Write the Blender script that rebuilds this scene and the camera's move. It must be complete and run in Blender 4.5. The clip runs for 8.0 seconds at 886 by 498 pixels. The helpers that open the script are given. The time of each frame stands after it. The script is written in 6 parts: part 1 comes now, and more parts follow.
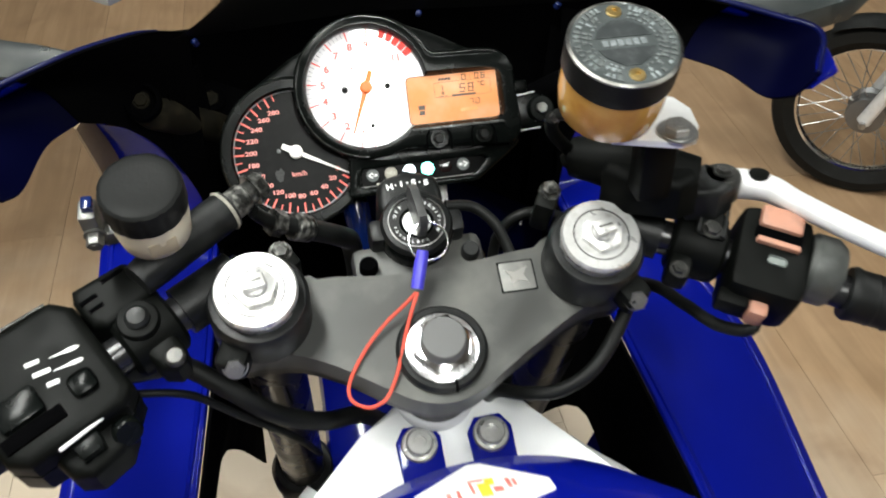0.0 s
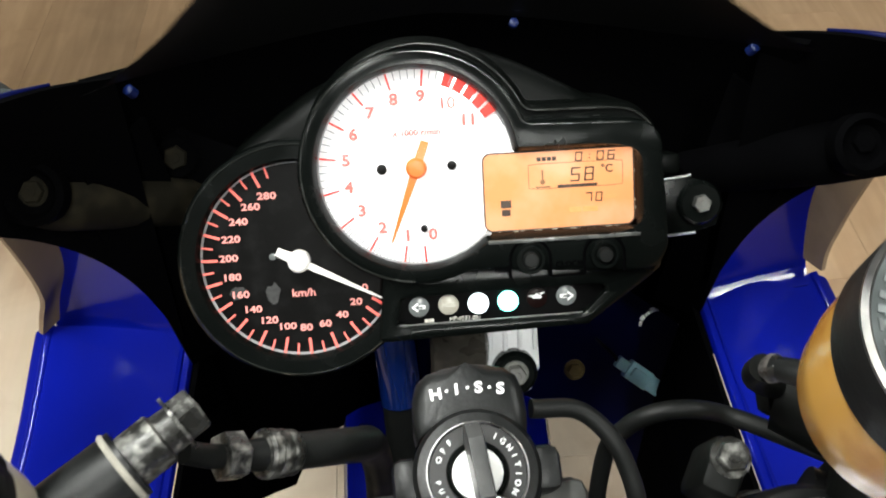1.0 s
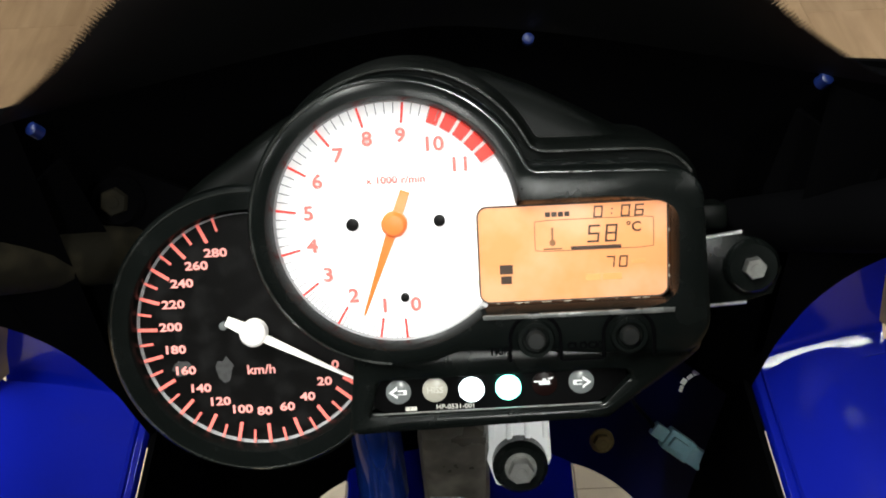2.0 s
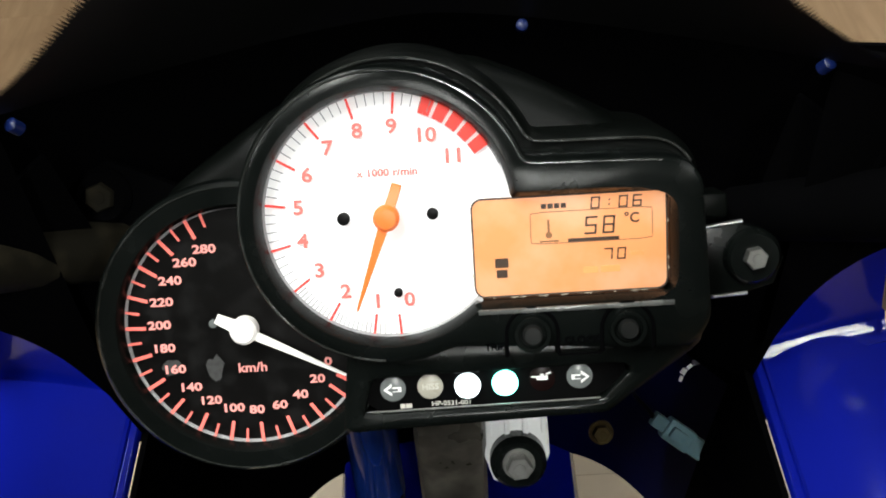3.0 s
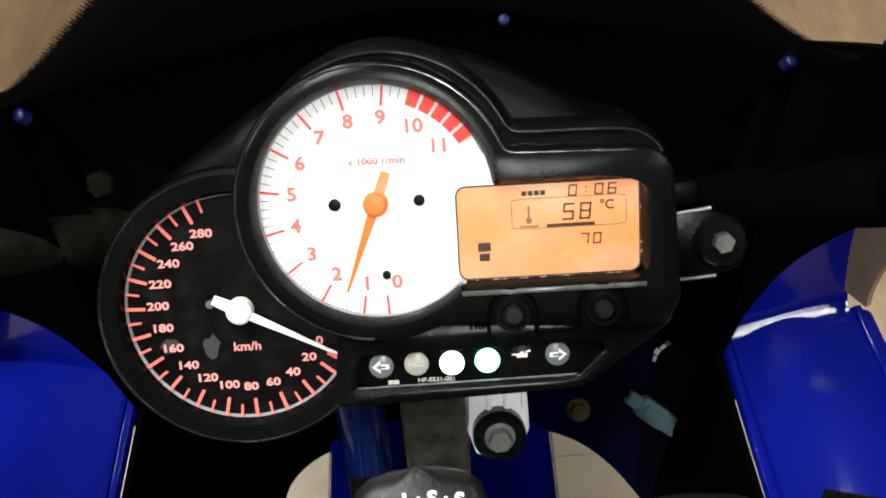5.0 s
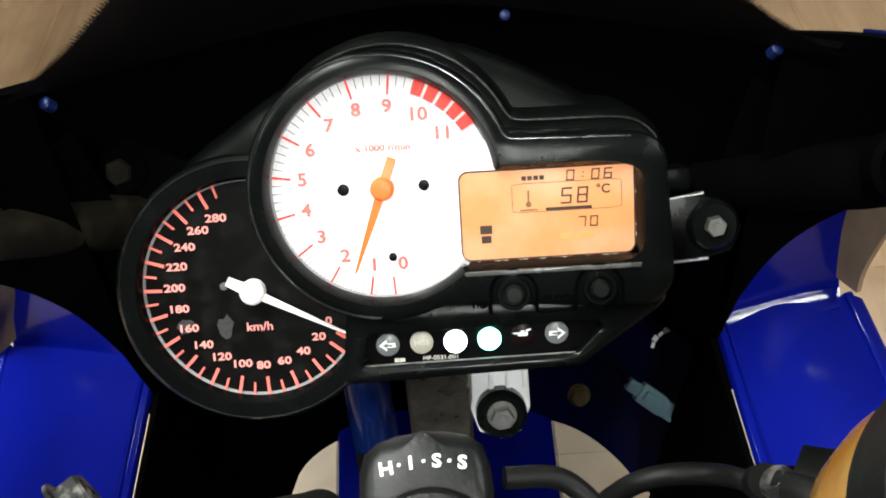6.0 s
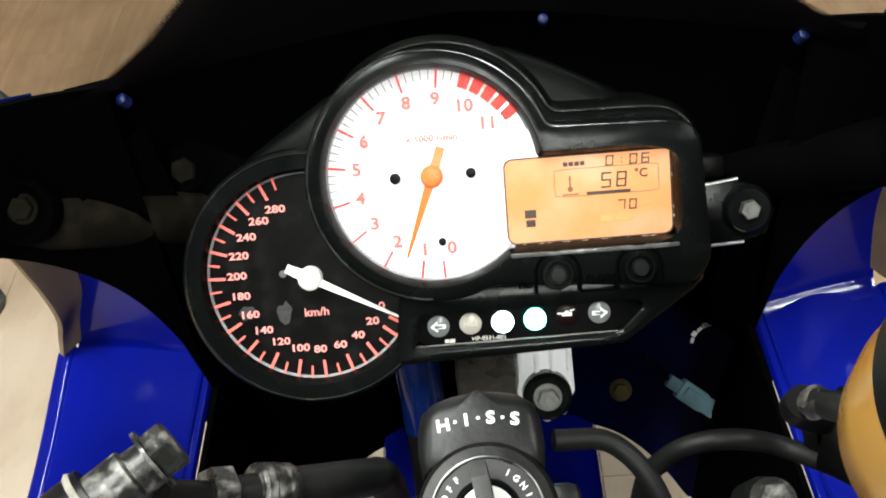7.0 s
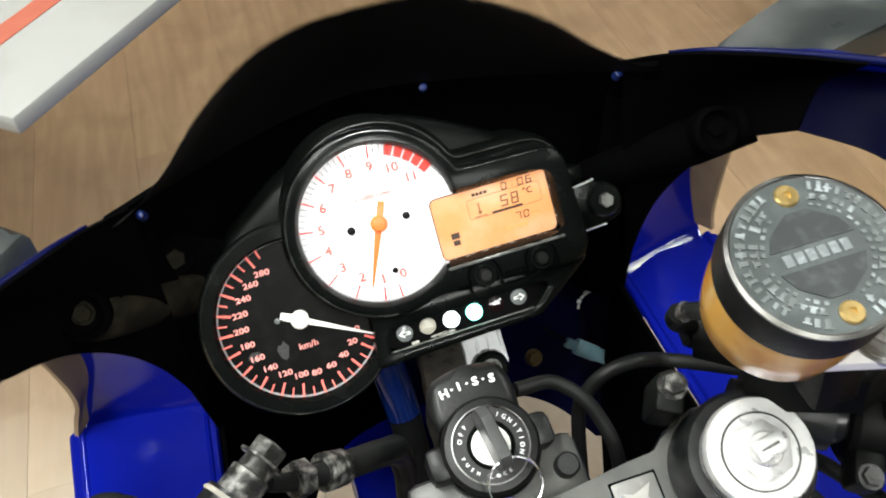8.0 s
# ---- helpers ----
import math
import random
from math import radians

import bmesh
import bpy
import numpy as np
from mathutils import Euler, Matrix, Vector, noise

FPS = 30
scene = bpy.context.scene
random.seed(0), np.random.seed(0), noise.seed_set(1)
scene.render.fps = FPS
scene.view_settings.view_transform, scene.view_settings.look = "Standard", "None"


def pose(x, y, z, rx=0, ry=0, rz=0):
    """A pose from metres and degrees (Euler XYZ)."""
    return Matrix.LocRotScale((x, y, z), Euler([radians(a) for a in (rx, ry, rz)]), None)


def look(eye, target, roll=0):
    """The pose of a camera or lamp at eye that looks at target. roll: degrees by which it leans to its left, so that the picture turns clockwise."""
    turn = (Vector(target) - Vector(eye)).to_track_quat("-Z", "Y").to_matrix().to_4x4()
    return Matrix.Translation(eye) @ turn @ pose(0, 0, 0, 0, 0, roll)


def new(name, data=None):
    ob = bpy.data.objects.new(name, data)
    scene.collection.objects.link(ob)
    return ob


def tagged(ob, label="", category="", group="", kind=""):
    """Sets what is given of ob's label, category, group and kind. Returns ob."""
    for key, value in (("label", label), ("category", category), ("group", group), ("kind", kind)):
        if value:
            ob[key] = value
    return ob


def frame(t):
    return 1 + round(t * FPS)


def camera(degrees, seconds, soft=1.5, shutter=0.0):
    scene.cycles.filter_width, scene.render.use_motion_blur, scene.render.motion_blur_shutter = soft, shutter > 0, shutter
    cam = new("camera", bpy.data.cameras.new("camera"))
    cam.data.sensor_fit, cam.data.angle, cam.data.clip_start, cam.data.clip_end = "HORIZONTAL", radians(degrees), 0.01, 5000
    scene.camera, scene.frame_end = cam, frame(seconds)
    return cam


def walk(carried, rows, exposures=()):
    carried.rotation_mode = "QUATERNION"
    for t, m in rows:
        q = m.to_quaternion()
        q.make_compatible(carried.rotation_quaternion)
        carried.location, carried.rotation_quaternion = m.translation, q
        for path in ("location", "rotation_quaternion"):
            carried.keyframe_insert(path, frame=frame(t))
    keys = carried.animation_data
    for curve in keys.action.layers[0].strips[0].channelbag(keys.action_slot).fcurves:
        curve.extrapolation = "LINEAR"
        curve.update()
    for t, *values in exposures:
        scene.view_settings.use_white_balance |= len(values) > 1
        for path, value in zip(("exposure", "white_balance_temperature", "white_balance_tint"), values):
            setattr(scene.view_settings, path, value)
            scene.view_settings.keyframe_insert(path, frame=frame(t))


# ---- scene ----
cam = camera(50.0, 8.0, 1.9, 0.2)
PATH = [
    (0, (-0.0698, -0.4280, 1.3101), (0.0637, 0.3379, 0.6812), -0.96),
    (0.2, (-0.0738, -0.3374, 1.2912), (0.0618, 0.4074, 0.6379), 0.44),
    (0.3, (-0.0764, -0.2946, 1.2828), (0.0627, 0.4368, 0.6152), 1.30),
    (0.5, (-0.0699, -0.2240, 1.2740), (0.0559, 0.4807, 0.5758), 1.94),
    (0.7, (-0.057, -0.1718, 1.2615), (0.0456, 0.5205, 0.5472), 1.79),
    (1, (-0.0227, -0.1230, 1.2380), (0.0161, 0.5776, 0.5255), -1.34),
    (1.5, (0.0054, -0.0615, 1.2074), (-0.0099, 0.6393, 0.4941), -3.36),
    (3, (0.0102, -0.0336, 1.1939), (-0.0075, 0.6521, 0.4663), -4.44),
    (3.5, (0.0090, -0.0350, 1.1978), (-0.0011, 0.6435, 0.4633), -3.97),
    (4, (0.0076, -0.0374, 1.2017), (0.0059, 0.6362, 0.4626), -3.36),
    (4.5, (0.0082, -0.0423, 1.2043), (0.0104, 0.6316, 0.4655), -3.17),
    (6, (0.0085, -0.0667, 1.2144), (0.0052, 0.6132, 0.4811), -3.62),
    (6.5, (0.0055, -0.0828, 1.2146), (-0.0145, 0.6130, 0.4967), -5.01),
    (7, (0.0009, -0.0992, 1.2139), (-0.0340, 0.6132, 0.5131), -6.31),
    (7.5, (-0.0163, -0.1378, 1.2378), (-0.0036, 0.5825, 0.5442), -5.14),
    (7.6, (-0.0192, -0.1484, 1.2487), (0.007, 0.5725, 0.5561), -5.41),
    (8, (-0.0559, -0.1880, 1.3159), (0.0752, 0.5144, 0.6163), -9.16),
]
walk(cam, [(t, look(eye, target, roll)) for t, eye, target, roll in PATH], [(0.0, -0.2), (0.7, -0.05), (1.6, 0.0), (3.0, -0.2), (4.5, -0.22), (6.0, -0.06), (6.7, 0.04), (8.0, 0.05)])

import functools

# ---- light: a workshop under rows of ceiling tubes ----
world = bpy.data.worlds.new("world")
scene.world = world
world.use_nodes = True
world.node_tree.nodes["Background"].inputs[0].default_value = (0.9, 0.95, 1.0, 1)
world.node_tree.nodes["Background"].inputs[1].default_value = 0.008


# ---- materials ----
def noise_bump(nt, bsdf, scale, strength, dist=0.001, detail=4):
    tc = nt.nodes.new("ShaderNodeTexCoord")
    nz = nt.nodes.new("ShaderNodeTexNoise")
    nz.inputs["Scale"].default_value = scale
    nz.inputs["Detail"].default_value = detail
    nt.links.new(tc.outputs["Object"], nz.inputs["Vector"])
    bp = nt.nodes.new("ShaderNodeBump")
    bp.inputs["Strength"].default_value = strength
    bp.inputs["Distance"].default_value = dist
    nt.links.new(nz.outputs["Fac"], bp.inputs["Height"])
    nt.links.new(bp.outputs["Normal"], bsdf.inputs["Normal"])
    return tc, nz


def mat(name, col, rough=0.5, metal=0.0, grain=0.0, gscale=400.0, wear=0.0, wscale=25.0, wcol=None, coat=0.0,
        emit=None, estr=0.0, rvar=0.12, spec=0.5, coat_rough=0.04):
    m = bpy.data.materials.new(name)
    m.use_nodes = True
    nt = m.node_tree
    b = nt.nodes["Principled BSDF"]
    b.inputs["Base Color"].default_value = (*col, 1)
    b.inputs["Roughness"].default_value = rough
    b.inputs["Metallic"].default_value = metal
    b.inputs["Coat Weight"].default_value = coat
    b.inputs["Coat Roughness"].default_value = coat_rough
    b.inputs["Specular IOR Level"].default_value = spec
    tc = nt.nodes.new("ShaderNodeTexCoord")
    if grain:
        noise_bump(nt, b, gscale, grain)
    if wear or rvar:
        nz = nt.nodes.new("ShaderNodeTexNoise")
        nz.inputs["Scale"].default_value = wscale
        nz.inputs["Detail"].default_value = 6
        nt.links.new(tc.outputs["Object"], nz.inputs["Vector"])
        mr = nt.nodes.new("ShaderNodeMapRange")
        mr.inputs[1].default_value, mr.inputs[2].default_value = 0.3, 0.7
        mr.inputs[3].default_value, mr.inputs[4].default_value = max(0.02, rough - rvar), min(1, rough + rvar)
        nt.links.new(nz.outputs["Fac"], mr.inputs[0])
        nt.links.new(mr.outputs[0], b.inputs["Roughness"])
        if wear:
            cr = nt.nodes.new("ShaderNodeMapRange")
            cr.inputs[1].default_value, cr.inputs[2].default_value = 0.48, 0.72
            cr.inputs[3].default_value, cr.inputs[4].default_value = 0.0, wear
            nt.links.new(nz.outputs["Fac"], cr.inputs[0])
            mx = nt.nodes.new("ShaderNodeMix")
            mx.data_type = "RGBA"
            mx.inputs["A"].default_value = (*col, 1)
            mx.inputs["B"].default_value = (*(wcol or tuple(min(1, c * 2 + 0.05) for c in col)), 1)
            nt.links.new(cr.outputs[0], mx.inputs["Factor"])
            nt.links.new(mx.outputs["Result"], b.inputs["Base Color"])
    if emit:
        b.inputs["Emission Color"].default_value = (*emit, 1)
        b.inputs["Emission Strength"].default_value = estr
    return m


BLUE = mat("blue gloss paint", (0.0008, 0.0045, 0.18), 0.5, 0.0, coat=0.5, coat_rough=0.1, rvar=0.05, wear=0.15, wscale=9, wcol=(0.001, 0.006, 0.22), spec=0.04)
# Much darker blue than the paint: the inner skin's shade is in the colour.
SHADEBLUE = mat("blue inner skin darkened as in shade", (0.0003, 0.0005, 0.007), 0.5, wear=0.4, wscale=14, wcol=(0.0005, 0.0008, 0.016), spec=0.02)
TAUPE = mat("scuffed grey-brown plastic lip", (0.23, 0.16, 0.10), 0.55, wear=0.5, wscale=30, wcol=(0.38, 0.28, 0.18), spec=0.15)
BLACK = mat("satin black plastic", (0.0026, 0.0034, 0.0031), 0.24, grain=0.05, gscale=1500, wear=0.3, wscale=60, wcol=(0.005, 0.0058, 0.0054), spec=0.13, rvar=0.07)
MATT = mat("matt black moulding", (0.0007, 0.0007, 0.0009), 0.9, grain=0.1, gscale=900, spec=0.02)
HOOD = mat("grained black hood", (0.0017, 0.0022, 0.0019), 0.38, grain=0.15, gscale=2200, spec=0.1)
RUBBER = mat("black rubber", (0.0055, 0.006, 0.0058), 0.5, spec=0.2, grain=0.12, gscale=700, wear=0.3, wscale=40, wcol=(0.02, 0.021, 0.02))
YOKE = mat("grey-black painted aluminium", (0.062, 0.063, 0.06), 0.48, 0.35, grain=0.06, gscale=1500, wear=0.6, wscale=22, wcol=(0.16, 0.158, 0.145), rvar=0.18)
CASTBLK = mat("worn black cast metal", (0.006, 0.0066, 0.0066), 0.4, 0.0, grain=0.2, gscale=500, wear=0.6, wscale=55, wcol=(0.026, 0.027, 0.027), spec=0.25)
SWITCHBLK = mat("scuffed black switch plastic", (0.0022, 0.0026, 0.0022), 0.5, grain=0.1, gscale=700, wear=0.5, wscale=45, wcol=(0.0045, 0.005, 0.0043), spec=0.09)
ALU = mat("bright turned aluminium", (0.68, 0.68, 0.67), 0.36, 0.6, grain=0.12, gscale=700, wear=0.75, wscale=95, wcol=(0.4, 0.39, 0.37), rvar=0.16)
STEEL = mat("worn zinc steel", (0.45, 0.45, 0.44), 0.38, 1.0, grain=0.1, gscale=700, wear=0.6, wscale=90, wcol=(0.18, 0.17, 0.16))
DARKSTEEL = mat("dark oxidised bolt", (0.075, 0.075, 0.072), 0.42, 0.9, grain=0.1, gscale=900, wear=0.5, wscale=150, wcol=(0.2, 0.19, 0.175))
KEYGREY = mat("worn grey key plastic", (0.035, 0.036, 0.036), 0.45, wear=0.6, wscale=80, wcol=(0.09, 0.09, 0.088))
WORN = mat("black metal worn to bare patches", (0.028, 0.028, 0.026), 0.38, 0.5, grain=0.25, gscale=400, wear=0.9, wscale=170, wcol=(0.34, 0.335, 0.31), rvar=0.2)
BRASS = mat("yellow zinc bolt", (0.5, 0.36, 0.14), 0.4, 0.9, wear=0.5, wscale=200, wcol=(0.22, 0.16, 0.09))
FRAMEALU = mat("silver painted frame", (0.82, 0.83, 0.84), 0.42, 0.1, grain=0.05, gscale=500, wear=0.3, wscale=18, wcol=(0.6, 0.6, 0.6))
LEVER = mat("silver lever", (0.78, 0.78, 0.78), 0.42, 0.3, wear=0.4, wscale=45, wcol=(0.5, 0.5, 0.5))
DIAL = mat("white dial face", (0.82, 0.82, 0.83), 0.5, rvar=0.0, coat=1.0, emit=(1, 0.99, 1.0), estr=0.3)
DIALBLK = mat("black dial face", (0.0016, 0.0014, 0.0014), 0.4, wear=0.1, wscale=120, rvar=0.05, spec=0.12)
NUMRED = mat("pale red numerals", (0.62, 0.12, 0.1), 0.5, rvar=0, emit=(1, 0.3, 0.28), estr=0.14)
RED = mat("red print", (0.75, 0.03, 0.02), 0.5, rvar=0, emit=(1, 0.05, 0.03), estr=0.25)
PINK = mat("backlit pale red print", (0.8, 0.16, 0.13), 0.5, rvar=0, emit=(1, 0.2, 0.17), estr=0.42)
PINKNUM = mat("backlit pale red figures", (0.75, 0.28, 0.25), 0.5, rvar=0, emit=(1, 0.36, 0.32), estr=0.42)
GREYWORN = mat("faded grey print", (0.5, 0.48, 0.43), 0.5, rvar=0)
GREYPRINT = mat("grey print", (0.32, 0.32, 0.33), 0.5, rvar=0)
WHITE = mat("white print", (0.85, 0.85, 0.85), 0.45, rvar=0)
NEEDLE_O = mat("orange needle", (0.75, 0.15, 0.025), 0.4, rvar=0, emit=(1, 0.2, 0.03), estr=0.2)
NEEDLE_W = mat("white needle", (0.85, 0.83, 0.8), 0.4, rvar=0, emit=(1, 0.95, 0.9), estr=0.3)
LCD = mat("amber backlit display", (0.3, 0.14, 0.06), 0.3, rvar=0, emit=(1.0, 0.37, 0.14), estr=0.88, spec=0.12)


def blotch(m, a, b, scale):
    """Uneven glow of an old display."""
    nt = m.node_tree
    tc, nz, mx, mr = nt.nodes.new("ShaderNodeTexCoord"), nt.nodes.new("ShaderNodeTexNoise"), nt.nodes.new("ShaderNodeMix"), nt.nodes.new("ShaderNodeMapRange")
    nz.inputs["Scale"].default_value, nz.inputs["Detail"].default_value = scale, 4
    mr.inputs[1].default_value, mr.inputs[2].default_value = 0.4, 0.66
    mx.data_type = "RGBA"
    mx.inputs["A"].default_value, mx.inputs["B"].default_value = (*a, 1), (*b, 1)
    nt.links.new(tc.outputs["Object"], nz.inputs["Vector"])
    nt.links.new(nz.outputs["Fac"], mr.inputs[0])
    nt.links.new(mr.outputs[0], mx.inputs["Factor"])
    nt.links.new(mx.outputs["Result"], nt.nodes["Principled BSDF"].inputs["Emission Color"])


blotch(LCD, (1.0, 0.36, 0.13), (1.0, 0.5, 0.28), 45)
SEG = mat("dark display segment", (0.03, 0.012, 0.004), 0.4, rvar=0)
SEGMID = mat("half faded display segment", (0.16, 0.07, 0.025), 0.4, rvar=0, emit=(0.9, 0.36, 0.12), estr=0.16)
SEGDIM = mat("faint display segment", (0.5, 0.22, 0.07), 0.4, rvar=0, emit=(0.9, 0.38, 0.12), estr=0.45)
LAMP_W = mat("lit white indicator", (0.9, 0.95, 1), 0.3, rvar=0, emit=(0.8, 0.95, 1.0), estr=3.5)
LAMP_G = mat("lit green indicator", (0.3, 0.9, 0.75), 0.3, rvar=0, emit=(0.2, 1.0, 0.78), estr=8.0)
LAMP_OFF = mat("unlit grey indicator", (0.13, 0.14, 0.14), 0.25, rvar=0.05)
LAMP_BEIGE = mat("unlit beige indicator", (0.34, 0.32, 0.27), 0.3, rvar=0.05)
LAMP_RED = mat("unlit red indicator", (0.006, 0.002, 0.0018), 0.35, rvar=0.05, spec=0.15)
RESBODY = mat("milky amber reservoir plastic", (0.56, 0.3, 0.06), 0.22, rvar=0.05, wear=0.95, wscale=38, wcol=(0.36, 0.13, 0.012))
RESPALE = mat("milky beige reservoir plastic", (0.66, 0.6, 0.46), 0.35, rvar=0.05, wear=0.5, wscale=40, wcol=(0.5, 0.4, 0.25))
CAPBLK = mat("scuffed black cap", (0.006, 0.0064, 0.0062), 0.55, grain=0.15, gscale=500, wear=0.5, wscale=35, wcol=(0.015, 0.0155, 0.015), spec=0.12)
CAPGREY = mat("worn grey printed cap", (0.045, 0.052, 0.052), 0.4, grain=0.1, gscale=400, wear=0.6, wscale=70, wcol=(0.1, 0.115, 0.115))
CYAN = mat("pale blue connector plastic", (0.42, 0.78, 0.9), 0.35, wear=0.3, wscale=150, wcol=(0.55, 0.82, 0.9))
# The blue that the screws reflect, painted on as their colour.
GLINTBLUE = mat("screw head tinted with its blue glint", (0.003, 0.008, 0.05), 0.35, spec=0.3)
BLUEPLUG = mat("blue plastic sleeve", (0.0025, 0.011, 0.075), 0.15, coat=1.0)
# Blue dimmed to carry the shade on the duct panel and fairing rim.
DIMBLUE = mat("blue moulding dimmed as in shade", (0.0006, 0.002, 0.034), 0.4, wear=0.3, wscale=12, wcol=(0.001, 0.003, 0.055), spec=0.15)
DULLBRASS = mat("dark yellow zinc", (0.1, 0.07, 0.028), 0.5, 0.7, wear=0.5, wscale=200, wcol=(0.2, 0.14, 0.05))
VIOLET = mat("violet blue bead", (0.06, 0.05, 0.5), 0.4)
REDCORD = mat("red cord", (0.62, 0.075, 0.045), 0.7, grain=0.5, gscale=2500)
PEACH = mat("faded orange switch", (0.42, 0.2, 0.135), 0.5, wear=0.6, wscale=120, wcol=(0.25, 0.15, 0.12))
OLIVE = mat("dusty grey-brown metal stay", (0.008, 0.007, 0.0045), 0.8, wear=0.8, wscale=60, wcol=(0.03, 0.025, 0.015), spec=0.08)
BOLTGREY = mat("dusty grey steel bolt", (0.2, 0.2, 0.19), 0.45, 0.8, grain=0.1, gscale=900, wear=0.6, wscale=150, wcol=(0.09, 0.085, 0.075))
POST = mat("dusty grey-brown post", (0.06, 0.054, 0.045), 0.35, 0.3, wear=0.8, wscale=60, wcol=(0.17, 0.155, 0.13), rvar=0.2)
BRIGHT = mat("bright plated steel", (0.75, 0.75, 0.76), 0.26, 0.9, wear=0.5, wscale=60, wcol=(0.5, 0.5, 0.5))
CHROME = mat("polished steel", (0.9, 0.9, 0.9), 0.12, 1.0, rvar=0.04)
YELLOW = mat("yellow sticker print", (0.85, 0.6, 0.05), 0.4)
PANELGREY = mat("pale grey panel", (0.27, 0.27, 0.255), 0.6, wear=0.5, wscale=12, wcol=(0.2, 0.195, 0.18))
STRIPE = mat("red stripe print", (0.34, 0.085, 0.05), 0.6)
WALL = mat("grey wall paint", (0.13, 0.13, 0.125), 0.8, grain=0.1, gscale=120, wear=0.15, wscale=3)
CEIL = mat("dark grey ceiling", (0.07, 0.07, 0.07), 0.85, grain=0.1, gscale=90)
TUBE = mat("lit fluorescent tube", (1, 1, 1), 0.4, rvar=0, emit=(1.0, 0.99, 0.96), estr=9.0)
TYRE = mat("dark tyre rubber", (0.007, 0.0068, 0.006), 0.75, grain=0.3, gscale=200, wear=0.4, wscale=30, wcol=(0.015, 0.014, 0.012), spec=0.2)


def wood():
    m = bpy.data.materials.new("light oak laminate")
    m.use_nodes = True
    nt = m.node_tree
    b = nt.nodes["Principled BSDF"]
    tc = nt.nodes.new("ShaderNodeTexCoord")
    oi = nt.nodes.new("ShaderNodeObjectInfo")
    add = nt.nodes.new("ShaderNodeVectorMath")
    mul = nt.nodes.new("ShaderNodeVectorMath")
    mul.operation = "SCALE"
    mul.inputs[0].default_value = (7.3, 11.7, 3.1)
    nt.links.new(oi.outputs["Random"], mul.inputs["Scale"])
    nt.links.new(tc.outputs["Object"], add.inputs[0])
    nt.links.new(mul.outputs[0], add.inputs[1])
    mp = nt.nodes.new("ShaderNodeMapping")
    mp.inputs["Scale"].default_value = (14, 1.3, 1)
    nt.links.new(add.outputs[0], mp.inputs["Vector"])
    n1 = nt.nodes.new("ShaderNodeTexNoise")
    n1.inputs["Scale"].default_value, n1.inputs["Detail"].default_value, n1.inputs["Distortion"].default_value = 2.0, 8, 1.2
    nt.links.new(mp.outputs[0], n1.inputs["Vector"])
    n2 = nt.nodes.new("ShaderNodeTexNoise")
    n2.inputs["Scale"].default_value, n2.inputs["Detail"].default_value = 5.0, 5
    nt.links.new(add.outputs[0], n2.inputs["Vector"])
    cr = nt.nodes.new("ShaderNodeValToRGB")
    e = cr.color_ramp.elements
    e[0].position, e[0].color = 0.28, (0.38, 0.238, 0.13, 1)
    e[1].position, e[1].color = 0.7, (0.485, 0.32, 0.185, 1)
    mid = cr.color_ramp.elements.new(0.5)
    mid.color = (0.43, 0.277, 0.155, 1)
    nt.links.new(n1.outputs["Fac"], cr.inputs[0])
    mr = nt.nodes.new("ShaderNodeMapRange")
    mr.inputs[1].default_value, mr.inputs[2].default_value, mr.inputs[3].default_value, mr.inputs[4].default_value = 0.55, 0.75, 0.0, 0.28
    nt.links.new(n2.outputs["Fac"], mr.inputs[0])
    mx = nt.nodes.new("ShaderNodeMix")
    mx.data_type = "RGBA"
    mx.inputs["B"].default_value = (0.2, 0.13, 0.075, 1)
    nt.links.new(mr.outputs[0], mx.inputs["Factor"])
    nt.links.new(cr.outputs[0], mx.inputs["A"])
    # Pool of light painted into the wood: paler around (-0.35, 0.15), fading outwards.
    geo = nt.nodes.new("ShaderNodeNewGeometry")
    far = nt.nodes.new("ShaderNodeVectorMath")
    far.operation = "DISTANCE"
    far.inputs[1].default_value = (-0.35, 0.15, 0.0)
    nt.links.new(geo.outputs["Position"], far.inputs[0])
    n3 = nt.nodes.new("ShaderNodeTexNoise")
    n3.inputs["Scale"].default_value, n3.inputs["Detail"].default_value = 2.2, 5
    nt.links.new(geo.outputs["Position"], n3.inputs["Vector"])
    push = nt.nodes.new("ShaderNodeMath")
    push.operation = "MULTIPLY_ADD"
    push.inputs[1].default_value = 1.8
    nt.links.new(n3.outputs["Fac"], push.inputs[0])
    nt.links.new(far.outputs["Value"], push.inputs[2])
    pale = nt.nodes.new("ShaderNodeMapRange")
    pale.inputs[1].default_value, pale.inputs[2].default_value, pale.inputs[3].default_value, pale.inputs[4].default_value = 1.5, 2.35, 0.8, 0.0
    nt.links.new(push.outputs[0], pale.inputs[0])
    brightened = nt.nodes.new("ShaderNodeMix")
    brightened.data_type = "RGBA"
    brightened.inputs["B"].default_value = (0.68, 0.59, 0.47, 1)
    nt.links.new(pale.outputs[0], brightened.inputs["Factor"])
    nt.links.new(mx.outputs["Result"], brightened.inputs["A"])
    stain = nt.nodes.new("ShaderNodeMapRange")
    stain.inputs[1].default_value, stain.inputs[2].default_value, stain.inputs[3].default_value, stain.inputs[4].default_value = 0.5, 0.72, 0.0, 0.4
    n4 = nt.nodes.new("ShaderNodeTexNoise")
    n4.inputs["Scale"].default_value, n4.inputs["Detail"].default_value, n4.inputs["Distortion"].default_value = 6.0, 7, 0.6
    nt.links.new(geo.outputs["Position"], n4.inputs["Vector"])
    nt.links.new(n4.outputs["Fac"], stain.inputs[0])
    soiled = nt.nodes.new("ShaderNodeMix")
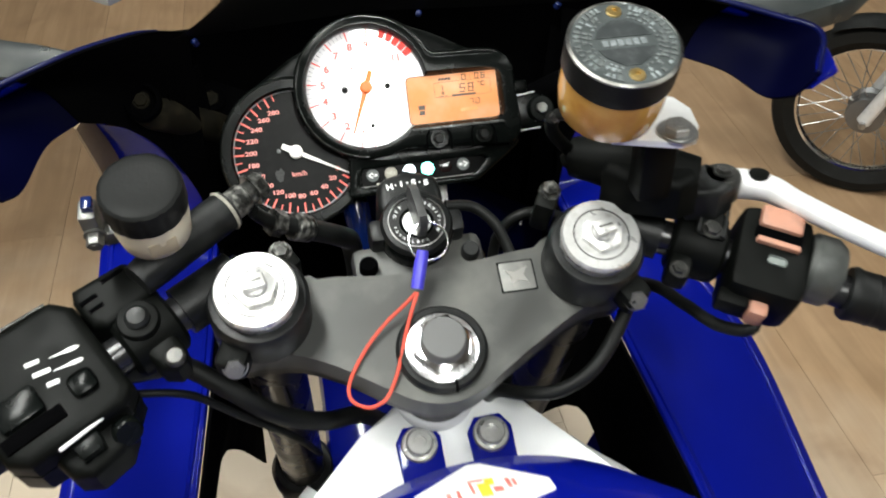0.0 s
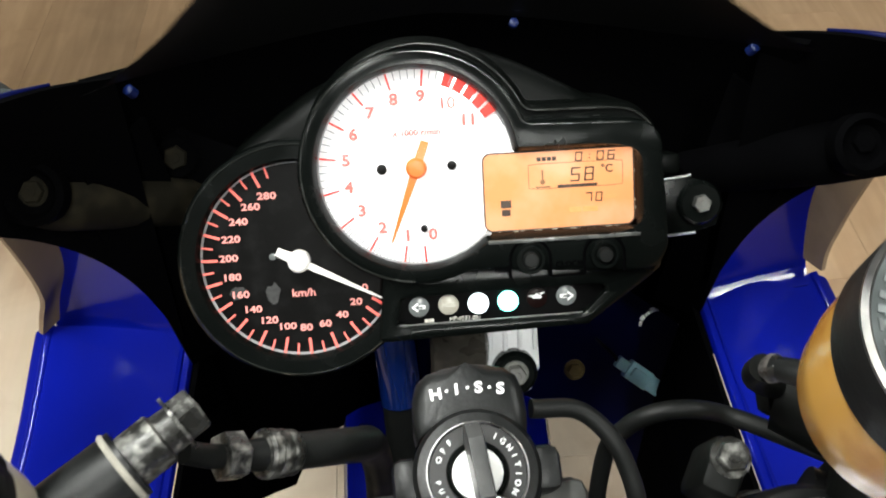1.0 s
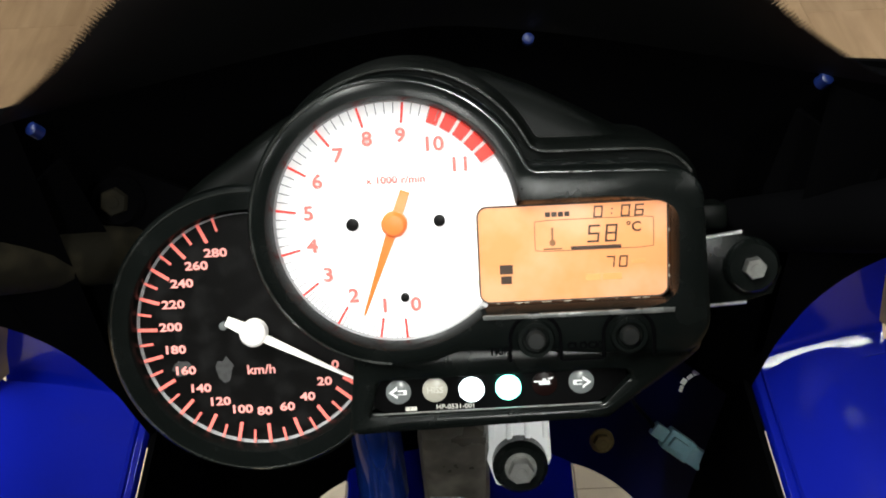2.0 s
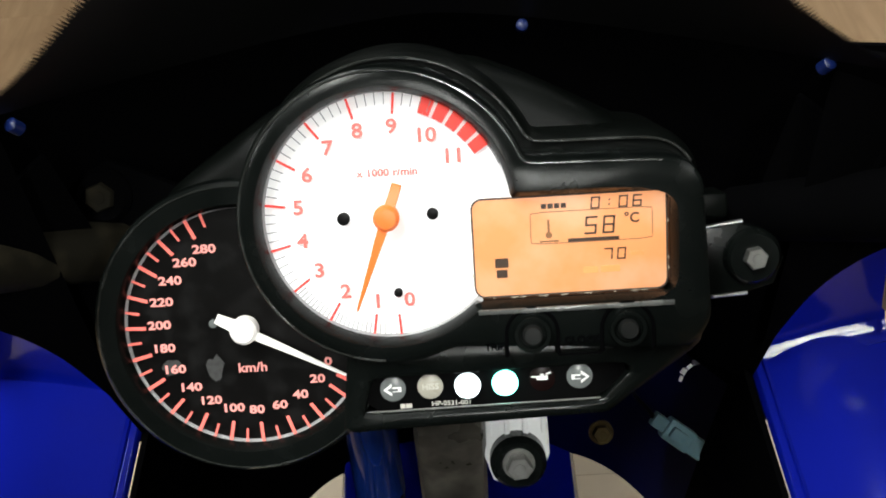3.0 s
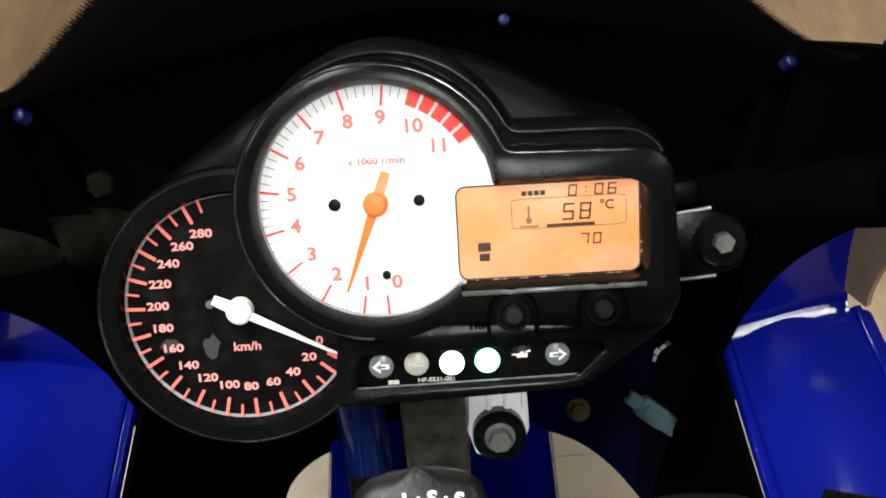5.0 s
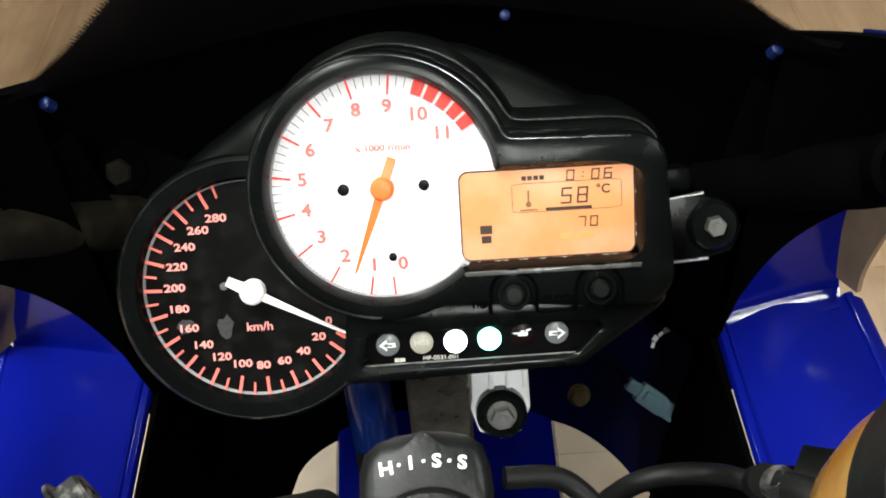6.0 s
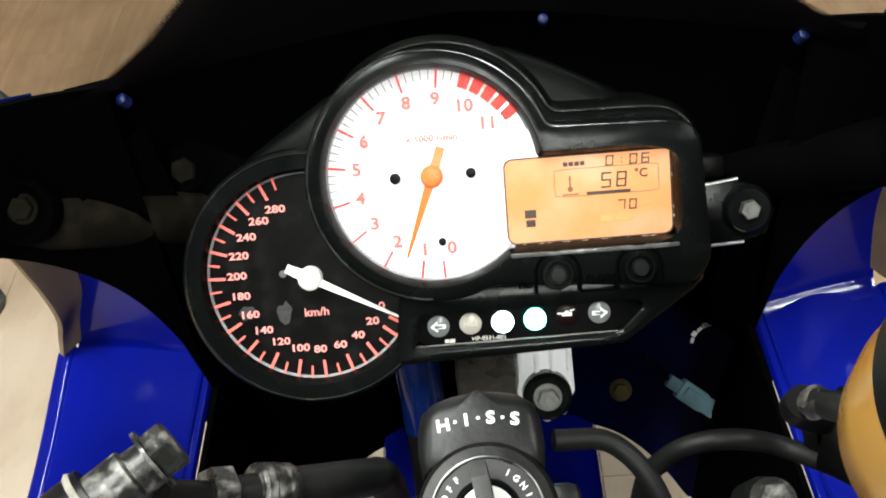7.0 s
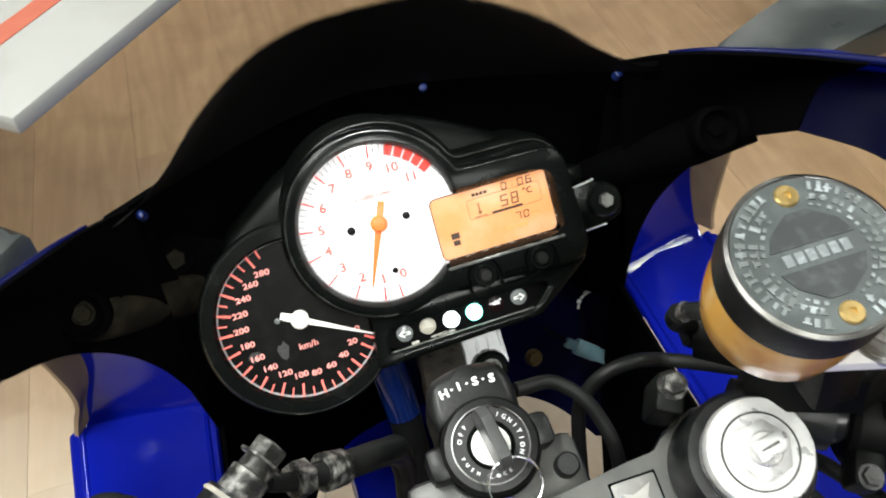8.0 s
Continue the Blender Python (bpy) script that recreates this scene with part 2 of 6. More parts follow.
    soiled.data_type = "RGBA"
    soiled.inputs["B"].default_value = (0.27, 0.155, 0.085, 1)
    nt.links.new(stain.outputs[0], soiled.inputs["Factor"])
    nt.links.new(brightened.outputs["Result"], soiled.inputs["A"])
    hv = nt.nodes.new("ShaderNodeHueSaturation")
    v = nt.nodes.new("ShaderNodeMapRange")
    v.inputs[3].default_value, v.inputs[4].default_value = 0.91, 1.09
    nt.links.new(oi.outputs["Random"], v.inputs[0])
    nt.links.new(v.outputs[0], hv.inputs["Value"])
    nt.links.new(soiled.outputs["Result"], hv.inputs["Color"])
    nt.links.new(hv.outputs[0], b.inputs["Base Color"])
    b.inputs["Roughness"].default_value = 0.42
    bp = nt.nodes.new("ShaderNodeBump")
    bp.inputs["Strength"].default_value, bp.inputs["Distance"].default_value = 0.15, 0.001
    nt.links.new(n1.outputs["Fac"], bp.inputs["Height"])
    nt.links.new(bp.outputs[0], b.inputs["Normal"])
    return m


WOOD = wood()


def screen_material():
    """Clear acrylic whose lower part carries a black dotted print; the print thins out into dots towards its border."""
    m = bpy.data.materials.new("acrylic with black dotted border")
    m.use_nodes = True
    nt = m.node_tree
    b = nt.nodes["Principled BSDF"]
    b.inputs["Base Color"].default_value = (0.004, 0.004, 0.004, 1)
    b.inputs["Roughness"].default_value = 0.55
    b.inputs["Specular IOR Level"].default_value = 0.15
    at = nt.nodes.new("ShaderNodeAttribute")
    at.attribute_name = "border"
    uv = nt.nodes.new("ShaderNodeTexCoord")
    vo = nt.nodes.new("ShaderNodeTexVoronoi")
    vo.inputs["Scale"].default_value = 1100
    vo.inputs["Randomness"].default_value = 0.1
    nt.links.new(uv.outputs["Object"], vo.inputs["Vector"])
    mr = nt.nodes.new("ShaderNodeMapRange")
    mr.inputs[1].default_value, mr.inputs[2].default_value = 0.0, 1.0
    mr.inputs[3].default_value, mr.inputs[4].default_value = 0.0, 0.9
    nt.links.new(at.outputs["Fac"], mr.inputs[0])
    lt = nt.nodes.new("ShaderNodeMath")
    lt.operation = "LESS_THAN"
    nt.links.new(vo.outputs["Distance"], lt.inputs[0])
    nt.links.new(mr.outputs[0], lt.inputs[1])
    clear = nt.nodes.new("ShaderNodeBsdfTransparent")
    clear.inputs[0].default_value = (0.97, 0.97, 0.96, 1)
    mix = nt.nodes.new("ShaderNodeMixShader")
    nt.links.new(lt.outputs[0], mix.inputs[0])
    nt.links.new(clear.outputs[0], mix.inputs[1])
    nt.links.new(b.outputs[0], mix.inputs[2])
    nt.links.new(mix.outputs[0], nt.nodes["Material Output"].inputs[0])
    return m


SCREEN = screen_material()


MIRROR = mat("mirror glass", (0.8, 0.82, 0.83), 0.03, 1.0, rvar=0)


# ---- mesh helpers ----
def smooth(bm, angle=38):
    for f in bm.faces:
        f.smooth = True


def part(name, bm, material, parent=None, label="", angle=38):
    """Links a bmesh as one mesh object, under a thing or a part."""
    bmesh.ops.recalc_face_normals(bm, faces=bm.faces)
    smooth(bm)
    me = bpy.data.meshes.new(name)
    bm.to_mesh(me)
    bm.free()
    me.set_sharp_from_angle(angle=radians(angle))
    me.materials.append(material)
    ob = new(name, me)
    if parent is not None:
        ob.parent = parent
    if label:
        tagged(ob, label)
    return ob


def place(bm, m):
    bmesh.ops.transform(bm, matrix=m, verts=bm.verts)
    return bm


def join(*bms):
    out = bms[0]
    for b in bms[1:]:
        me = bpy.data.meshes.new("tmp")
        b.to_mesh(me)
        b.free()
        out.from_mesh(me)
        bpy.data.meshes.remove(me)
    return out


def box(x0, x1, y0, y1, z0, z1, bevel=0.0, m=None):
    bm = bmesh.new()
    bmesh.ops.create_cube(bm, size=1)
    for v in bm.verts:
        v.co = (x0 + (v.co.x + 0.5) * (x1 - x0), y0 + (v.co.y + 0.5) * (y1 - y0), z0 + (v.co.z + 0.5) * (z1 - z0))
    if bevel:
        bmesh.ops.bevel(bm, geom=bm.edges[:], offset=bevel, segments=2, affect="EDGES", profile=0.5)
    if m:
        place(bm, m)
    return bm


def loops(rings, cap0=True, cap1=True, m=None):
    """Skins a row of closed loops of equal length."""
    bm = bmesh.new()
    rows = [[bm.verts.new(p) for p in r] for r in rings]
    n = len(rings[0])
    for a, b in zip(rows, rows[1:]):
        for i in range(n):
            bm.faces.new((a[i], a[(i + 1) % n], b[(i + 1) % n], b[i]))
    if cap0:
        bm.faces.new(rows[0][::-1])
    if cap1:
        bm.faces.new(rows[-1])
    if m:
        place(bm, m)
    return bm


def lathe(profile, m=None, seg=48, cap0=True, cap1=True):
    """Turns (radius, height) pairs round z."""
    rings = [[(max(r, 1e-5) * math.cos(2 * math.pi * i / seg), max(r, 1e-5) * math.sin(2 * math.pi * i / seg), z) for i in range(seg)] for r, z in profile]
    return loops(rings, cap0, cap1, m)


def hexagon(r, z0, z1, m=None, bevel=0.0):
    return lathe([(r * 0.94, z0), (r, z0 + 0.0004), (r, z1 - 0.0008), (r * 0.9, z1)], m, seg=6)


def prism(pts, z0, z1, bevel=0.0, m=None, seg=2):
    bm = bmesh.new()
    a = [bm.verts.new((x, y, z0)) for x, y in pts]
    b = [bm.verts.new((x, y, z1)) for x, y in pts]
    n = len(pts)
    for i in range(n):
        bm.faces.new((a[i], a[(i + 1) % n], b[(i + 1) % n], b[i]))
    bm.faces.new(a[::-1])
    top = bm.faces.new(b)
    if bevel:
        bmesh.ops.bevel(bm, geom=list(top.edges), offset=bevel, segments=seg, affect="EDGES", profile=0.5)
    if m:
        place(bm, m)
    return bm


def spline(pts, n=8):
    """Catmull-Rom through the points."""
    p = [Vector(q) for q in pts]
    p = [2 * p[0] - p[1]] + p + [2 * p[-1] - p[-2]]
    out = []
    for i in range(1, len(p) - 2):
        a, b, c, d = p[i - 1:i + 3]
        for k in range(n):
            t = k / n
            out.append(0.5 * ((2 * b) + (c - a) * t + (2 * a - 5 * b + 4 * c - d) * t * t + (3 * b - a - 3 * c + d) * t ** 3))
    out.append(p[-2])
    return out


def tube(pts, r, seg=14, n=8, closed=False, m=None, ripple=0.0):
    """Sweeps a circle along a smooth line; r may be a list along it."""
    p = spline(pts, n) if n > 1 else [Vector(q) for q in pts]
    rings = []
    up = Vector((0.13, 0.31, 0.94))
    for i, c in enumerate(p):
        d = (p[min(i + 1, len(p) - 1)] - p[max(i - 1, 0)]).normalized()
        s = up.cross(d).normalized()
        u = d.cross(s)
        up = u
        rr = r if not isinstance(r, (list, tuple)) else float(np.interp(i / (len(p) - 1), np.linspace(0, 1, len(r)), r))
        rr *= 1 + (ripple if i % 2 else 0)
        rings.append([c + rr * (s * math.cos(2 * math.pi * k / seg) + u * math.sin(2 * math.pi * k / seg)) for k in range(seg)])
    return loops(rings, True, True, m)


def sheet(rows, thick=0.0, m=None):
    """A skin through rows of points, with thickness."""
    bm = bmesh.new()
    vs = [[bm.verts.new(p) for p in r] for r in rows]
    for a, b in zip(vs, vs[1:]):
        for i in range(len(a) - 1):
            bm.faces.new((a[i], a[i + 1], b[i + 1], b[i]))
    if thick:
        bmesh.ops.recalc_face_normals(bm, faces=bm.faces)
        bmesh.ops.solidify(bm, geom=bm.faces[:], thickness=thick)
    if m:
        place(bm, m)
    return bm


def patch(curves, n=12, k=8):
    """Rows for sheet(): smooth across the given curves and along them."""
    fine = [spline(c, n) for c in curves]
    cols = [spline([f[i] for f in fine], k) for i in range(len(fine[0]))]
    return [[c[j] for c in cols] for j in range(len(cols[0]))]


def flipx(bm):
    for v in bm.verts:
        v.co.x = -v.co.x
    bmesh.ops.reverse_faces(bm, faces=bm.faces)
    return bm


def frame_axes(o, x, y, z):
    m = Matrix.Identity(4)
    for i, v in enumerate((x, y, z)):
        for j in range(3):
            m[j][i] = v[j]
    m.translation = o
    return m


def along(p0, p1, roll=0.0):
    """Pose whose z runs from p0 to p1."""
    p0, p1 = Vector(p0), Vector(p1)
    return Matrix.Translation(p0) @ (p1 - p0).to_track_quat("Z", "Y").to_matrix().to_4x4() @ Matrix.Rotation(radians(roll), 4, "Z")


@functools.lru_cache(None)
def digit_step(size):
    """Advance from one digit to the next in the built-in font."""
    wide = []
    for s in ("0", "00"):
        cu = bpy.data.curves.new("tmp", "FONT")
        cu.body, cu.size = s, size
        tmp = bpy.data.objects.new("tmp", cu)
        scene.collection.objects.link(tmp)
        me = bpy.data.meshes.new_from_object(tmp.evaluated_get(bpy.context.evaluated_depsgraph_get()))
        bpy.data.objects.remove(tmp)
        bpy.data.curves.remove(cu)
        xs = [v.co.x for v in me.vertices]
        wide.append(max(xs) - min(xs))
        bpy.data.meshes.remove(me)
    return wide[1] - wide[0]


def words(s, size, m, material, parent, name="lettering", bold=0.0, align="CENTER", shear=0.0, extrude=0.0001, label="", width=1.0):
    if name == "numeral" and len(s) > 1:
        step = digit_step(size) * width
        for i, ch in enumerate(s):
            words(ch, size, m @ Matrix.Translation(((i - (len(s) - 1) / 2) * step, 0, 0)), material, parent, "digit", bold, "CENTER", shear, extrude, "", width)
        return None
    cu = bpy.data.curves.new(name, "FONT")
    cu.body, cu.size, cu.align_x, cu.align_y, cu.offset, cu.shear, cu.extrude = s, size, align, "CENTER", bold, shear, extrude
    cu.resolution_u = 3
    tmp = bpy.data.objects.new("tmp", cu)
    scene.collection.objects.link(tmp)
    dg = bpy.context.evaluated_depsgraph_get()
    me = bpy.data.meshes.new_from_object(tmp.evaluated_get(dg))
    bpy.data.objects.remove(tmp)
    bpy.data.curves.remove(cu)
    me.name = name
    me.transform(m @ Matrix.Diagonal((width, 1, 1, 1)))
    me.materials.clear()
    me.materials.append(material)
    ob = new(name, me)
    ob.parent = parent
    if label:
        tagged(ob, label)
    return ob


def star(c, shapes, n=200, off=0.0):
    """Outline of a union of circles and convex outlines, seen from c."""
    out = []
    for i in range(n):
        a = 2 * math.pi * i / n
        d = (math.cos(a), math.sin(a))
        best = 0.0
        for s in shapes:
            if s[0] == "c":
                fx, fy = c[0] - s[1], c[1] - s[2]
                bq = fx * d[0] + fy * d[1]
                q = bq * bq - (fx * fx + fy * fy - s[3] ** 2)
                if q > 0:
                    best = max(best, -bq + math.sqrt(q))
            else:
                pts = s[1]
                for p, r in zip(pts, pts[1:] + pts[:1]):
                    ex, ey = r[0] - p[0], r[1] - p[1]
                    den = d[0] * ey - d[1] * ex
                    if abs(den) > 1e-12:
                        t = ((p[0] - c[0]) * ey - (p[1] - c[1]) * ex) / den
                        u = ((p[0] - c[0]) * d[1] - (p[1] - c[1]) * d[0]) / den
                        if t > 0 and -1e-9 <= u <= 1 + 1e-9:
                            best = max(best, t)
        best += off
        out.append((c[0] + best * d[0], c[1] + best * d[1]))
    return out


def at(loop, z, grow=0.0, c=None):
    """A loop of plan points at height z, grown outwards from its middle."""
    if grow:
        n = len(loop)
        res = []
        for i in range(n):
            (x0, y0), (x1, y1) = loop[i - 1], loop[(i + 1) % n]
            tx, ty = x1 - x0, y1 - y0
            l = math.hypot(tx, ty) or 1
            res.append((loop[i][0] + grow * ty / l, loop[i][1] - grow * tx / l, z))
        return res
    return [(x, y, z) for x, y in loop]


def empty(name, label, category, group="", m=None):
    ob = new(name)
    ob.empty_display_size = 0.05
    if m is not None:
        ob.matrix_world = m
    return tagged(ob, label, category, group)


# ---- the room ----
ROOM = (-4.2, 4.2, -3.6, 5.2, 2.75)


def room():
    x0, x1, y0, y1, h = ROOM
    ground = box(x0, x1, y0, y1, -0.2, -0.012)
    tagged(part("floor", ground, mat("dark floor joint", (0.22, 0.15, 0.095), 0.8)), "light oak laminate plank floor of the workshop", "floor", kind="structure")
    tagged(part("wall_north", box(x0, x1, y1, y1 + 0.15, -0.2, h), WALL), "plain grey painted workshop wall", "wall", kind="structure")
    tagged(part("wall_south", box(x0, x1, y0 - 0.15, y0, -0.2, h), WALL), "plain grey painted workshop wall", "wall", kind="structure")
    tagged(part("wall_east", box(x1, x1 + 0.15, y0 - 0.15, y1 + 0.15, -0.2, h), WALL), "plain grey painted workshop wall", "wall", kind="structure")
    tagged(part("wall_west", box(x0 - 0.15, x0, y0 - 0.15, y1 + 0.15, -0.2, h), WALL), "plain grey painted workshop wall", "wall", kind="structure")
    tagged(part("ceiling", box(x0 - 0.15, x1 + 0.15, y0 - 0.15, y1 + 0.15, h, h + 0.1), CEIL), "plain dark grey workshop ceiling", "ceiling", kind="structure")


room()


def ceiling_light(x, y, share):
    h = ROOM[4]
    th = empty("ceiling_light", "unseen white twin-tube fluorescent fitting on the ceiling", "ceiling light", "ceiling lights", Matrix.Translation((x, y, h)))
    part("tray", box(-0.09, 0.09, -0.62, 0.62, -0.05, -0.001, 0.006), mat("white enamel tray", (0.8, 0.8, 0.8), 0.4), th)
    for s in (-0.045, 0.045):
        part("tube", lathe([(0.013, -0.59), (0.013, 0.59)], pose(s, 0, -0.068, 90), 16), TUBE, th)
        for e in (-0.6, 0.6):
            part("end_cap", box(s - 0.014, s + 0.014, e - 0.012, e + 0.012, -0.084, -0.05, 0.003), WHITE, th)
    la = bpy.data.lights.new("tube_light", "AREA")
    la.shape, la.size, la.size_y, la.energy, la.color = "RECTANGLE", 0.14, 1.2, LAMP_WATTS * share, (0.97, 1.0, 0.95)
    lo = new("tube_light", la)
    lo.matrix_world = Matrix.Translation((x, y, h - 0.09))
    return th


LAMP_WATTS = 95.0
# Unseen fittings; the one at (-2.0, -0.5) is added to brighten the left floor.
for lx, ly, share in ((-0.55, 0.0, 0.66), (0.2, -1.7, 0.62), (-2.0, -0.5, 0.46), (1.8, -0.25, 0.38), (-0.6, 3.3, 0.13), (1.6, 3.3, 0.17)):
    ceiling_light(lx, ly, share)


# ---- frames of the machine: dash face and top yoke ----
TH, RK, ST = radians(54.66), radians(25), radians(1.845)
DU, DN = Vector((0, math.cos(TH), math.sin(TH))), Vector((0, -math.sin(TH), math.cos(TH)))
YU, YN = Vector((0, math.cos(RK), math.sin(RK))), Vector((0, -math.sin(RK), math.cos(RK)))
EX = Vector((1, 0, 0))
D = frame_axes(0.9 * DU + 0.375 * DN, EX, DU, DN)
YX, YV = EX * math.cos(ST) + YU * math.sin(ST), YU * math.cos(ST) - EX * math.sin(ST)
Y = frame_axes(0.362 * YU + 0.8156 * YN, YX, YV, YN)


def dm(x, u, n=0.0, rot=0.0):
    """Pose on the dash face; x and u in millimetres."""
    return D @ Matrix.Translation((x / 1000, u / 1000 - 0.9, n)) @ Matrix.Rotation(radians(rot), 4, "Z")


def ym(x, u, h=0.0, rot=0.0):
    return Y @ Matrix.Translation((x, u, h)) @ Matrix.Rotation(radians(rot), 4, "Z")


def yp(x, u, h=0.0):
    return Y @ Vector((x, u, h))


bike = empty("motorcycle", "blue sports motorcycle with black cockpit and silver frame, key in ignition", "motorcycle")


def bolt(m, parent, r=0.006, h=0.006, material=None, washer=0.0, name="bolt", label=""):
    bm = hexagon(r, 0.001, h, m)
    bm = join(bm, lathe([(r * 1.25, 0), (r * 1.25, 0.0012)], m, 24), lathe([(r * 0.45, h - 0.0002), (r * 0.4, h + 0.0003)], m, 16))
    if washer:
        bm = join(bm, lathe([(washer, -0.001), (washer, 0.0006)], m, 32))
    return part(name, bm, material or DARKSTEEL, parent, label)


# ---- instrument cluster ----
def arc_tick(cx, cy, ang, r0, r1, w, z=0.0004):
    m = Matrix.Translation((cx, cy, 0)) @ Matrix.Rotation(radians(ang), 4, "Z")
    return box(r0, r1, -w / 2, w / 2, z - 0.0003, z, 0, m)


TC, TR = (-0.0157, -0.001), 0.0455
SC, SR = (-0.074, -0.043), 0.0475
SZ = -0.012
LCD_BOX = (0.0152, 0.0858, -0.0332, 0.0032)


def cluster():
    lx0, lx1, ly0, ly1 = LCD_BOX
    lcd_poly = [(lx0 - 0.001, ly0 - 0.001), (lx1 + 0.001, ly0 - 0.001), (lx1 + 0.001, ly1 + 0.001), (lx0 - 0.001, ly1 + 0.001)]
    block = [(0.0, 0.019), (0.09, 0.0165), (0.0985, 0.009), (0.1015, -0.045), (0.094, -0.056), (0.0, -0.05)]
    c = (0.008, -0.006)
    outer = star(c, [("c", *TC, 0.0545), ("p", block)], 260)
    for _ in range(3):
        outer = [tuple((outer[i - 1][k] + 2 * outer[i][k] + outer[(i + 1) % len(outer)][k]) / 4 for k in (0, 1)) for i in range(len(outer))]
    inner = star(c, [("c", *TC, TR), ("p", lcd_poly)], 260)
    soft = inner
    for _ in range(8):
        soft = [tuple((soft[i - 1][k] + 2 * soft[i][k] + soft[(i + 1) % len(soft)][k]) / 4 for k in (0, 1)) for i in range(len(soft))]
    rings = [at(inner, -0.003), at(inner, 0.0058), at(soft, 0.0085, 0.002), at(outer, 0.0085, -0.003), at(outer, 0.007, -0.0008), at(outer, 0.004), at(outer, -0.03, 0.001)]
    body = part("instrument_panel", loops(rings, False, True, D), BLACK, bike, "black instrument cluster with white rev counter and amber display")
    # recessed floor of the window, hood behind
    back = star(c, [("c", TC[0] + 0.003, TC[1] + 0.0025, 0.0565), ("p", [(0.0, 0.0245), (0.09, 0.0232), (0.102, 0.0125), (0.104, -0.045), (0.095, -0.058), (0.0, -0.05)])], 260)
    for _ in range(6):
        back = [tuple((back[i - 1][k] + 2 * back[i][k] + back[(i + 1) % len(back)][k]) / 4 for k in (0, 1)) for i in range(len(back))]
    part("hood", loops([at(back, -0.0155, -0.004), at(back, -0.0145, -0.002), at(back, -0.017), at(back, -0.03, 0.002), at(back, -0.075, 0.004)], True, True, D), HOOD, body, "grained black rear hood of the cluster")
    # Paler glossy tubes draw the reflected highlights along hood and bezel edges.
    sheen = mat("glossy edge highlight tint", (0.012, 0.013, 0.012), 0.2, spec=0.5, wear=0.6, wscale=60, wcol=(0.045, 0.047, 0.045))
    ridge = [D @ Vector((x, y, -0.0142)) for x, y, z in at(back, 0.0, -0.0022)[8:115]]
    part("hood_edge", tube(ridge, 0.0006, 8, 1), sheen, body, "highlight line drawn along the hood edge")
    brow = [D @ Vector((x, y, 0.0078)) for x, y, z in at(outer, 0.0, -0.0018)[12:175]]
    part("bezel_edge", tube(brow, 0.0005, 8, 1), sheen, body, "highlight line drawn along the bezel edge")
    lip = star((0.0, 0.0), [("p", [(0.101, 0.013), (0.082, 0.0215), (0.0616, 0.0325), (0.0416, 0.0425), (0.0217, 0.0505), (0.0017, 0.0538), (-0.0163, 0.0522), (-0.0394, 0.0458), (-0.0697, 0.0322), (-0.107, 0.008), (-0.11, -0.03), (0.0, -0.06), (0.1, -0.04)])], 240)
    for _ in range(3):
        lip = [tuple((lip[i - 1][k] + 2 * lip[i][k] + lip[(i + 1) % len(lip)][k]) / 4 for k in (0, 1)) for i in range(len(lip))]
    part("rear_shell", loops([at(lip, -0.030, -0.008), at(lip, -0.032, -0.003), at(lip, -0.036), at(lip, -0.085, 0.004)], True, True, D), HOOD, body, "grained black shell behind the dials")
    # rev counter
    disc = lathe([(0.0464, -0.004), (0.0464, -0.0012), (0.001, -0.0010)], Matrix.Translation((*TC, 0)), 96)
    part("rev_counter_dial", place(disc, D), DIAL, body, "white backlit rev counter face")

    wall = [[(TC[0] + r * math.cos(radians(a)), TC[1] + r * math.sin(radians(a)), z) for a in range(22, 317, 3)] for r, z in ((0.0449, -0.0009), (0.0455, 0.0008), (0.0466, 0.0048))]
    part("dial_wall", sheet(wall, 0.0, D), mat("pale grey dial wall", (0.3, 0.3, 0.31), 0.4, rvar=0), body, "pale grey wall round the white dial")

    def tang(v):
        return -100 - 22.1 * (v - 1) if v >= 1 else -87 - 13 * v

    for v in range(0, 10):
        part("red_tick", place(arc_tick(*TC, tang(v), 0.0372, 0.0448, 0.0009), D), RED, body)
    greys = []
    for k in range(1, 10):
        step = 10 if k < 3 else 5
        for j in range(1, step):
            greys.append(arc_tick(*TC, tang(k + j / step), 0.0405, 0.0448, 0.0004))
    greys += [arc_tick(*TC, tang(j / 5), 0.0405, 0.0448, 0.0004) for j in range(1, 5)]
    for g in greys:
        part("grey_tick", place(g, D), GREYPRINT, body)
    for j in range(5):
        a0, a1 = 70 - j * 7.9, 70 - j * 7.9 - 6.2
        ring = []
        for r, seq in ((0.0392, range(7)), (0.0452, range(6, -1, -1))):
            ring += [(TC[0] + r * math.cos(radians(a0 + (a1 - a0) * i / 6)), TC[1] + r * math.sin(radians(a0 + (a1 - a0) * i / 6))) for i in seq]
        part("red_zone_block", prism(ring, -0.0002, 0.0004, 0, D), RED, body)
    for v in range(0, 12):
        a = radians(tang(v) if v else -79)
        words(str(v), 0.0074, dm(1000 * (TC[0] + 0.0326 * math.cos(a)), 900 + 1000 * (TC[1] + 0.0326 * math.sin(a)), -0.0002), NUMRED, body, "numeral", 0.0002, width=1.12)
    words("x 1000 r/min", 0.0038, dm(-14.5, 915, -0.0002), NUMRED, body, "unit_lettering", 0.0001, width=1.12)
    for x, u, r in ((-31.7, 898.9, 0.0024), (1.0, 899, 0.0022), (-13.5, 870, 0.0017)):
        part("dial_screw", lathe([(r, -0.001), (r, 0.0004), (r * 0.6, 0.0006)], dm(x, u), 20), DIALBLK, body)
    a = tang(1.5)
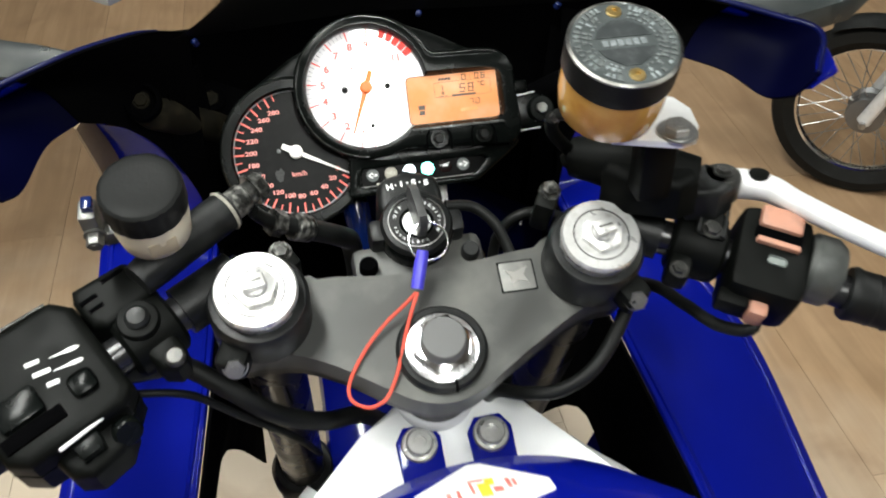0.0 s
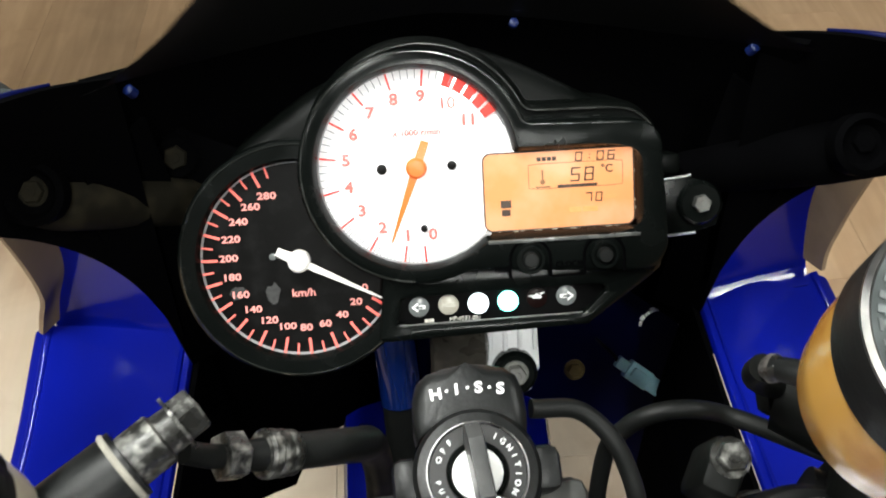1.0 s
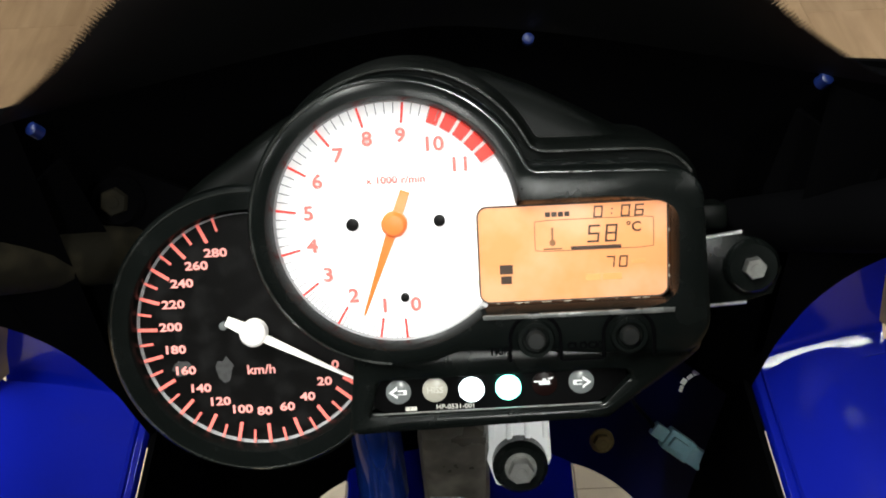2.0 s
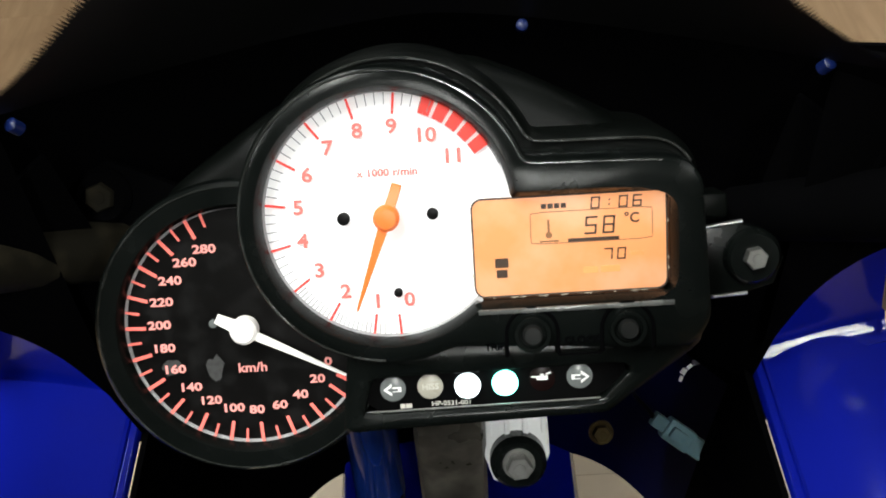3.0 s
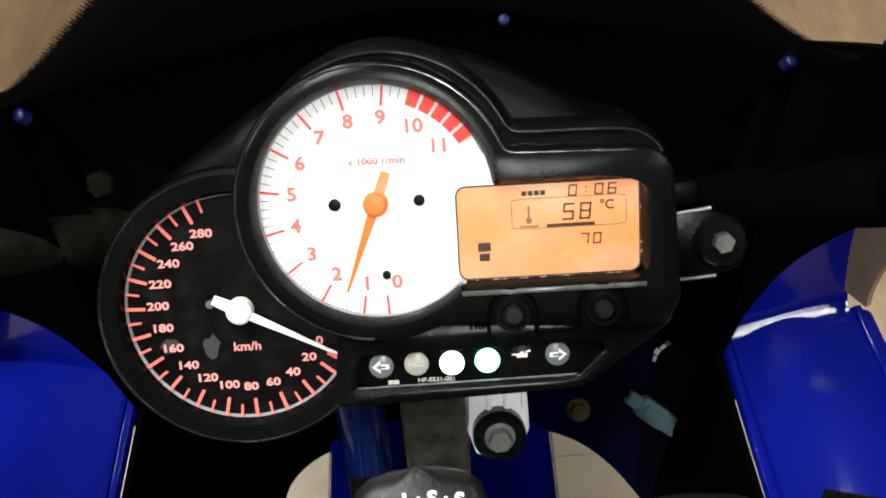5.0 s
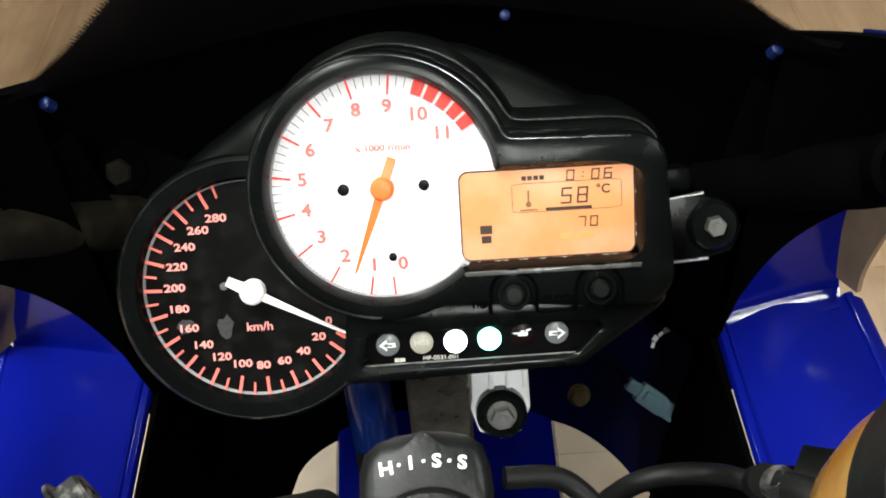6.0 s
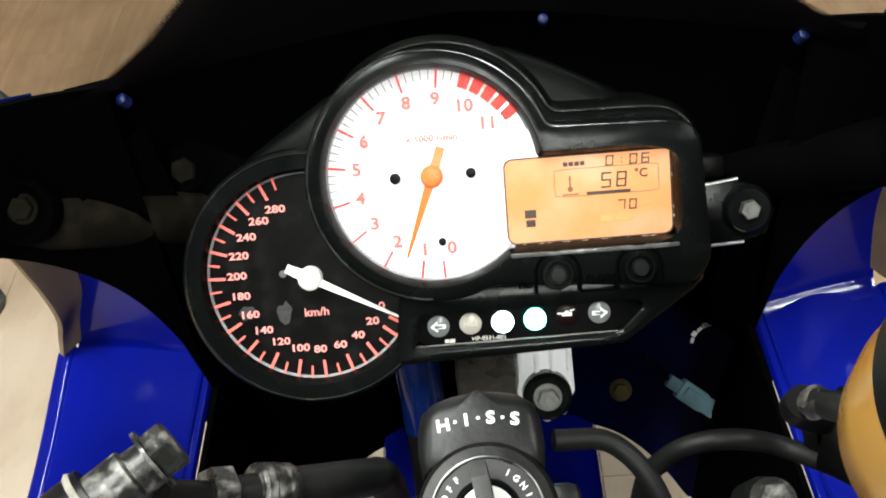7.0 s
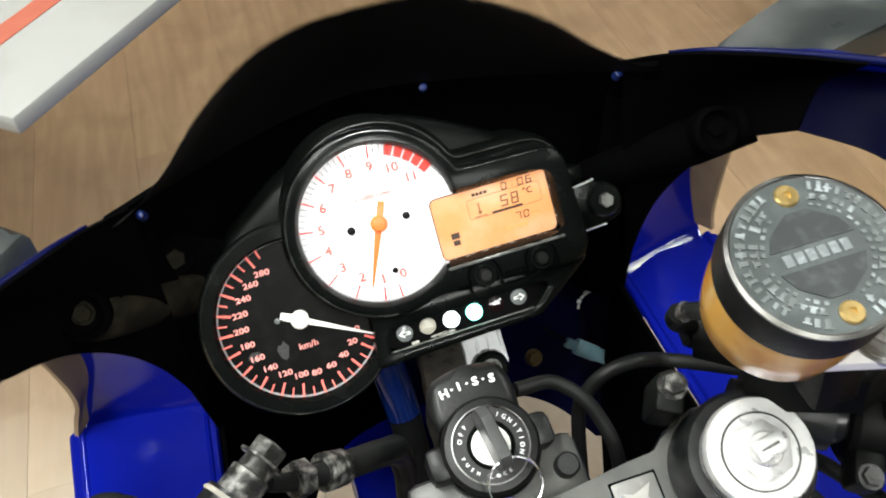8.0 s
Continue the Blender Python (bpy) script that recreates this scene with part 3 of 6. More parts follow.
    nd = join(prism([(-0.013, -0.0019), (0.0, -0.0021), (0.036, -0.0005), (0.0372, 0.0), (0.036, 0.0005), (0.0, 0.0021), (-0.013, 0.0019)], 0.0035, 0.0048, 0.0004), lathe([(0.0048, 0.002), (0.0048, 0.0055), (0.0036, 0.007), (0.0005, 0.0073)], None, 32))
    part("rev_needle", place(nd, dm(TC[0] * 1000, 900 + TC[1] * 1000, 0, a)), NEEDLE_O, body, "orange needle near tickover")
    # speedometer, lower and behind
    sm = D @ Matrix.Translation((*SC, SZ))
    prof = [(SR, -0.004), (SR, 0.004), (SR + 0.0015, 0.0062), (SR + 0.0076, 0.0062), (SR + 0.0100, 0.0042), (SR + 0.0108, -0.001), (SR + 0.009, -0.03)]
    sp = part("speedometer", lathe(prof, sm, 120, False, True), BLACK, body, "round black speedometer housing")
    # Highlight of the speedometer bezel, drawn as a ring in the same tint.
    part("bezel_edge", lathe([(SR + 0.0078, 0.0060), (SR + 0.0082, 0.0065), (SR + 0.0088, 0.0057)], sm, 120, False, False), sheen, sp, "highlight line drawn along the bezel edge")
    part("speedometer_dial", lathe([(SR + 0.001, -0.004), (SR + 0.001, -0.0012), (0.001, -0.001)], sm, 96), DIALBLK, sp, "dusty black speedometer face")

    part("dial_edge", lathe([(SR - 0.0009, -0.0011), (SR - 0.0008, -0.0006), (SR - 0.0001, -0.0006), (SR + 0.0002, 0.0012)], sm, 120, False, False), GREYPRINT, sp, "pale edge of the dial face")

    for k in range(0, 30):
        v = k * 10
        a = -87.5 - (v - 80) * 0.79 if v > 5 else -32.5
        long_ = k % 2 == 0
        part("speed_mark", place(arc_tick(0, 0, a, 0.0393 if long_ else 0.0418, 0.0472, 0.0013 if long_ else 0.0009), sm), PINK, sp)
    for k, v in enumerate(range(0, 300, 20)):
        a = radians(-42 - (k - 1) * 15.75) if v else radians(-28)
        rr = 0.0342
        words(str(v), 0.0046, sm @ Matrix.Translation((rr * math.cos(a), rr * math.sin(a), -0.0004)), PINKNUM, sp, "numeral", 0.00012, width=1.32)
    words("km/h", 0.0052, sm @ Matrix.Translation((0.0005, -0.0168, -0.0004)), PINKNUM, sp, "unit_lettering", 0.00008, width=1.1)
    nd = join(prism([(-0.0115, -0.0019), (-0.003, -0.0026), (0.003, -0.0017), (0.043, -0.0004), (0.0435, 0.0), (0.043, 0.0004), (0.003, 0.0017), (-0.003, 0.0026), (-0.0115, 0.0019)], 0.005, 0.0063, 0.0004), lathe([(0.0052, 0.002), (0.0052, 0.007), (0.004, 0.0085), (0.0005, 0.0088)], None, 32))
    part("speed_needle", place(nd, sm @ Matrix.Rotation(radians(-28), 4, "Z")), NEEDLE_W, sp, "white needle resting at zero")
    for x, y, r in ((-0.013, 0.002, 0.0017), (0.022, 0.007, 0.0007)):
        part("dial_screw", lathe([(r, -0.001), (r, 0.0003), (r * 0.5, 0.0005)], sm @ Matrix.Translation((x, y, 0)), 16), LAMP_OFF, sp)
    smear = mat("grey smear", (0.035, 0.035, 0.035), 0.6, rvar=0, wear=0.8, wscale=400, wcol=(0.01, 0.01, 0.01))
    for cx, cy, w, h, seed in ((-0.0142, -0.0165, 0.0042, 0.0062, 1), (-0.0315, -0.0155, 0.0045, 0.004, 5)):
        rg = random.Random(seed)
        ring = [(cx + w * rg.uniform(0.6, 1.1) * math.cos(t), cy + h * rg.uniform(0.6, 1.1) * math.sin(t)) for t in [2 * math.pi * i / 14 for i in range(14)]]
        part("smear", prism(ring, -0.0010, -0.00085, 0, sm), smear, sp, "dry grey smear")
    # display
    dx, dy = (lx0 + lx1) / 2, (ly0 + ly1) / 2
    corners = [(lx1 - 0.0036, ly1 - 0.0016, 0.0016, 0), (lx0 + 0.0036, ly1 - 0.0036, 0.0036, 90), (lx0 + 0.0036, ly0 + 0.0036, 0.0036, 180), (lx1 - 0.0036, ly0 + 0.0036, 0.0036, 270)]
    corners[0] = (lx1 - 0.0016, ly1 - 0.0016, 0.0016, 0)
    window = [(cx + r * math.cos(radians(a + k * 15)), cy + r * math.sin(radians(a + k * 15))) for cx, cy, r, a in corners for k in range(7)]
    part("display", prism(window, -0.003, 0.0018, 0.0004, D), LCD, body, "amber backlit liquid crystal display")
    display = body
    part("display_rim", loops([at(window, 0.0012, 0.0004), at(window, 0.0021, 0.0003), at(window, 0.0021, -0.0002), at(window, 0.0008, -0.0004)], False, False, D), RIMBROWN, body, "dark worn edge of the display")
    rg = random.Random(31)
    chip = mat("bare worn rim", (0.3, 0.26, 0.2), 0.5, wear=0.8, wscale=300, wcol=(0.08, 0.06, 0.05))
    for k in range(17):
        if k < 11:
            cx, cy, lx, ly = lx0 + 0.006 + rg.random() * (lx1 - lx0 - 0.012), ly0 - 0.0004, rg.uniform(0.0004, 0.0022), rg.uniform(0.0002, 0.0004)
        else:
            cx, cy, lx, ly = (lx1 + 0.0004 if k < 14 else lx0 - 0.0004), ly0 + 0.004 + rg.random() * (ly1 - ly0 - 0.008), rg.uniform(0.0002, 0.0004), rg.uniform(0.0004, 0.0016)
        ring = [(cx + lx * rg.uniform(0.6, 1.1) * math.cos(a), cy + ly * rg.uniform(0.5, 1.1) * math.sin(a)) for a in [2 * math.pi * q / 10 for q in range(10)]]
        part("worn_patch", prism(ring, 0.0019, 0.0023, 0, D), chip, body)
    hz = 0.0019
    seven(" 0:06", 65.2, 899.8, 3.9, 4.4, hz, body)
    seven("58", 61.6, 891.6, 5.0, 6.6, hz, body)
    words("\u00b0C", 0.0052, dm(73.2, 893.4, hz), SEG, body, "display_unit", 0.0001)
    part("display_bar", place(box(0.0498, 0.0685, -0.0142, -0.0129, hz - 0.0003, hz + 0.0002), D), SEG, body)
    seven("70", 66.8, 880.6, 3.7, 4.4, hz, body)
    part("fuel_block", box(0.0228, 0.0277, -0.0224, -0.0189, hz - 0.0003, hz + 0.0002, 0, D), SEG, body)
    part("fuel_block", box(0.0232, 0.0272, -0.0262, -0.0232, hz - 0.0003, hz + 0.0002, 0, D), SEG, body)
    ol = star((0.0585, -0.0085), [("p", [(0.0365, -0.0142), (0.0805, -0.0142), (0.0805, -0.0028), (0.0365, -0.0028)])], 80)
    part("display_outline", loops([at(ol, hz), at(ol, hz + 0.0001), at(ol, hz + 0.0001, 0.0003), at(ol, hz, 0.0003)], False, False, D), SEGMID, body)
    th = join(box(0.0425, 0.0433, -0.011, -0.0055, hz - 0.0002, hz + 0.0002), lathe([(0.0012, hz - 0.0002), (0.0012, hz + 0.0002)], Matrix.Translation((0.0429, -0.0112, 0)), 16), box(0.0395, 0.0465, -0.0138, -0.0132, hz - 0.0002, hz + 0.0002))
    part("temperature_symbol", place(th, D), SEGMID, body)
    part("display_word", place(join(*[box(x, x + 0.0019, -0.0014, 0.0004, hz - 0.0002, hz + 0.0002) for x in (0.0404, 0.0428, 0.0452, 0.0476)]), D), SEG, body)
    part("display_word", join(box(0.055, 0.0605, -0.0262, -0.0238, hz - 0.0002, hz + 0.0001), box(0.0615, 0.0685, -0.0262, -0.0238, hz - 0.0002, hz + 0.0001), place(box(0.0725, 0.0775, -0.0205, -0.019, hz - 0.0002, hz + 0.0001), Matrix.Identity(4)), ), SEGDIM, body) .data.transform(D)
    # bright bevel below the window
    part("window_bevel", box(0.0155, 0.087, -0.0382, -0.0362, 0.0078, 0.0094, 0.0006, D), mat("mottled grey bevel", (0.06, 0.062, 0.06), 0.25, wear=0.6, wscale=90, wcol=(0.16, 0.16, 0.155)), body)
    # buttons
    for x, bu in ((34.8, 854.0), (69.6, 854.2)):
        bt = part("button", lathe([(0.0068, 0.006), (0.0072, 0.0095), (0.0066, 0.0112), (0.0052, 0.0112), (0.0048, 0.0098), (0.0001, 0.0096)], dm(x, bu), 40), BLACK, body, "round black push button")
        part("button_cap", lathe([(0.0036, 0.009), (0.0036, 0.0122), (0.003, 0.013), (0.0003, 0.0131)], dm(x, bu), 32), RUBBER, bt)
    for x, u in ((0.0348, -0.0460), (0.0696, -0.0458)):
        arch = [D @ Vector((x + 0.0094 * math.cos(radians(a)), u + 0.0094 * math.sin(radians(a)), 0.0086)) for a in range(0, 181, 15)]
        part("button_well", tube([D @ Vector((x + 0.0094, u - 0.0085, 0.0086))] + arch + [D @ Vector((x - 0.0094, u - 0.0085, 0.0086))], 0.0007, 8, 2), MATT, body)
    part("well_line", box(0.0442, 0.0602, -0.0552, -0.0543, 0.0082, 0.0089, 0.0002, D), MATT, body)
    words("TRIP", 0.0038, dm(21.0, 849.5, 0.0087), MATT, body, "embossed_word", 0.0001, extrude=0.0003)
    words("CLOCK", 0.0038, dm(53.0, 850.5, 0.0087), MATT, body, "embossed_word", 0.0001, extrude=0.0003)
    # telltale strip
    tin = [(-0.0255, -0.0625), (0.069, -0.0612), (0.0718, -0.0642), (0.0602, -0.0755), (-0.0295, -0.0765)]
    tout = [(-0.034, -0.05), (0.096, -0.05), (0.0995, -0.053), (0.0935, -0.0585), (0.0625, -0.0805), (-0.038, -0.0835)]
    cc = (0.02, -0.0695)
    to, ti = star(cc, [("p", tout)], 200), star(cc, [("p", tin)], 200)
    part("telltale_frame", loops([at(ti, -0.002), at(ti, 0.0022, 0.0003), at(ti, 0.0032, 0.0016), at(to, 0.0032, -0.0018), at(to, 0.0018), at(to, -0.03)], False, True, D), BLACK, body, "black frame round the warning lamps")
    ts = part("telltale_strip", prism([(p[0], p[1]) for p in star(cc, [("p", tin)], 80)], -0.006, -0.0012, 0, D), mat("smoked black strip", (0.0012, 0.0012, 0.0013), 0.4, spec=0.05), body)
    part("bright_edge", tube([D @ Vector((-0.0292, -0.0762, 0.0006)), D @ Vector((0.0602, -0.0752, 0.0006))], 0.0004, 8, 2), BOLTGREY, body)
    kinds = ((LAMP_OFF, "arrowL"), (LAMP_BEIGE, "text"), (LAMP_W, ""), (LAMP_G, ""), (LAMP_RED, "oil"), (LAMP_OFF, "arrowR"))
    for i, (mt, sym) in enumerate(kinds):
        x = -18.3 + 14.2 * i
        u = 832.2 + 0.22 * i
        lamp = part("warning_lamp", lathe([(0.0049, -0.0016), (0.0049, -0.0008), (0.0042, -0.0004), (0.0002, -0.0003)], dm(x, u, 0.0022 if mt in (LAMP_W, LAMP_G) else 0.0), 36), mt, ts, {"": "lit warning lamp", "oil": "unlit oil lamp"}.get(sym, "unlit warning lamp"))
        if sym.startswith("arrow"):
            s = 1 if sym.endswith("R") else -1
            pts = [(-0.0032, -0.0009), (0.0004, -0.0009), (0.0004, -0.0025), (0.0036, 0), (0.0004, 0.0025), (0.0004, 0.0009), (-0.0032, 0.0009)]
            pts = [(s * a, b) for a, b in pts]
            part("arrow", prism(pts, -0.0003, 0.0002, 0, dm(x, u)), WHITE, lamp)
            pts2 = [(a * 0.62, b * 0.5) for a, b in pts]
            part("arrow_core", prism(pts2, 0.0002, 0.0004, 0, dm(x, u)), LAMP_OFF, lamp)
        elif sym == "text":
            words("HISS", 0.0034, dm(x, u, -0.0003), GREYWORN, lamp, "lettering", 0.00003)
        elif sym == "oil":
            oil = join(box(-0.0022, 0.002, -0.0001, 0.0014, -0.0003, 0.0002), box(-0.0042, -0.002, 0.0009, 0.0014, -0.0003, 0.0002), box(0.0018, 0.004, 0.0012, 0.0018, -0.0003, 0.0002, 0, Matrix.Rotation(0.3, 4, "Z")), box(-0.0008, 0.0006, 0.0013, 0.0022, -0.0003, 0.0002))
            part("oil_can", place(oil, dm(x, u)), WHITE, lamp)
    words("HP-0531-001", 0.0026, dm(3.7, 825.4, -0.0008), GREYWORN, ts, "lettering", 0.00003, width=1.1)
    for x, w in ((-15.0, 0.9), (-12.7, 1.2)):
        part("maker_mark", box(-w / 1000, w / 1000, -0.0008, 0.0008, -0.0002, 0.0002, 0, dm(x, 825.2, -0.0008)), GREYWORN, ts)
    # stays with rubber-mounted bolts
    rl = [(0.1, -0.0182), (0.119, -0.0155), (0.130, -0.019), (0.1375, -0.0305), (0.1335, -0.041), (0.122, -0.044), (0.1, -0.045)]
    st = part("side_lug", prism(rl, -0.03, -0.0235, 0.001, D), BLACK, body, "black lug with rubber-mounted bolt")
    part("lug_edge", tube([D @ Vector((0.101, -0.0174, -0.024)), D @ Vector((0.121, -0.015, -0.024))], 0.0009, 8, 2), STEEL, st)
    part("lug_edge", tube([D @ Vector((0.101, -0.0452, -0.024)), D @ Vector((0.123, -0.044, -0.024))], 0.0009, 8, 2), STEEL, st)
    part("grommet", lathe([(0.0112, -0.025), (0.0112, -0.0215), (0.0094, -0.019), (0.006, -0.019)], dm(124.5, 871.0), 36), BLACK, st)
    bolt(dm(124.3, 871.3, -0.0205, 12), st, 0.0046, 0.0055, BOLTGREY)
    part("lug_block", box(0.1, 0.117, -0.0145, -0.004, -0.045, -0.028, 0.002, D), HOOD, body)
    lf = [(-0.105, 0.010), (-0.121, 0.017), (-0.1325, 0.022), (-0.142, 0.016), (-0.146, 0.005), (-0.139, -0.008), (-0.128, -0.014), (-0.108, -0.02)]
    sl = part("side_lug", prism(lf, -0.05, -0.044, 0.001, D), MATT, body, "black lug with rubber-mounted bolt")
    part("grommet", lathe([(0.0118, -0.045), (0.0118, -0.042), (0.0098, -0.0395), (0.0075, -0.0395)], dm(-134.5, 907.5), 36), MATT, sl)
    bolt(dm(-134.5, 907.5, -0.043, 20), sl, 0.0062, 0.0065, OLIVE)
    lo = [(0.0165, -0.07), (0.0420, -0.07), (0.0432, -0.112), (0.0385, -0.124), (0.029, -0.1275), (0.019, -0.123), (0.0155, -0.112)]
    ls = part("lower_lug", prism(lo, -0.040, -0.034, 0.001, D), FRAMEALU, body, "pale ribbed metal lug with rubber-mounted bolt")
    for x in (0.0178, 0.0255, 0.0332, 0.041):
        part("rib", box(x - 0.0012, x + 0.0012, -0.102, -0.072, -0.0345, -0.0315, 0.0006, D), FRAMEALU, ls)
    part("grommet", lathe([(0.0118, -0.035), (0.0118, -0.028), (0.0098, -0.0255), (0.0075, -0.0255)], dm(29.4, 787.5), 36), BLACK, ls)
    bolt(dm(29.4, 788.0, -0.0262, 5), ls, 0.0054, 0.0065, BOLTGREY, washer=0.0078)
    return body


RIMBROWN = mat("dark brown display edge", (0.02, 0.012, 0.008), 0.6, wear=0.6, wscale=250, wcol=(0.12, 0.08, 0.05))
SEGS = {"0": "abcdef", "1": "bc", "5": "acdfg", "6": "acdefg", "7": "abc", "8": "abcdefg", "2": "abdeg", "3": "abcdg", "4": "bcfg", "9": "abcdfg"}


def seven(s, x, u, w, h, z, parent):
    """Seven-segment figures, centred on x and u in millimetres."""
    adv = w * 1.3
    x0 = x - adv * (len(s) - 1) / 2
    t = w * 0.14
    for i, ch in enumerate(s):
        cx = x0 + adv * i
        bits = []
        if ch == ":":
            bits = [box(-t / 2, t / 2, v - t / 2, v + t / 2, -0.3, 0.2) for v in (-h / 5, h / 5)]
        else:
            hw, hh = w / 2 * 0.86, h / 2
            pos = dict(a=(-hw, hw, hh - t, hh), d=(-hw, hw, -hh, -hh + t), g=(-hw, hw, -t / 2, t / 2), f=(-hw, -hw + t, t / 4, hh - t / 3), e=(-hw, -hw + t, -hh + t / 3, -t / 4), b=(hw - t, hw, t / 4, hh - t / 3), c=(hw - t, hw, -hh + t / 3, -t / 4))
            bits = [box(*pos[k], -0.3, 0.2) for k in SEGS.get(ch, "")]
        if bits:
            sh = Matrix.Identity(4)
            sh[0][1] = 0.1
            part("display_figure", place(join(*bits), dm(cx, u, z) @ Matrix.Diagonal((0.001, 0.001, 0.001, 1)) @ sh), SEG, parent)


cluster()


# ---- top yoke, forks, ignition lock ----
def yoke():
    edge = [(-0.128, 0.062), (-0.1, 0.072), (-0.0733, 0.0619), (-0.0548, 0.0603), (-0.019, 0.0555), (0.019, 0.0555), (0.0565, 0.0585), (0.0795, 0.0605), (0.1, 0.072), (0.128, 0.062),
            (0.136, 0.04), (0.128, 0.018), (0.1075, 0.0155), (0.088, 0.009), (0.0639, -0.004), (0.04, -0.0175), (0.02, -0.0295), (0.0, -0.034),
            (-0.02, -0.0295), (-0.04, -0.0165), (-0.0639, 0.0005), (-0.088, 0.0125), (-0.1075, 0.0155), (-0.128, 0.018), (-0.136, 0.04)]
    ring = [(p.x, p.y) for p in spline([(a, b, 0) for a, b in edge + edge[:1]], 4)][:-1]
    yk = part("top_yoke", prism(ring, -0.024, 0.0, 0.0025, Y, 3), YOKE, bike, "grey-black cast aluminium top yoke")
    # dark lower skirt
    skirt = [(x * 0.985, u * 0.97 + 0.001) for x, u in ring]
    part("skirt", prism(skirt, -0.036, -0.0235, 0, Y), CASTBLK, yk)
    # stem nut
    sb = part("stem_boss", lathe([(0.0285, -0.03), (0.0285, 0.003), (0.0265, 0.0055), (0.0235, 0.0055), (0.022, 0.003)], ym(0, 0), 64), CASTBLK, yk, "black ring round the steering stem")
    part("stem_washer", lathe([(0.0225, 0.001), (0.0225, 0.005), (0.019, 0.0062)], ym(0, 0), 48), BRIGHT, sb)
    part("stem_nut", hexagon(0.0195, 0.005, 0.0125, ym(0, 0, 0, 12)), CHROME, sb, "polished hexagonal stem nut")
    part("stem_cap", lathe([(0.0142, 0.011), (0.0142, 0.0205), (0.0128, 0.0225), (0.0005, 0.0228)], ym(0, 0), 48), mat("grey plastic cap", (0.1, 0.1, 0.1), 0.55, grain=0.1), sb, "grey plastic cap on the stem nut")
    part("slit", box(-0.0008, 0.0008, -0.0285, -0.0215, 0.0, 0.0058, 0, ym(0.004, 0)), MATT, sb)
    # winged badge as a plain shape on a square plate
    part("badge_border", box(-0.0121, 0.0121, -0.0111, 0.0111, -0.001, 0.0004, 0.0008, ym(0.0583, 0.0410, 0, -2)), MATT, yk, "dark edge round the badge")
    em = part("badge", box(-0.0112, 0.0112, -0.0102, 0.0102, -0.001, 0.0008, 0.0012, ym(0.0583, 0.0410, 0, -2)), mat("brushed silver plate", (0.2, 0.2, 0.19), 0.55, 0.5, grain=0.15, gscale=900, wear=0.6, wscale=140, wcol=(0.34, 0.33, 0.31)), yk, "square silver badge with a plain wing shape")
    part("badge_shape", prism([(-0.0082, 0.0048), (-0.002, 0.0025), (0.0075, 0.0062), (0.004, 0.0), (0.0065, -0.0052), (0.0, -0.003), (-0.005, -0.0058), (-0.004, -0.0005)], 0.0008, 0.0013, 0.0002, ym(0.0583, 0.0410, 0, -2)), mat("darker silver relief", (0.38, 0.37, 0.35), 0.35, 0.7), em)
    # raised bosses behind, where the ignition lock bolts on
    for s in (-1, 1):
        part("lock_boss", lathe([(0.0062, -0.02), (0.0062, -0.006), (0.005, -0.004)], ym(s * 0.034, 0.068), 24), MATT if s < 0 else CASTBLK, yk)
    part("lock_bridge", box(-0.044, 0.044, 0.052, 0.085, -0.03, -0.012, 0.006, Y), YOKE, yk)
    return yk


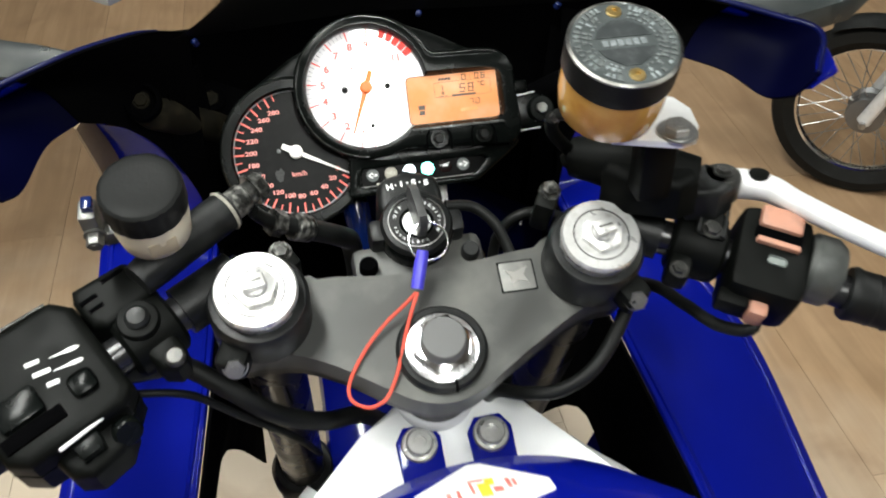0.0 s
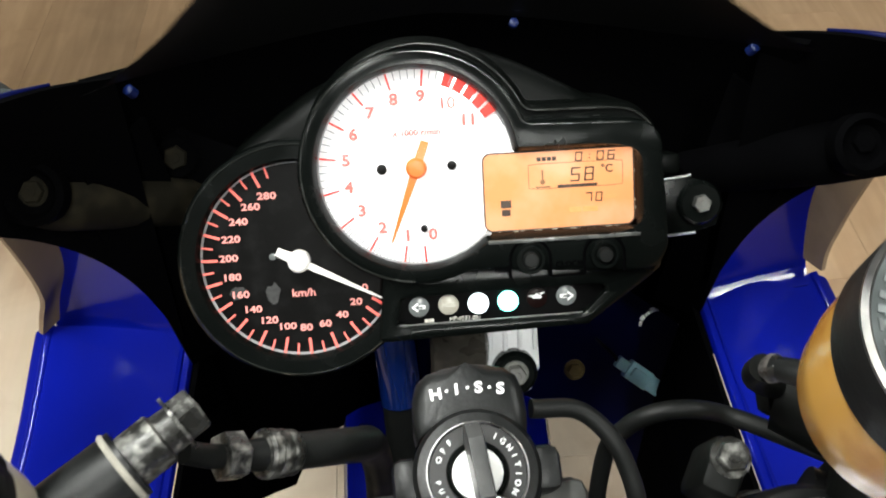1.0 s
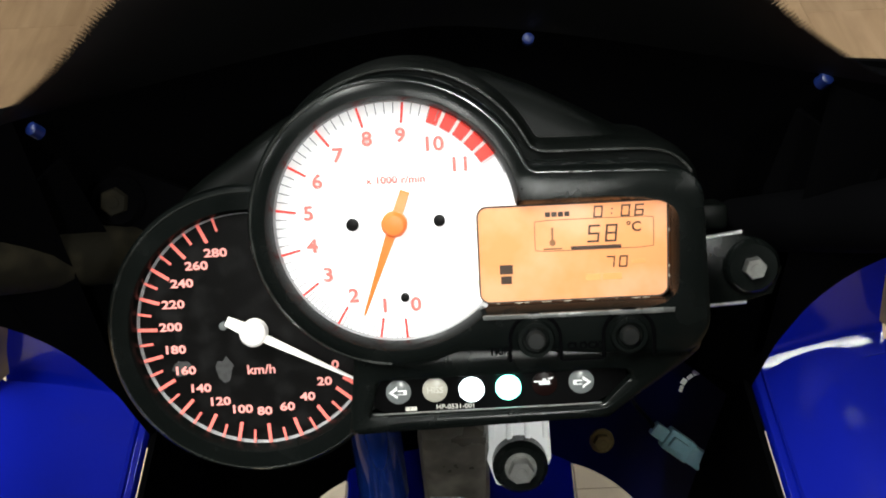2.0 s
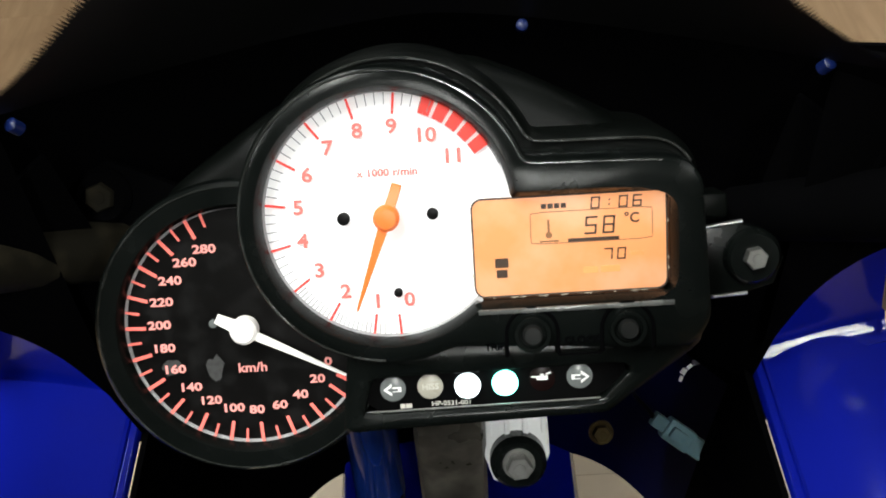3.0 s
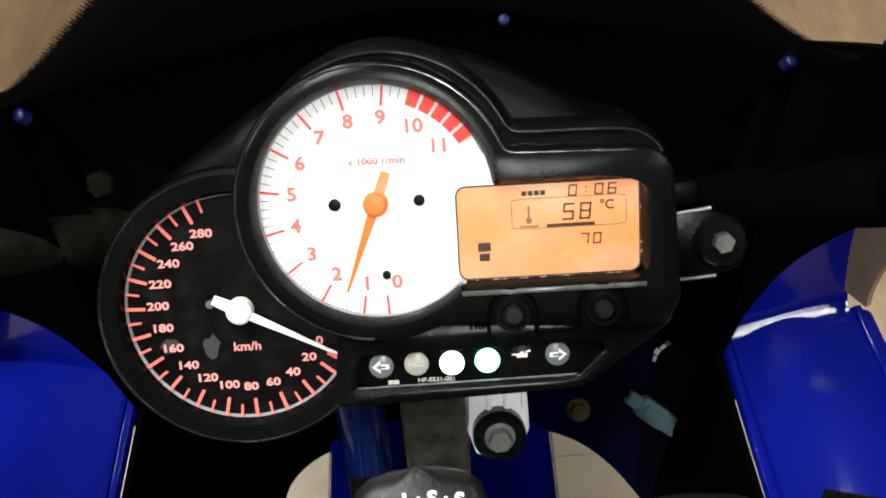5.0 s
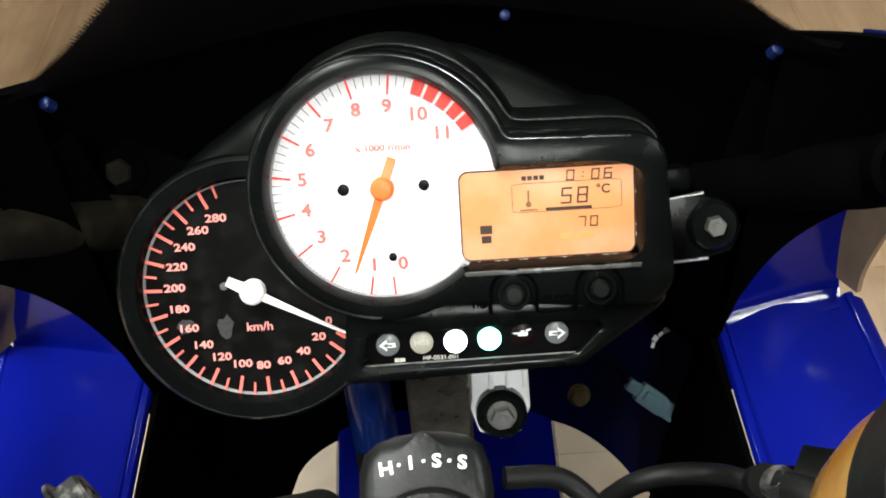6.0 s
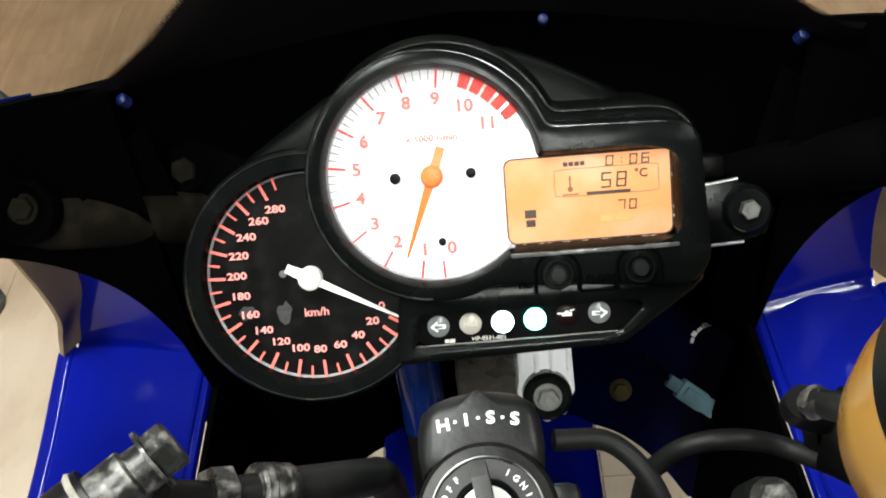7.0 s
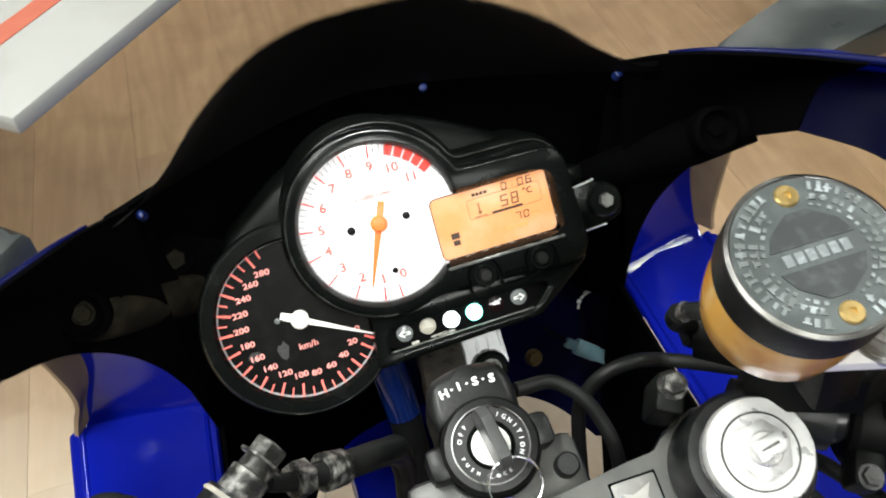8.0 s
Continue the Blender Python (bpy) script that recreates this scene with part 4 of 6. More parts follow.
def fork(side):
    x, u = side * 0.105, 0.040
    fk = part("fork_leg", lathe([(0.0205, -0.66), (0.0205, 0.03)], ym(x, u), 40), mat("dark fork tube", (0.05, 0.05, 0.052), 0.3, 0.8), bike, "dark steel front fork leg")
    part("lower_leg", lathe([(0.02, -0.72), (0.029, -0.71), (0.029, -0.42), (0.0265, -0.405), (0.0215, -0.40)], ym(x, u), 40), CASTBLK, fk)
    part("dust_seal", lathe([(0.031, -0.405), (0.031, -0.385), (0.027, -0.375)], ym(x, u), 40), RUBBER, fk)
    # clamp of the handlebar round the tube
    cl = part("bar_clamp", lathe([(0.0285, 0.0005), (0.0305, 0.003), (0.0305, 0.030), (0.0285, 0.0335), (0.0255, 0.034)], ym(x, u), 64), CASTBLK, fk, "worn black handlebar clamp")
    part("clamp_lug", box(-0.010, 0.009, -0.010, 0.010, 0.004, 0.024, 0.004, ym(x + side * 0.018, u - 0.028, 0, side * 25)), SWITCHBLK, cl)
    bolt(ym(x + side * 0.0185, u - 0.0345, 0.018) @ Matrix.Rotation(radians(40), 4, "X"), cl, 0.0062, 0.006, STEEL, name="pinch_bolt", washer=0.0078)
    fx, fu, fh = (x - 0.020, u + 0.041, 0.033) if side > 0 else (x + 0.017, u + 0.031, 0.0252)
    part("clamp_lug", box(-0.0068, 0.0068, -0.013, 0.0065, 0.002, fh + 0.0006, 0.003, ym(fx, fu, 0, side * -30)), SWITCHBLK, cl)
    bolt(ym(fx, fu, fh), cl, 0.0056, 0.0055, WORN, name="pinch_bolt")
    # bright top cap with hexagon and adjuster
    cp = part("fork_cap", lathe([(0.0235, 0.028), (0.0238, 0.0385), (0.0245, 0.0395), (0.0245, 0.0436), (0.0235, 0.0454), (0.0001, 0.0454)], ym(x, u), 72), ALU, fk, "bright aluminium fork top cap")
    part("cap_hexagon", hexagon(0.0134, 0.0452, 0.0505, ym(x, u, 0, 8)), ALU, cp)
    part("cap_ring", lathe([(0.0176, 0.0453), (0.0173, 0.0459), (0.0168, 0.0459), (0.0165, 0.0453)], ym(x, u), 64, False, False), DARKSTEEL, cp)
    part("adjuster", join(lathe([(0.0078, 0.0502), (0.0078, 0.0520), (0.0070, 0.0528), (0.0001, 0.0528)], ym(x, u), 32), box(-0.0066, 0.0066, -0.0046, 0.0046, 0.052, 0.0575, 0.0012, ym(x, u, 0, 8))), ALU, cp)
    part("adjuster_slot", box(-0.0045, 0.0045, -0.0006, 0.0006, 0.0575, 0.0578, 0, ym(x, u, 0, 8)), DARKSTEEL, cp)
    part("cap_groove", lathe([(0.0247, 0.0402), (0.0247, 0.0409)], ym(x, u), 72, False, False), DARKSTEEL, cp)
    return fk


def ring_words(s, r, a0, a1, m, size, material, parent):
    n = len(s)
    for i, ch in enumerate(s):
        if ch == " ":
            continue
        a = radians(a0 + (a1 - a0) * (i / max(1, n - 1)))
        words(ch, size, m @ Matrix.Translation((r * math.cos(a), r * math.sin(a), 0)) @ Matrix.Rotation(a - math.pi / 2 if a0 > a1 else a + math.pi / 2, 4, "Z"), material, parent, "letter", 0.00006)


def ignition():
    c = (0.001, 0.0875)
    lk = part("ignition_lock", lathe([(0.0238, -0.045), (0.0242, 0.0), (0.0235, 0.005), (0.022, 0.0068), (0.0186, 0.0072), (0.0178, 0.0055)], ym(*c), 72), CASTBLK, bike, "black ignition lock with white lettering")
    part("bezel_line", lathe([(0.0186, 0.0071), (0.0188, 0.0076), (0.0183, 0.0078), (0.0179, 0.0074)], ym(*c), 72, False, False), STEEL, lk)
    part("face_ring", lathe([(0.0179, 0.004), (0.0179, 0.0066), (0.0116, 0.0066), (0.011, 0.0058)], ym(*c), 64, False, False), mat("black lock face", (0.008, 0.008, 0.008), 0.35), lk)
    part("inner_ring", lathe([(0.0112, 0.003), (0.0112, 0.0064), (0.0102, 0.0074), (0.0094, 0.0066), (0.0091, 0.0035)], ym(*c), 64, False, False), BLACK, lk)
    # White colour stands in for the lamp's reflection on a polished barrel.
    part("key_barrel", lathe([(0.0098, 0.004), (0.0098, 0.0061), (0.0002, 0.0063)], ym(*c), 48), mat("barrel whitened with overhead glare", (0.92, 0.92, 0.9), 0.3, 0.15), lk, "bright key barrel")
    part("wing", box(0.018, 0.0315, -0.0085, 0.0085, -0.02, 0.0035, 0.004, ym(*c)), CASTBLK, lk)
    part("wing", box(-0.0315, -0.018, -0.0085, 0.0085, -0.02, 0.0035, 0.004, ym(*c)), CASTBLK, lk)
    ring_words("IGNITION", 0.0148, 58, -32, ym(*c, 0.0067), 0.003, WHITE, lk)
    ring_words("OFF", 0.0148, 156, 128, ym(*c, 0.0067), 0.003, WHITE, lk)
    ring_words("PUSH LOCK", 0.0148, 188, 288, ym(*c, 0.0067), 0.0024, WHITE, lk)
    # label plate in front of the lock
    pl = [(-0.021, 0.014), (0.021, 0.014), (0.022, 0.022), (0.0215, 0.030), (0.0195, 0.0365), (0.015, 0.0400), (0.0085, 0.0418), (0.0, 0.0424), (-0.0085, 0.0418), (-0.015, 0.0400), (-0.0195, 0.0365), (-0.0215, 0.030), (-0.022, 0.022)]
    cov = part("lock_cover", prism(pl, -0.045, 0.0015, 0.006, ym(*c), 4), CASTBLK, lk, "black lock cover with white lettering")
    for ch, x in zip("H\u00b7I\u00b7S\u00b7S", (-0.0122, -0.008, -0.0042, 0.0, 0.0042, 0.0083, 0.0124)):
        words(ch, 0.0058, ym(c[0] + x, c[1] + 0.0322 - 9 * x * x, 0.0017, -x * 400), WHITE, cov, "letter", 0.0002, width=1.15)
    part("aerial_ring", lathe([(0.0245, -0.012), (0.0250, -0.004), (0.0245, 0.001), (0.0236, 0.003)], ym(*c), 64, False, False), BLACK, lk)
    return lk


yoke()
fork(-1)
fork(1)
ignition()


def key():
    c = (0.001, 0.0875)
    k = empty("ignition_key", "grey-headed key in the ignition with ring and red lanyard", "key", m=Matrix.Translation(yp(*c, 0.006)))
    inv = k.matrix_world.inverted()
    head = prism([(-0.012, 0.004), (-0.0145, 0.014), (-0.0145, 0.024), (-0.011, 0.030), (0.009, 0.0315), (0.0145, 0.027), (0.0155, 0.014), (0.012, 0.004)], -0.0028, 0.0028, 0.0014)
    # the head stands up from the lock, turned with the barrel
    hm = ym(*c, 0.004, 96) @ Matrix.Rotation(radians(90), 4, "X")
    part("key_head", place(head, inv @ hm), KEYGREY, k, "worn grey plastic key head")
    part("key_shank", box(-0.0035, 0.0035, -0.006, 0.006, -0.0011, 0.0011, 0, inv @ hm), STEEL, k)
    rc = yp(0.0035, 0.0655, 0.0205)
    pts = []
    a, b = (YX * 0.0125), (YV * 0.0115 + YN * 0.004)
    for i in range(33):
        t = 2 * math.pi * i / 32
        pts.append(rc + a * math.cos(t) + b * math.sin(t))
    part("key_ring", place(tube(pts, 0.0008, 8, 1), inv), CHROME, k, "thin steel split ring")
    p0, p1 = yp(-0.001, 0.060, 0.019), yp(-0.0085, 0.0385, 0.011)
    part("bead", place(tube([p0, p1], [0.0038, 0.0042, 0.0042, 0.004], 18, 6), inv), VIOLET, k, "violet blue plastic bead")
    lo = [yp(-0.0095, 0.0365, 0.010), yp(-0.0185, 0.0300, 0.008), yp(-0.0300, 0.0225, 0.0055), yp(-0.0425, 0.0115, 0.0035), yp(-0.0535, -0.0020, 0.0025), yp(-0.0600, -0.0140, 0.002), yp(-0.0590, -0.0230, 0.0015), yp(-0.0500, -0.0285, 0.0015), yp(-0.0405, -0.0262, 0.002), yp(-0.0340, -0.0185, 0.0025), yp(-0.0280, -0.0070, 0.004), yp(-0.0230, 0.0060, 0.005), yp(-0.0165, 0.0210, 0.007), yp(-0.0085, 0.0365, 0.010)]
    part("lanyard", place(tube(lo, 0.0012, 10, 8), inv), REDCORD, k, "red cord loop lying on the yoke")


key()


# ---- handlebars, reservoirs, levers ----
def bar_point(side, s, du=0.0, dh=0.0):
    """A point s metres out along a handlebar."""
    a, b = Vector((0.112, 0.067, 0.018)), Vector((0.285, -0.033, 0.024))
    d = (b - a).normalized()
    p = a + d * s
    return yp(side * p.x, p.y + du, p.z + dh)


def bar_frame(side, s, du=0.0, dh=0.0):
    """x runs out along the bar, z up."""
    p, q = bar_point(side, s, du, dh), bar_point(side, s + 0.1, du, dh)
    x = (q - p).normalized()
    z = (YN - x * YN.dot(x)).normalized()
    return frame_axes(p, x, z.cross(x), z)


def handlebar(side):
    hb = part("handlebar", tube([bar_point(side, s) for s in (0.0, 0.1, 0.2, 0.335)], 0.0111, 24, 2), mat("black bar tube", (0.02, 0.02, 0.021), 0.28, 0.4), bike, "black clip-on handlebar")
    part("bar_socket", tube([bar_point(side, 0.005), bar_point(side, 0.045)], [0.0155, 0.0155], 28, 2), CASTBLK, hb)
    gr = part("grip", lathe([(0.0165, 0.165), (0.0178, 0.168), (0.0168, 0.172), (0.0162, 0.20), (0.0165, 0.30), (0.0162, 0.33)], bar_frame(side, 0) @ Matrix.Rotation(radians(90), 4, "Y"), 32), RUBBER, hb, "ribbed black rubber grip")
    for i in range(14):
        part("grip_rib", lathe([(0.0163, -0.0012), (0.0172, 0), (0.0163, 0.0012)], bar_frame(side, 0.182 + 0.0105 * i) @ Matrix.Rotation(radians(90), 4, "Y"), 24, False, False), RUBBER, gr)
    part("bar_end", lathe([(0.0165, 0.335), (0.0165, 0.36), (0.014, 0.365), (0.0001, 0.366)], bar_frame(side, 0) @ Matrix.Rotation(radians(90), 4, "Y"), 32), STEEL, hb)
    return hb


handlebar(-1)
handlebar(1)


def left_controls():
    # x runs out to the left, y back to the rider, z up from the bar
    f = bar_frame(-1, 0)
    plan = [(0.092, -0.034), (0.101, -0.045), (0.160, -0.047), (0.170, -0.040), (0.168, 0.024), (0.158, 0.033), (0.101, 0.035), (0.092, 0.027)]
    sw = part("switch_housing", prism(plan, -0.026, 0.0205, 0.007, f, 3), SWITCHBLK, bike, "black left switch housing with white symbols")
    # The front seam's highlight, drawn as a thin grey tube.
    part("front_highlight", tube([f @ Vector((0.104, -0.0442, 0.0185)), f @ Vector((0.130, -0.0452, 0.0188)), f @ Vector((0.160, -0.0462, 0.0185))], 0.0011, 8, 3), DARKSTEEL, sw, "highlight drawn along the front edge of the housing")
    part("dip_switch", box(0.134, 0.160, -0.006, 0.012, 0.0195, 0.0262, 0.003, f), BLACK, sw)
    part("switch_well", box(0.128, 0.164, 0.0125, 0.0215, 0.0195, 0.0222, 0.001, f), MATT, sw)
    part("passing_switch", box(0.105, 0.120, 0.004, 0.018, 0.0195, 0.0245, 0.004, f), BLACK, sw)
    # white symbols: two beams with lamps and two short rows of strokes
    for x, y in ((0.1105, -0.0115), (0.1125, -0.0035)):
        lamp = [(x - 0.0085, y - 0.0004), (x - 0.0066, y - 0.0014), (x - 0.002, y - 0.0012), (x + 0.0018, y - 0.0004), (x + 0.0085, y + 0.0002), (x + 0.0085, y + 0.0008), (x + 0.0015, y + 0.0009), (x - 0.003, y + 0.0013), (x - 0.0070, y + 0.001)]
        part("white_symbol", prism(lamp, 0.0198, 0.0209, 0.0002, f @ Matrix.Translation((x, y, 0)) @ Matrix.Rotation(radians(-16), 4, "Z") @ Matrix.Translation((-x, -y, 0))), WHITE, sw)
    for x, y, w, h in ((0.1275, -0.0165, 0.0040, 0.0013), (0.1262, -0.0085, 0.0050, 0.0014), (0.1245, 0.0005, 0.0036, 0.0014)):
        part("white_symbol", box(-w, w, -h, h, 0.0198, 0.0209, 0.0003, f @ Matrix.Translation((x, y, 0)) @ Matrix.Rotation(radians(-14), 4, "Z")), WHITE, sw)
    part("rear_rib", tube([f @ Vector((0.115, 0.0325, 0.0165)), f @ Vector((0.128, 0.0332, 0.0168)), f @ Vector((0.142, 0.0335, 0.0165))], 0.0012, 8, 3), WHITE, sw, "white line on the housing edge")
    pad = part("thumb_pad", prism([(0.102, 0.024), (0.150, 0.024), (0.146, 0.046), (0.136, 0.053), (0.116, 0.051), (0.106, 0.042)], -0.024, 0.006, 0.006, f, 3), SWITCHBLK, sw)
    part("indicator_switch", prism([(0.120, 0.030), (0.138, 0.030), (0.136, 0.045), (0.122, 0.045)], 0.005, 0.0135, 0.003, f), BLACK, pad)
    part("horn_button", lathe([(0.0085, 0), (0.0085, 0.005), (0.007, 0.007), (0.0002, 0.007)], f @ Matrix.Translation((0.109, 0.040, 0.002)) @ Matrix.Rotation(radians(-50), 4, "X"), 24), BLACK, pad)
    part("pad_stroke", box(0.1045, 0.1062, 0.034, 0.045, 0.004, 0.0062, 0.0003, f), GREYWORN, pad)
    part("seam", prism([(x + (0.0004 if x > 0.13 else -0.0004), y * 1.012) for x, y in plan], -0.0008, 0.0002, 0, f), MATT, sw)
    # clutch master cylinder: clamp on the bar, cylinder running inwards
    mc = part("clutch_master", tube([(-0.172, 0.012, 0.9535), (-0.160, 0.022, 0.957), (-0.142, 0.036, 0.962), (-0.118, 0.054, 0.967)], [0.0105, 0.012, 0.0125, 0.0125], 28, 4), CASTBLK, bike, "worn black clutch master cylinder")
    cl = part("clamp", lathe([(0.0165, 0.050), (0.0195, 0.0525), (0.0205, 0.058), (0.0205, 0.076), (0.0195, 0.0815), (0.0165, 0.084)], f @ Matrix.Rotation(radians(90), 4, "Y"), 40), SWITCHBLK, mc, "black clamp round the bar")
    part("clamp_boss", lathe([(0.0125, 0), (0.0125, 0.008), (0.0112, 0.0105), (0.0085, 0.011)], f @ Matrix.Translation((0.069, -0.002, 0.012)), 36), SWITCHBLK, cl)
    part("clamp_bolt", lathe([(0.0072, 0), (0.0072, 0.0025), (0.0052, 0.0048), (0.0002, 0.0055)], f @ Matrix.Translation((0.069, -0.002, 0.0228)), 30), CASTBLK, cl, "dull domed clamp bolt")
    part("clamp_lug", prism([(0.056, 0.010), (0.078, 0.010), (0.075, 0.028), (0.068, 0.034), (0.061, 0.033), (0.057, 0.026)], -0.008, 0.014, 0.005, f, 3), SWITCHBLK, cl)
    part("lug_bolt", lathe([(0.0058, 0), (0.0058, 0.003), (0.0044, 0.0044), (0.0002, 0.0046)], f @ Matrix.Translation((0.0652, 0.0275, 0.0135)), 24), DARKSTEEL, cl)
    pc = part("perch", prism([(0.050, -0.012), (0.049, -0.034), (0.056, -0.041), (0.088, -0.043), (0.0915, -0.036), (0.0905, -0.016), (0.084, -0.010)], -0.016, 0.0185, 0.005, f, 3), SWITCHBLK, mc)
    for x0, x1, y in ((0.058, 0.072, -0.036), (0.078, 0.089, -0.031), (0.078, 0.087, -0.024)):
        part("perch_slot", box(x0, x1, y - 0.0014, y + 0.0014, 0.0172, 0.0189, 0.0003, f), MATT, pc)
    part("collar", lathe([(0.0128, 0), (0.0135, 0.001), (0.0128, 0.0022)], along((-0.121, 0.0517, 0.9665), (-0.105, 0.0637, 0.970)), 32, False, False), mat("worn cream collar", (0.36, 0.34, 0.29), 0.5, wear=0.8, wscale=120, wcol=(0.12, 0.115, 0.1)), mc)
    part("banjo", lathe([(0.0095, 0), (0.0095, 0.012), (0.008, 0.013), (0.0075, 0.02)], along((-0.118, 0.054, 0.967), (-0.098, 0.069, 0.9715)), 24), WORN, mc)
    bolt(along((-0.1035, 0.0655, 0.9705), (-0.093, 0.0735, 0.973)), mc, 0.0085, 0.009, WORN, name="banjo_bolt")
    # clutch lever ahead of the bar
    part("clutch_lever", tube([bar_point(-1, 0.078, 0.034, -0.012), bar_point(-1, 0.12, 0.040, -0.02), bar_point(-1, 0.20, 0.050, -0.022), bar_point(-1, 0.28, 0.050, -0.018), bar_point(-1, 0.30, 0.049, -0.016)], [0.008, 0.0075, 0.006, 0.006, 0.008], 16, 8), SWITCHBLK, bike, "black clutch lever ahead of the grip")
    # hose
    hs = part("clutch_hose", tube([(-0.1045, 0.0645, 0.955), (-0.0947, 0.0708, 0.941), (-0.0744, 0.0813, 0.9245), (-0.0498, 0.0983, 0.9005), (-0.043, 0.107, 0.885), (-0.042, 0.116, 0.84), (-0.05, 0.14, 0.74)], [0.0042, 0.0046, 0.0072, 0.0074, 0.0074, 0.0066, 0.006], 18, 8), RUBBER, bike, "black rubber clutch hose with worn fittings")
    part("hex_fitting", hexagon(0.0092, 0, 0.009, along((-0.0947, 0.0708, 0.941), (-0.0744, 0.0813, 0.9245))), WORN, hs, "worn hexagonal hose fitting")
    for i in range(5):
        q = Vector((-0.067, 0.0825, 0.9262)) + Vector((0.0018, 0.00125, -0.00175)) * i
        part("hose_mark", box(-0.0004, 0.0004, -0.0011, 0.0011, 0, 0.0003, 0, Matrix.Translation(q) @ Matrix.Rotation(radians(20), 4, "X")), GREYPRINT, hs)
    for s, r in ((0.42, 0.0096), (0.53, 0.0094), (0.64, 0.009)):
        a = Vector((-0.0947, 0.0708, 0.941)).lerp(Vector((-0.0744, 0.0813, 0.9245)), s * 1.5)
        part("ferrule", lathe([(r * 0.9, 0), (r, 0.0012), (r, 0.0045), (r * 0.9, 0.0057)], along(a, a + Vector((0.0203, 0.0105, -0.0165))), 20), WORN, hs)
    return sw


def reservoir(c, r, cap_h, body_h, tilt, turn, pale, screws):
    m = Matrix.Translation(c) @ Matrix.Rotation(radians(turn), 4, "Z") @ Matrix.Rotation(radians(tilt), 4, "X")
    if screws:
        rs = part("brake_reservoir", lathe([(r * 0.80, -cap_h - body_h), (r * 0.90, -cap_h - body_h + 0.004), (r * 0.955, -cap_h - body_h * 0.5), (r * 0.965, -cap_h + 0.001)], m, 72), RESBODY, bike, "round milky reservoir with amber brake fluid and scuffed cap")
        cap = part("cap", lathe([(r * 0.99, -cap_h), (r, -cap_h + 0.001), (r, -0.0035), (r * 0.985, -0.001)], m, 96), CAPBLK, rs, "black cap skirt")
        rim = part("cap_rim", lathe([(r * 0.99, -0.0025), (r * 0.995, -0.0008), (r * 0.95, 0.0), (r * 0.93, -0.0004)], m, 96, False, False), mat("worn bare rim", (0.05, 0.05, 0.05), 0.3, 0.8, wear=0.7, wscale=30, wcol=(0.4, 0.39, 0.36)), cap, "partly bare metal rim of the cap")
        top = part("cap_plate", lathe([(r * 0.94, -0.004), (r * 0.94, -0.0004), (0.0001, -0.0003)], m, 72), CAPGREY, cap, "worn grey cap plate with rubbed lettering")
        # rubbed ring of lettering, unreadable
        bars = []
        for row, (rr, n, ln) in enumerate(((0.83, 46, 0.0036), (0.69, 40, 0.0032), (0.59, 34, 0.0014))):
            for i in range(n):
                a = 360 * i / n + 4 * row
                if min(abs((a - 90 + 180) % 360 - 180), abs((a - 270 + 180) % 360 - 180)) < (13 if row == 0 else 16):
                    continue
                if random.random() < 0.1:
                    continue
                a += random.uniform(-1.5, 1.5)
                l = ln * (0.6 + 0.6 * random.random())
                bars.append(box(r * rr - l / 2, r * rr + l / 2, -0.0007 - 0.0006 * random.random(), 0.0005, -0.0002, 0.0002, 0, Matrix.Rotation(radians(a), 4, "Z")))
                if row < 2 and random.random() < 0.7:
                    k = random.choice((0.0, 0.5, 1.0)) * (l - 0.0007)
                    bars.append(box(r * rr - l / 2 + k, r * rr - l / 2 + k + 0.0007, -0.0016, 0.0012, -0.0002, 0.0002, 0, Matrix.Rotation(radians(a), 4, "Z")))
        part("rubbed_lettering", place(join(*bars), m), mat("pale rubbed print", (0.1, 0.11, 0.11), 0.6, wear=1.0, wscale=110, wcol=(0.32, 0.36, 0.37)), top, "rubbed pale bars of lettering")
        tri = [prism([(r * a, r * b) for a, b in ((0.5, 0.13), (0.4, 0.33), (0.13, 0.52), (-0.13, 0.52), (-0.4, 0.33), (-0.5, 0.13))], -0.0003, 0.0001), prism([(r * a, -r * b) for a, b in ((-0.5, 0.13), (-0.4, 0.33), (-0.13, 0.52), (0.13, 0.52), (0.4, 0.33), (0.5, 0.13))], -0.0003, 0.0001)]
        dark = mat("dark grey print", (0.02, 0.024, 0.025), 0.5, wear=0.4, wscale=200)
        for t in tri:
            part("cap_mark", place(t, m), dark, top)
        wd = [box(-r * 0.40 + i * r * 0.135, -r * 0.40 + i * r * 0.135 + r * 0.1, -r * 0.07, r * 0.07, -0.0002, 0.0002) for i in range(6)]
        grey = mat("grey rubbed print", (0.13, 0.145, 0.15), 0.6, wear=0.7, wscale=300, wcol=(0.26, 0.29, 0.3))
        for w in wd:
            part("rubbed_mark", place(w, m), grey, top)
        for a in (90, 270):
            sc = lathe([(0.0042, -0.0006), (0.0042, 0.0002), (0.0036, 0.0008), (0.0014, 0.0008), (0.0012, -0.0002), (0.0001, -0.0002)], m @ Matrix.Rotation(radians(a), 4, "Z") @ Matrix.Translation((r * 0.73, 0, 0)), 24)
            part("cap_screw", sc, BRASS, cap, "rusty brass-coloured screw")
        return rs, m
    rs = part("clutch_reservoir", lathe([(r * 0.78, -cap_h - body_h), (r * 0.88, -cap_h - body_h + 0.003), (r * 0.94, -cap_h - body_h * 0.4), (r * 0.94, -cap_h + 0.001)], m, 64), RESPALE, bike, "round milky clutch reservoir with black screw cap")
    prof = [(-cap_h, 0.97), (-cap_h + 0.001, 1.0), (-0.004, 1.0), (-0.0012, 0.97), (0.0, 0.9)]
    rings = []
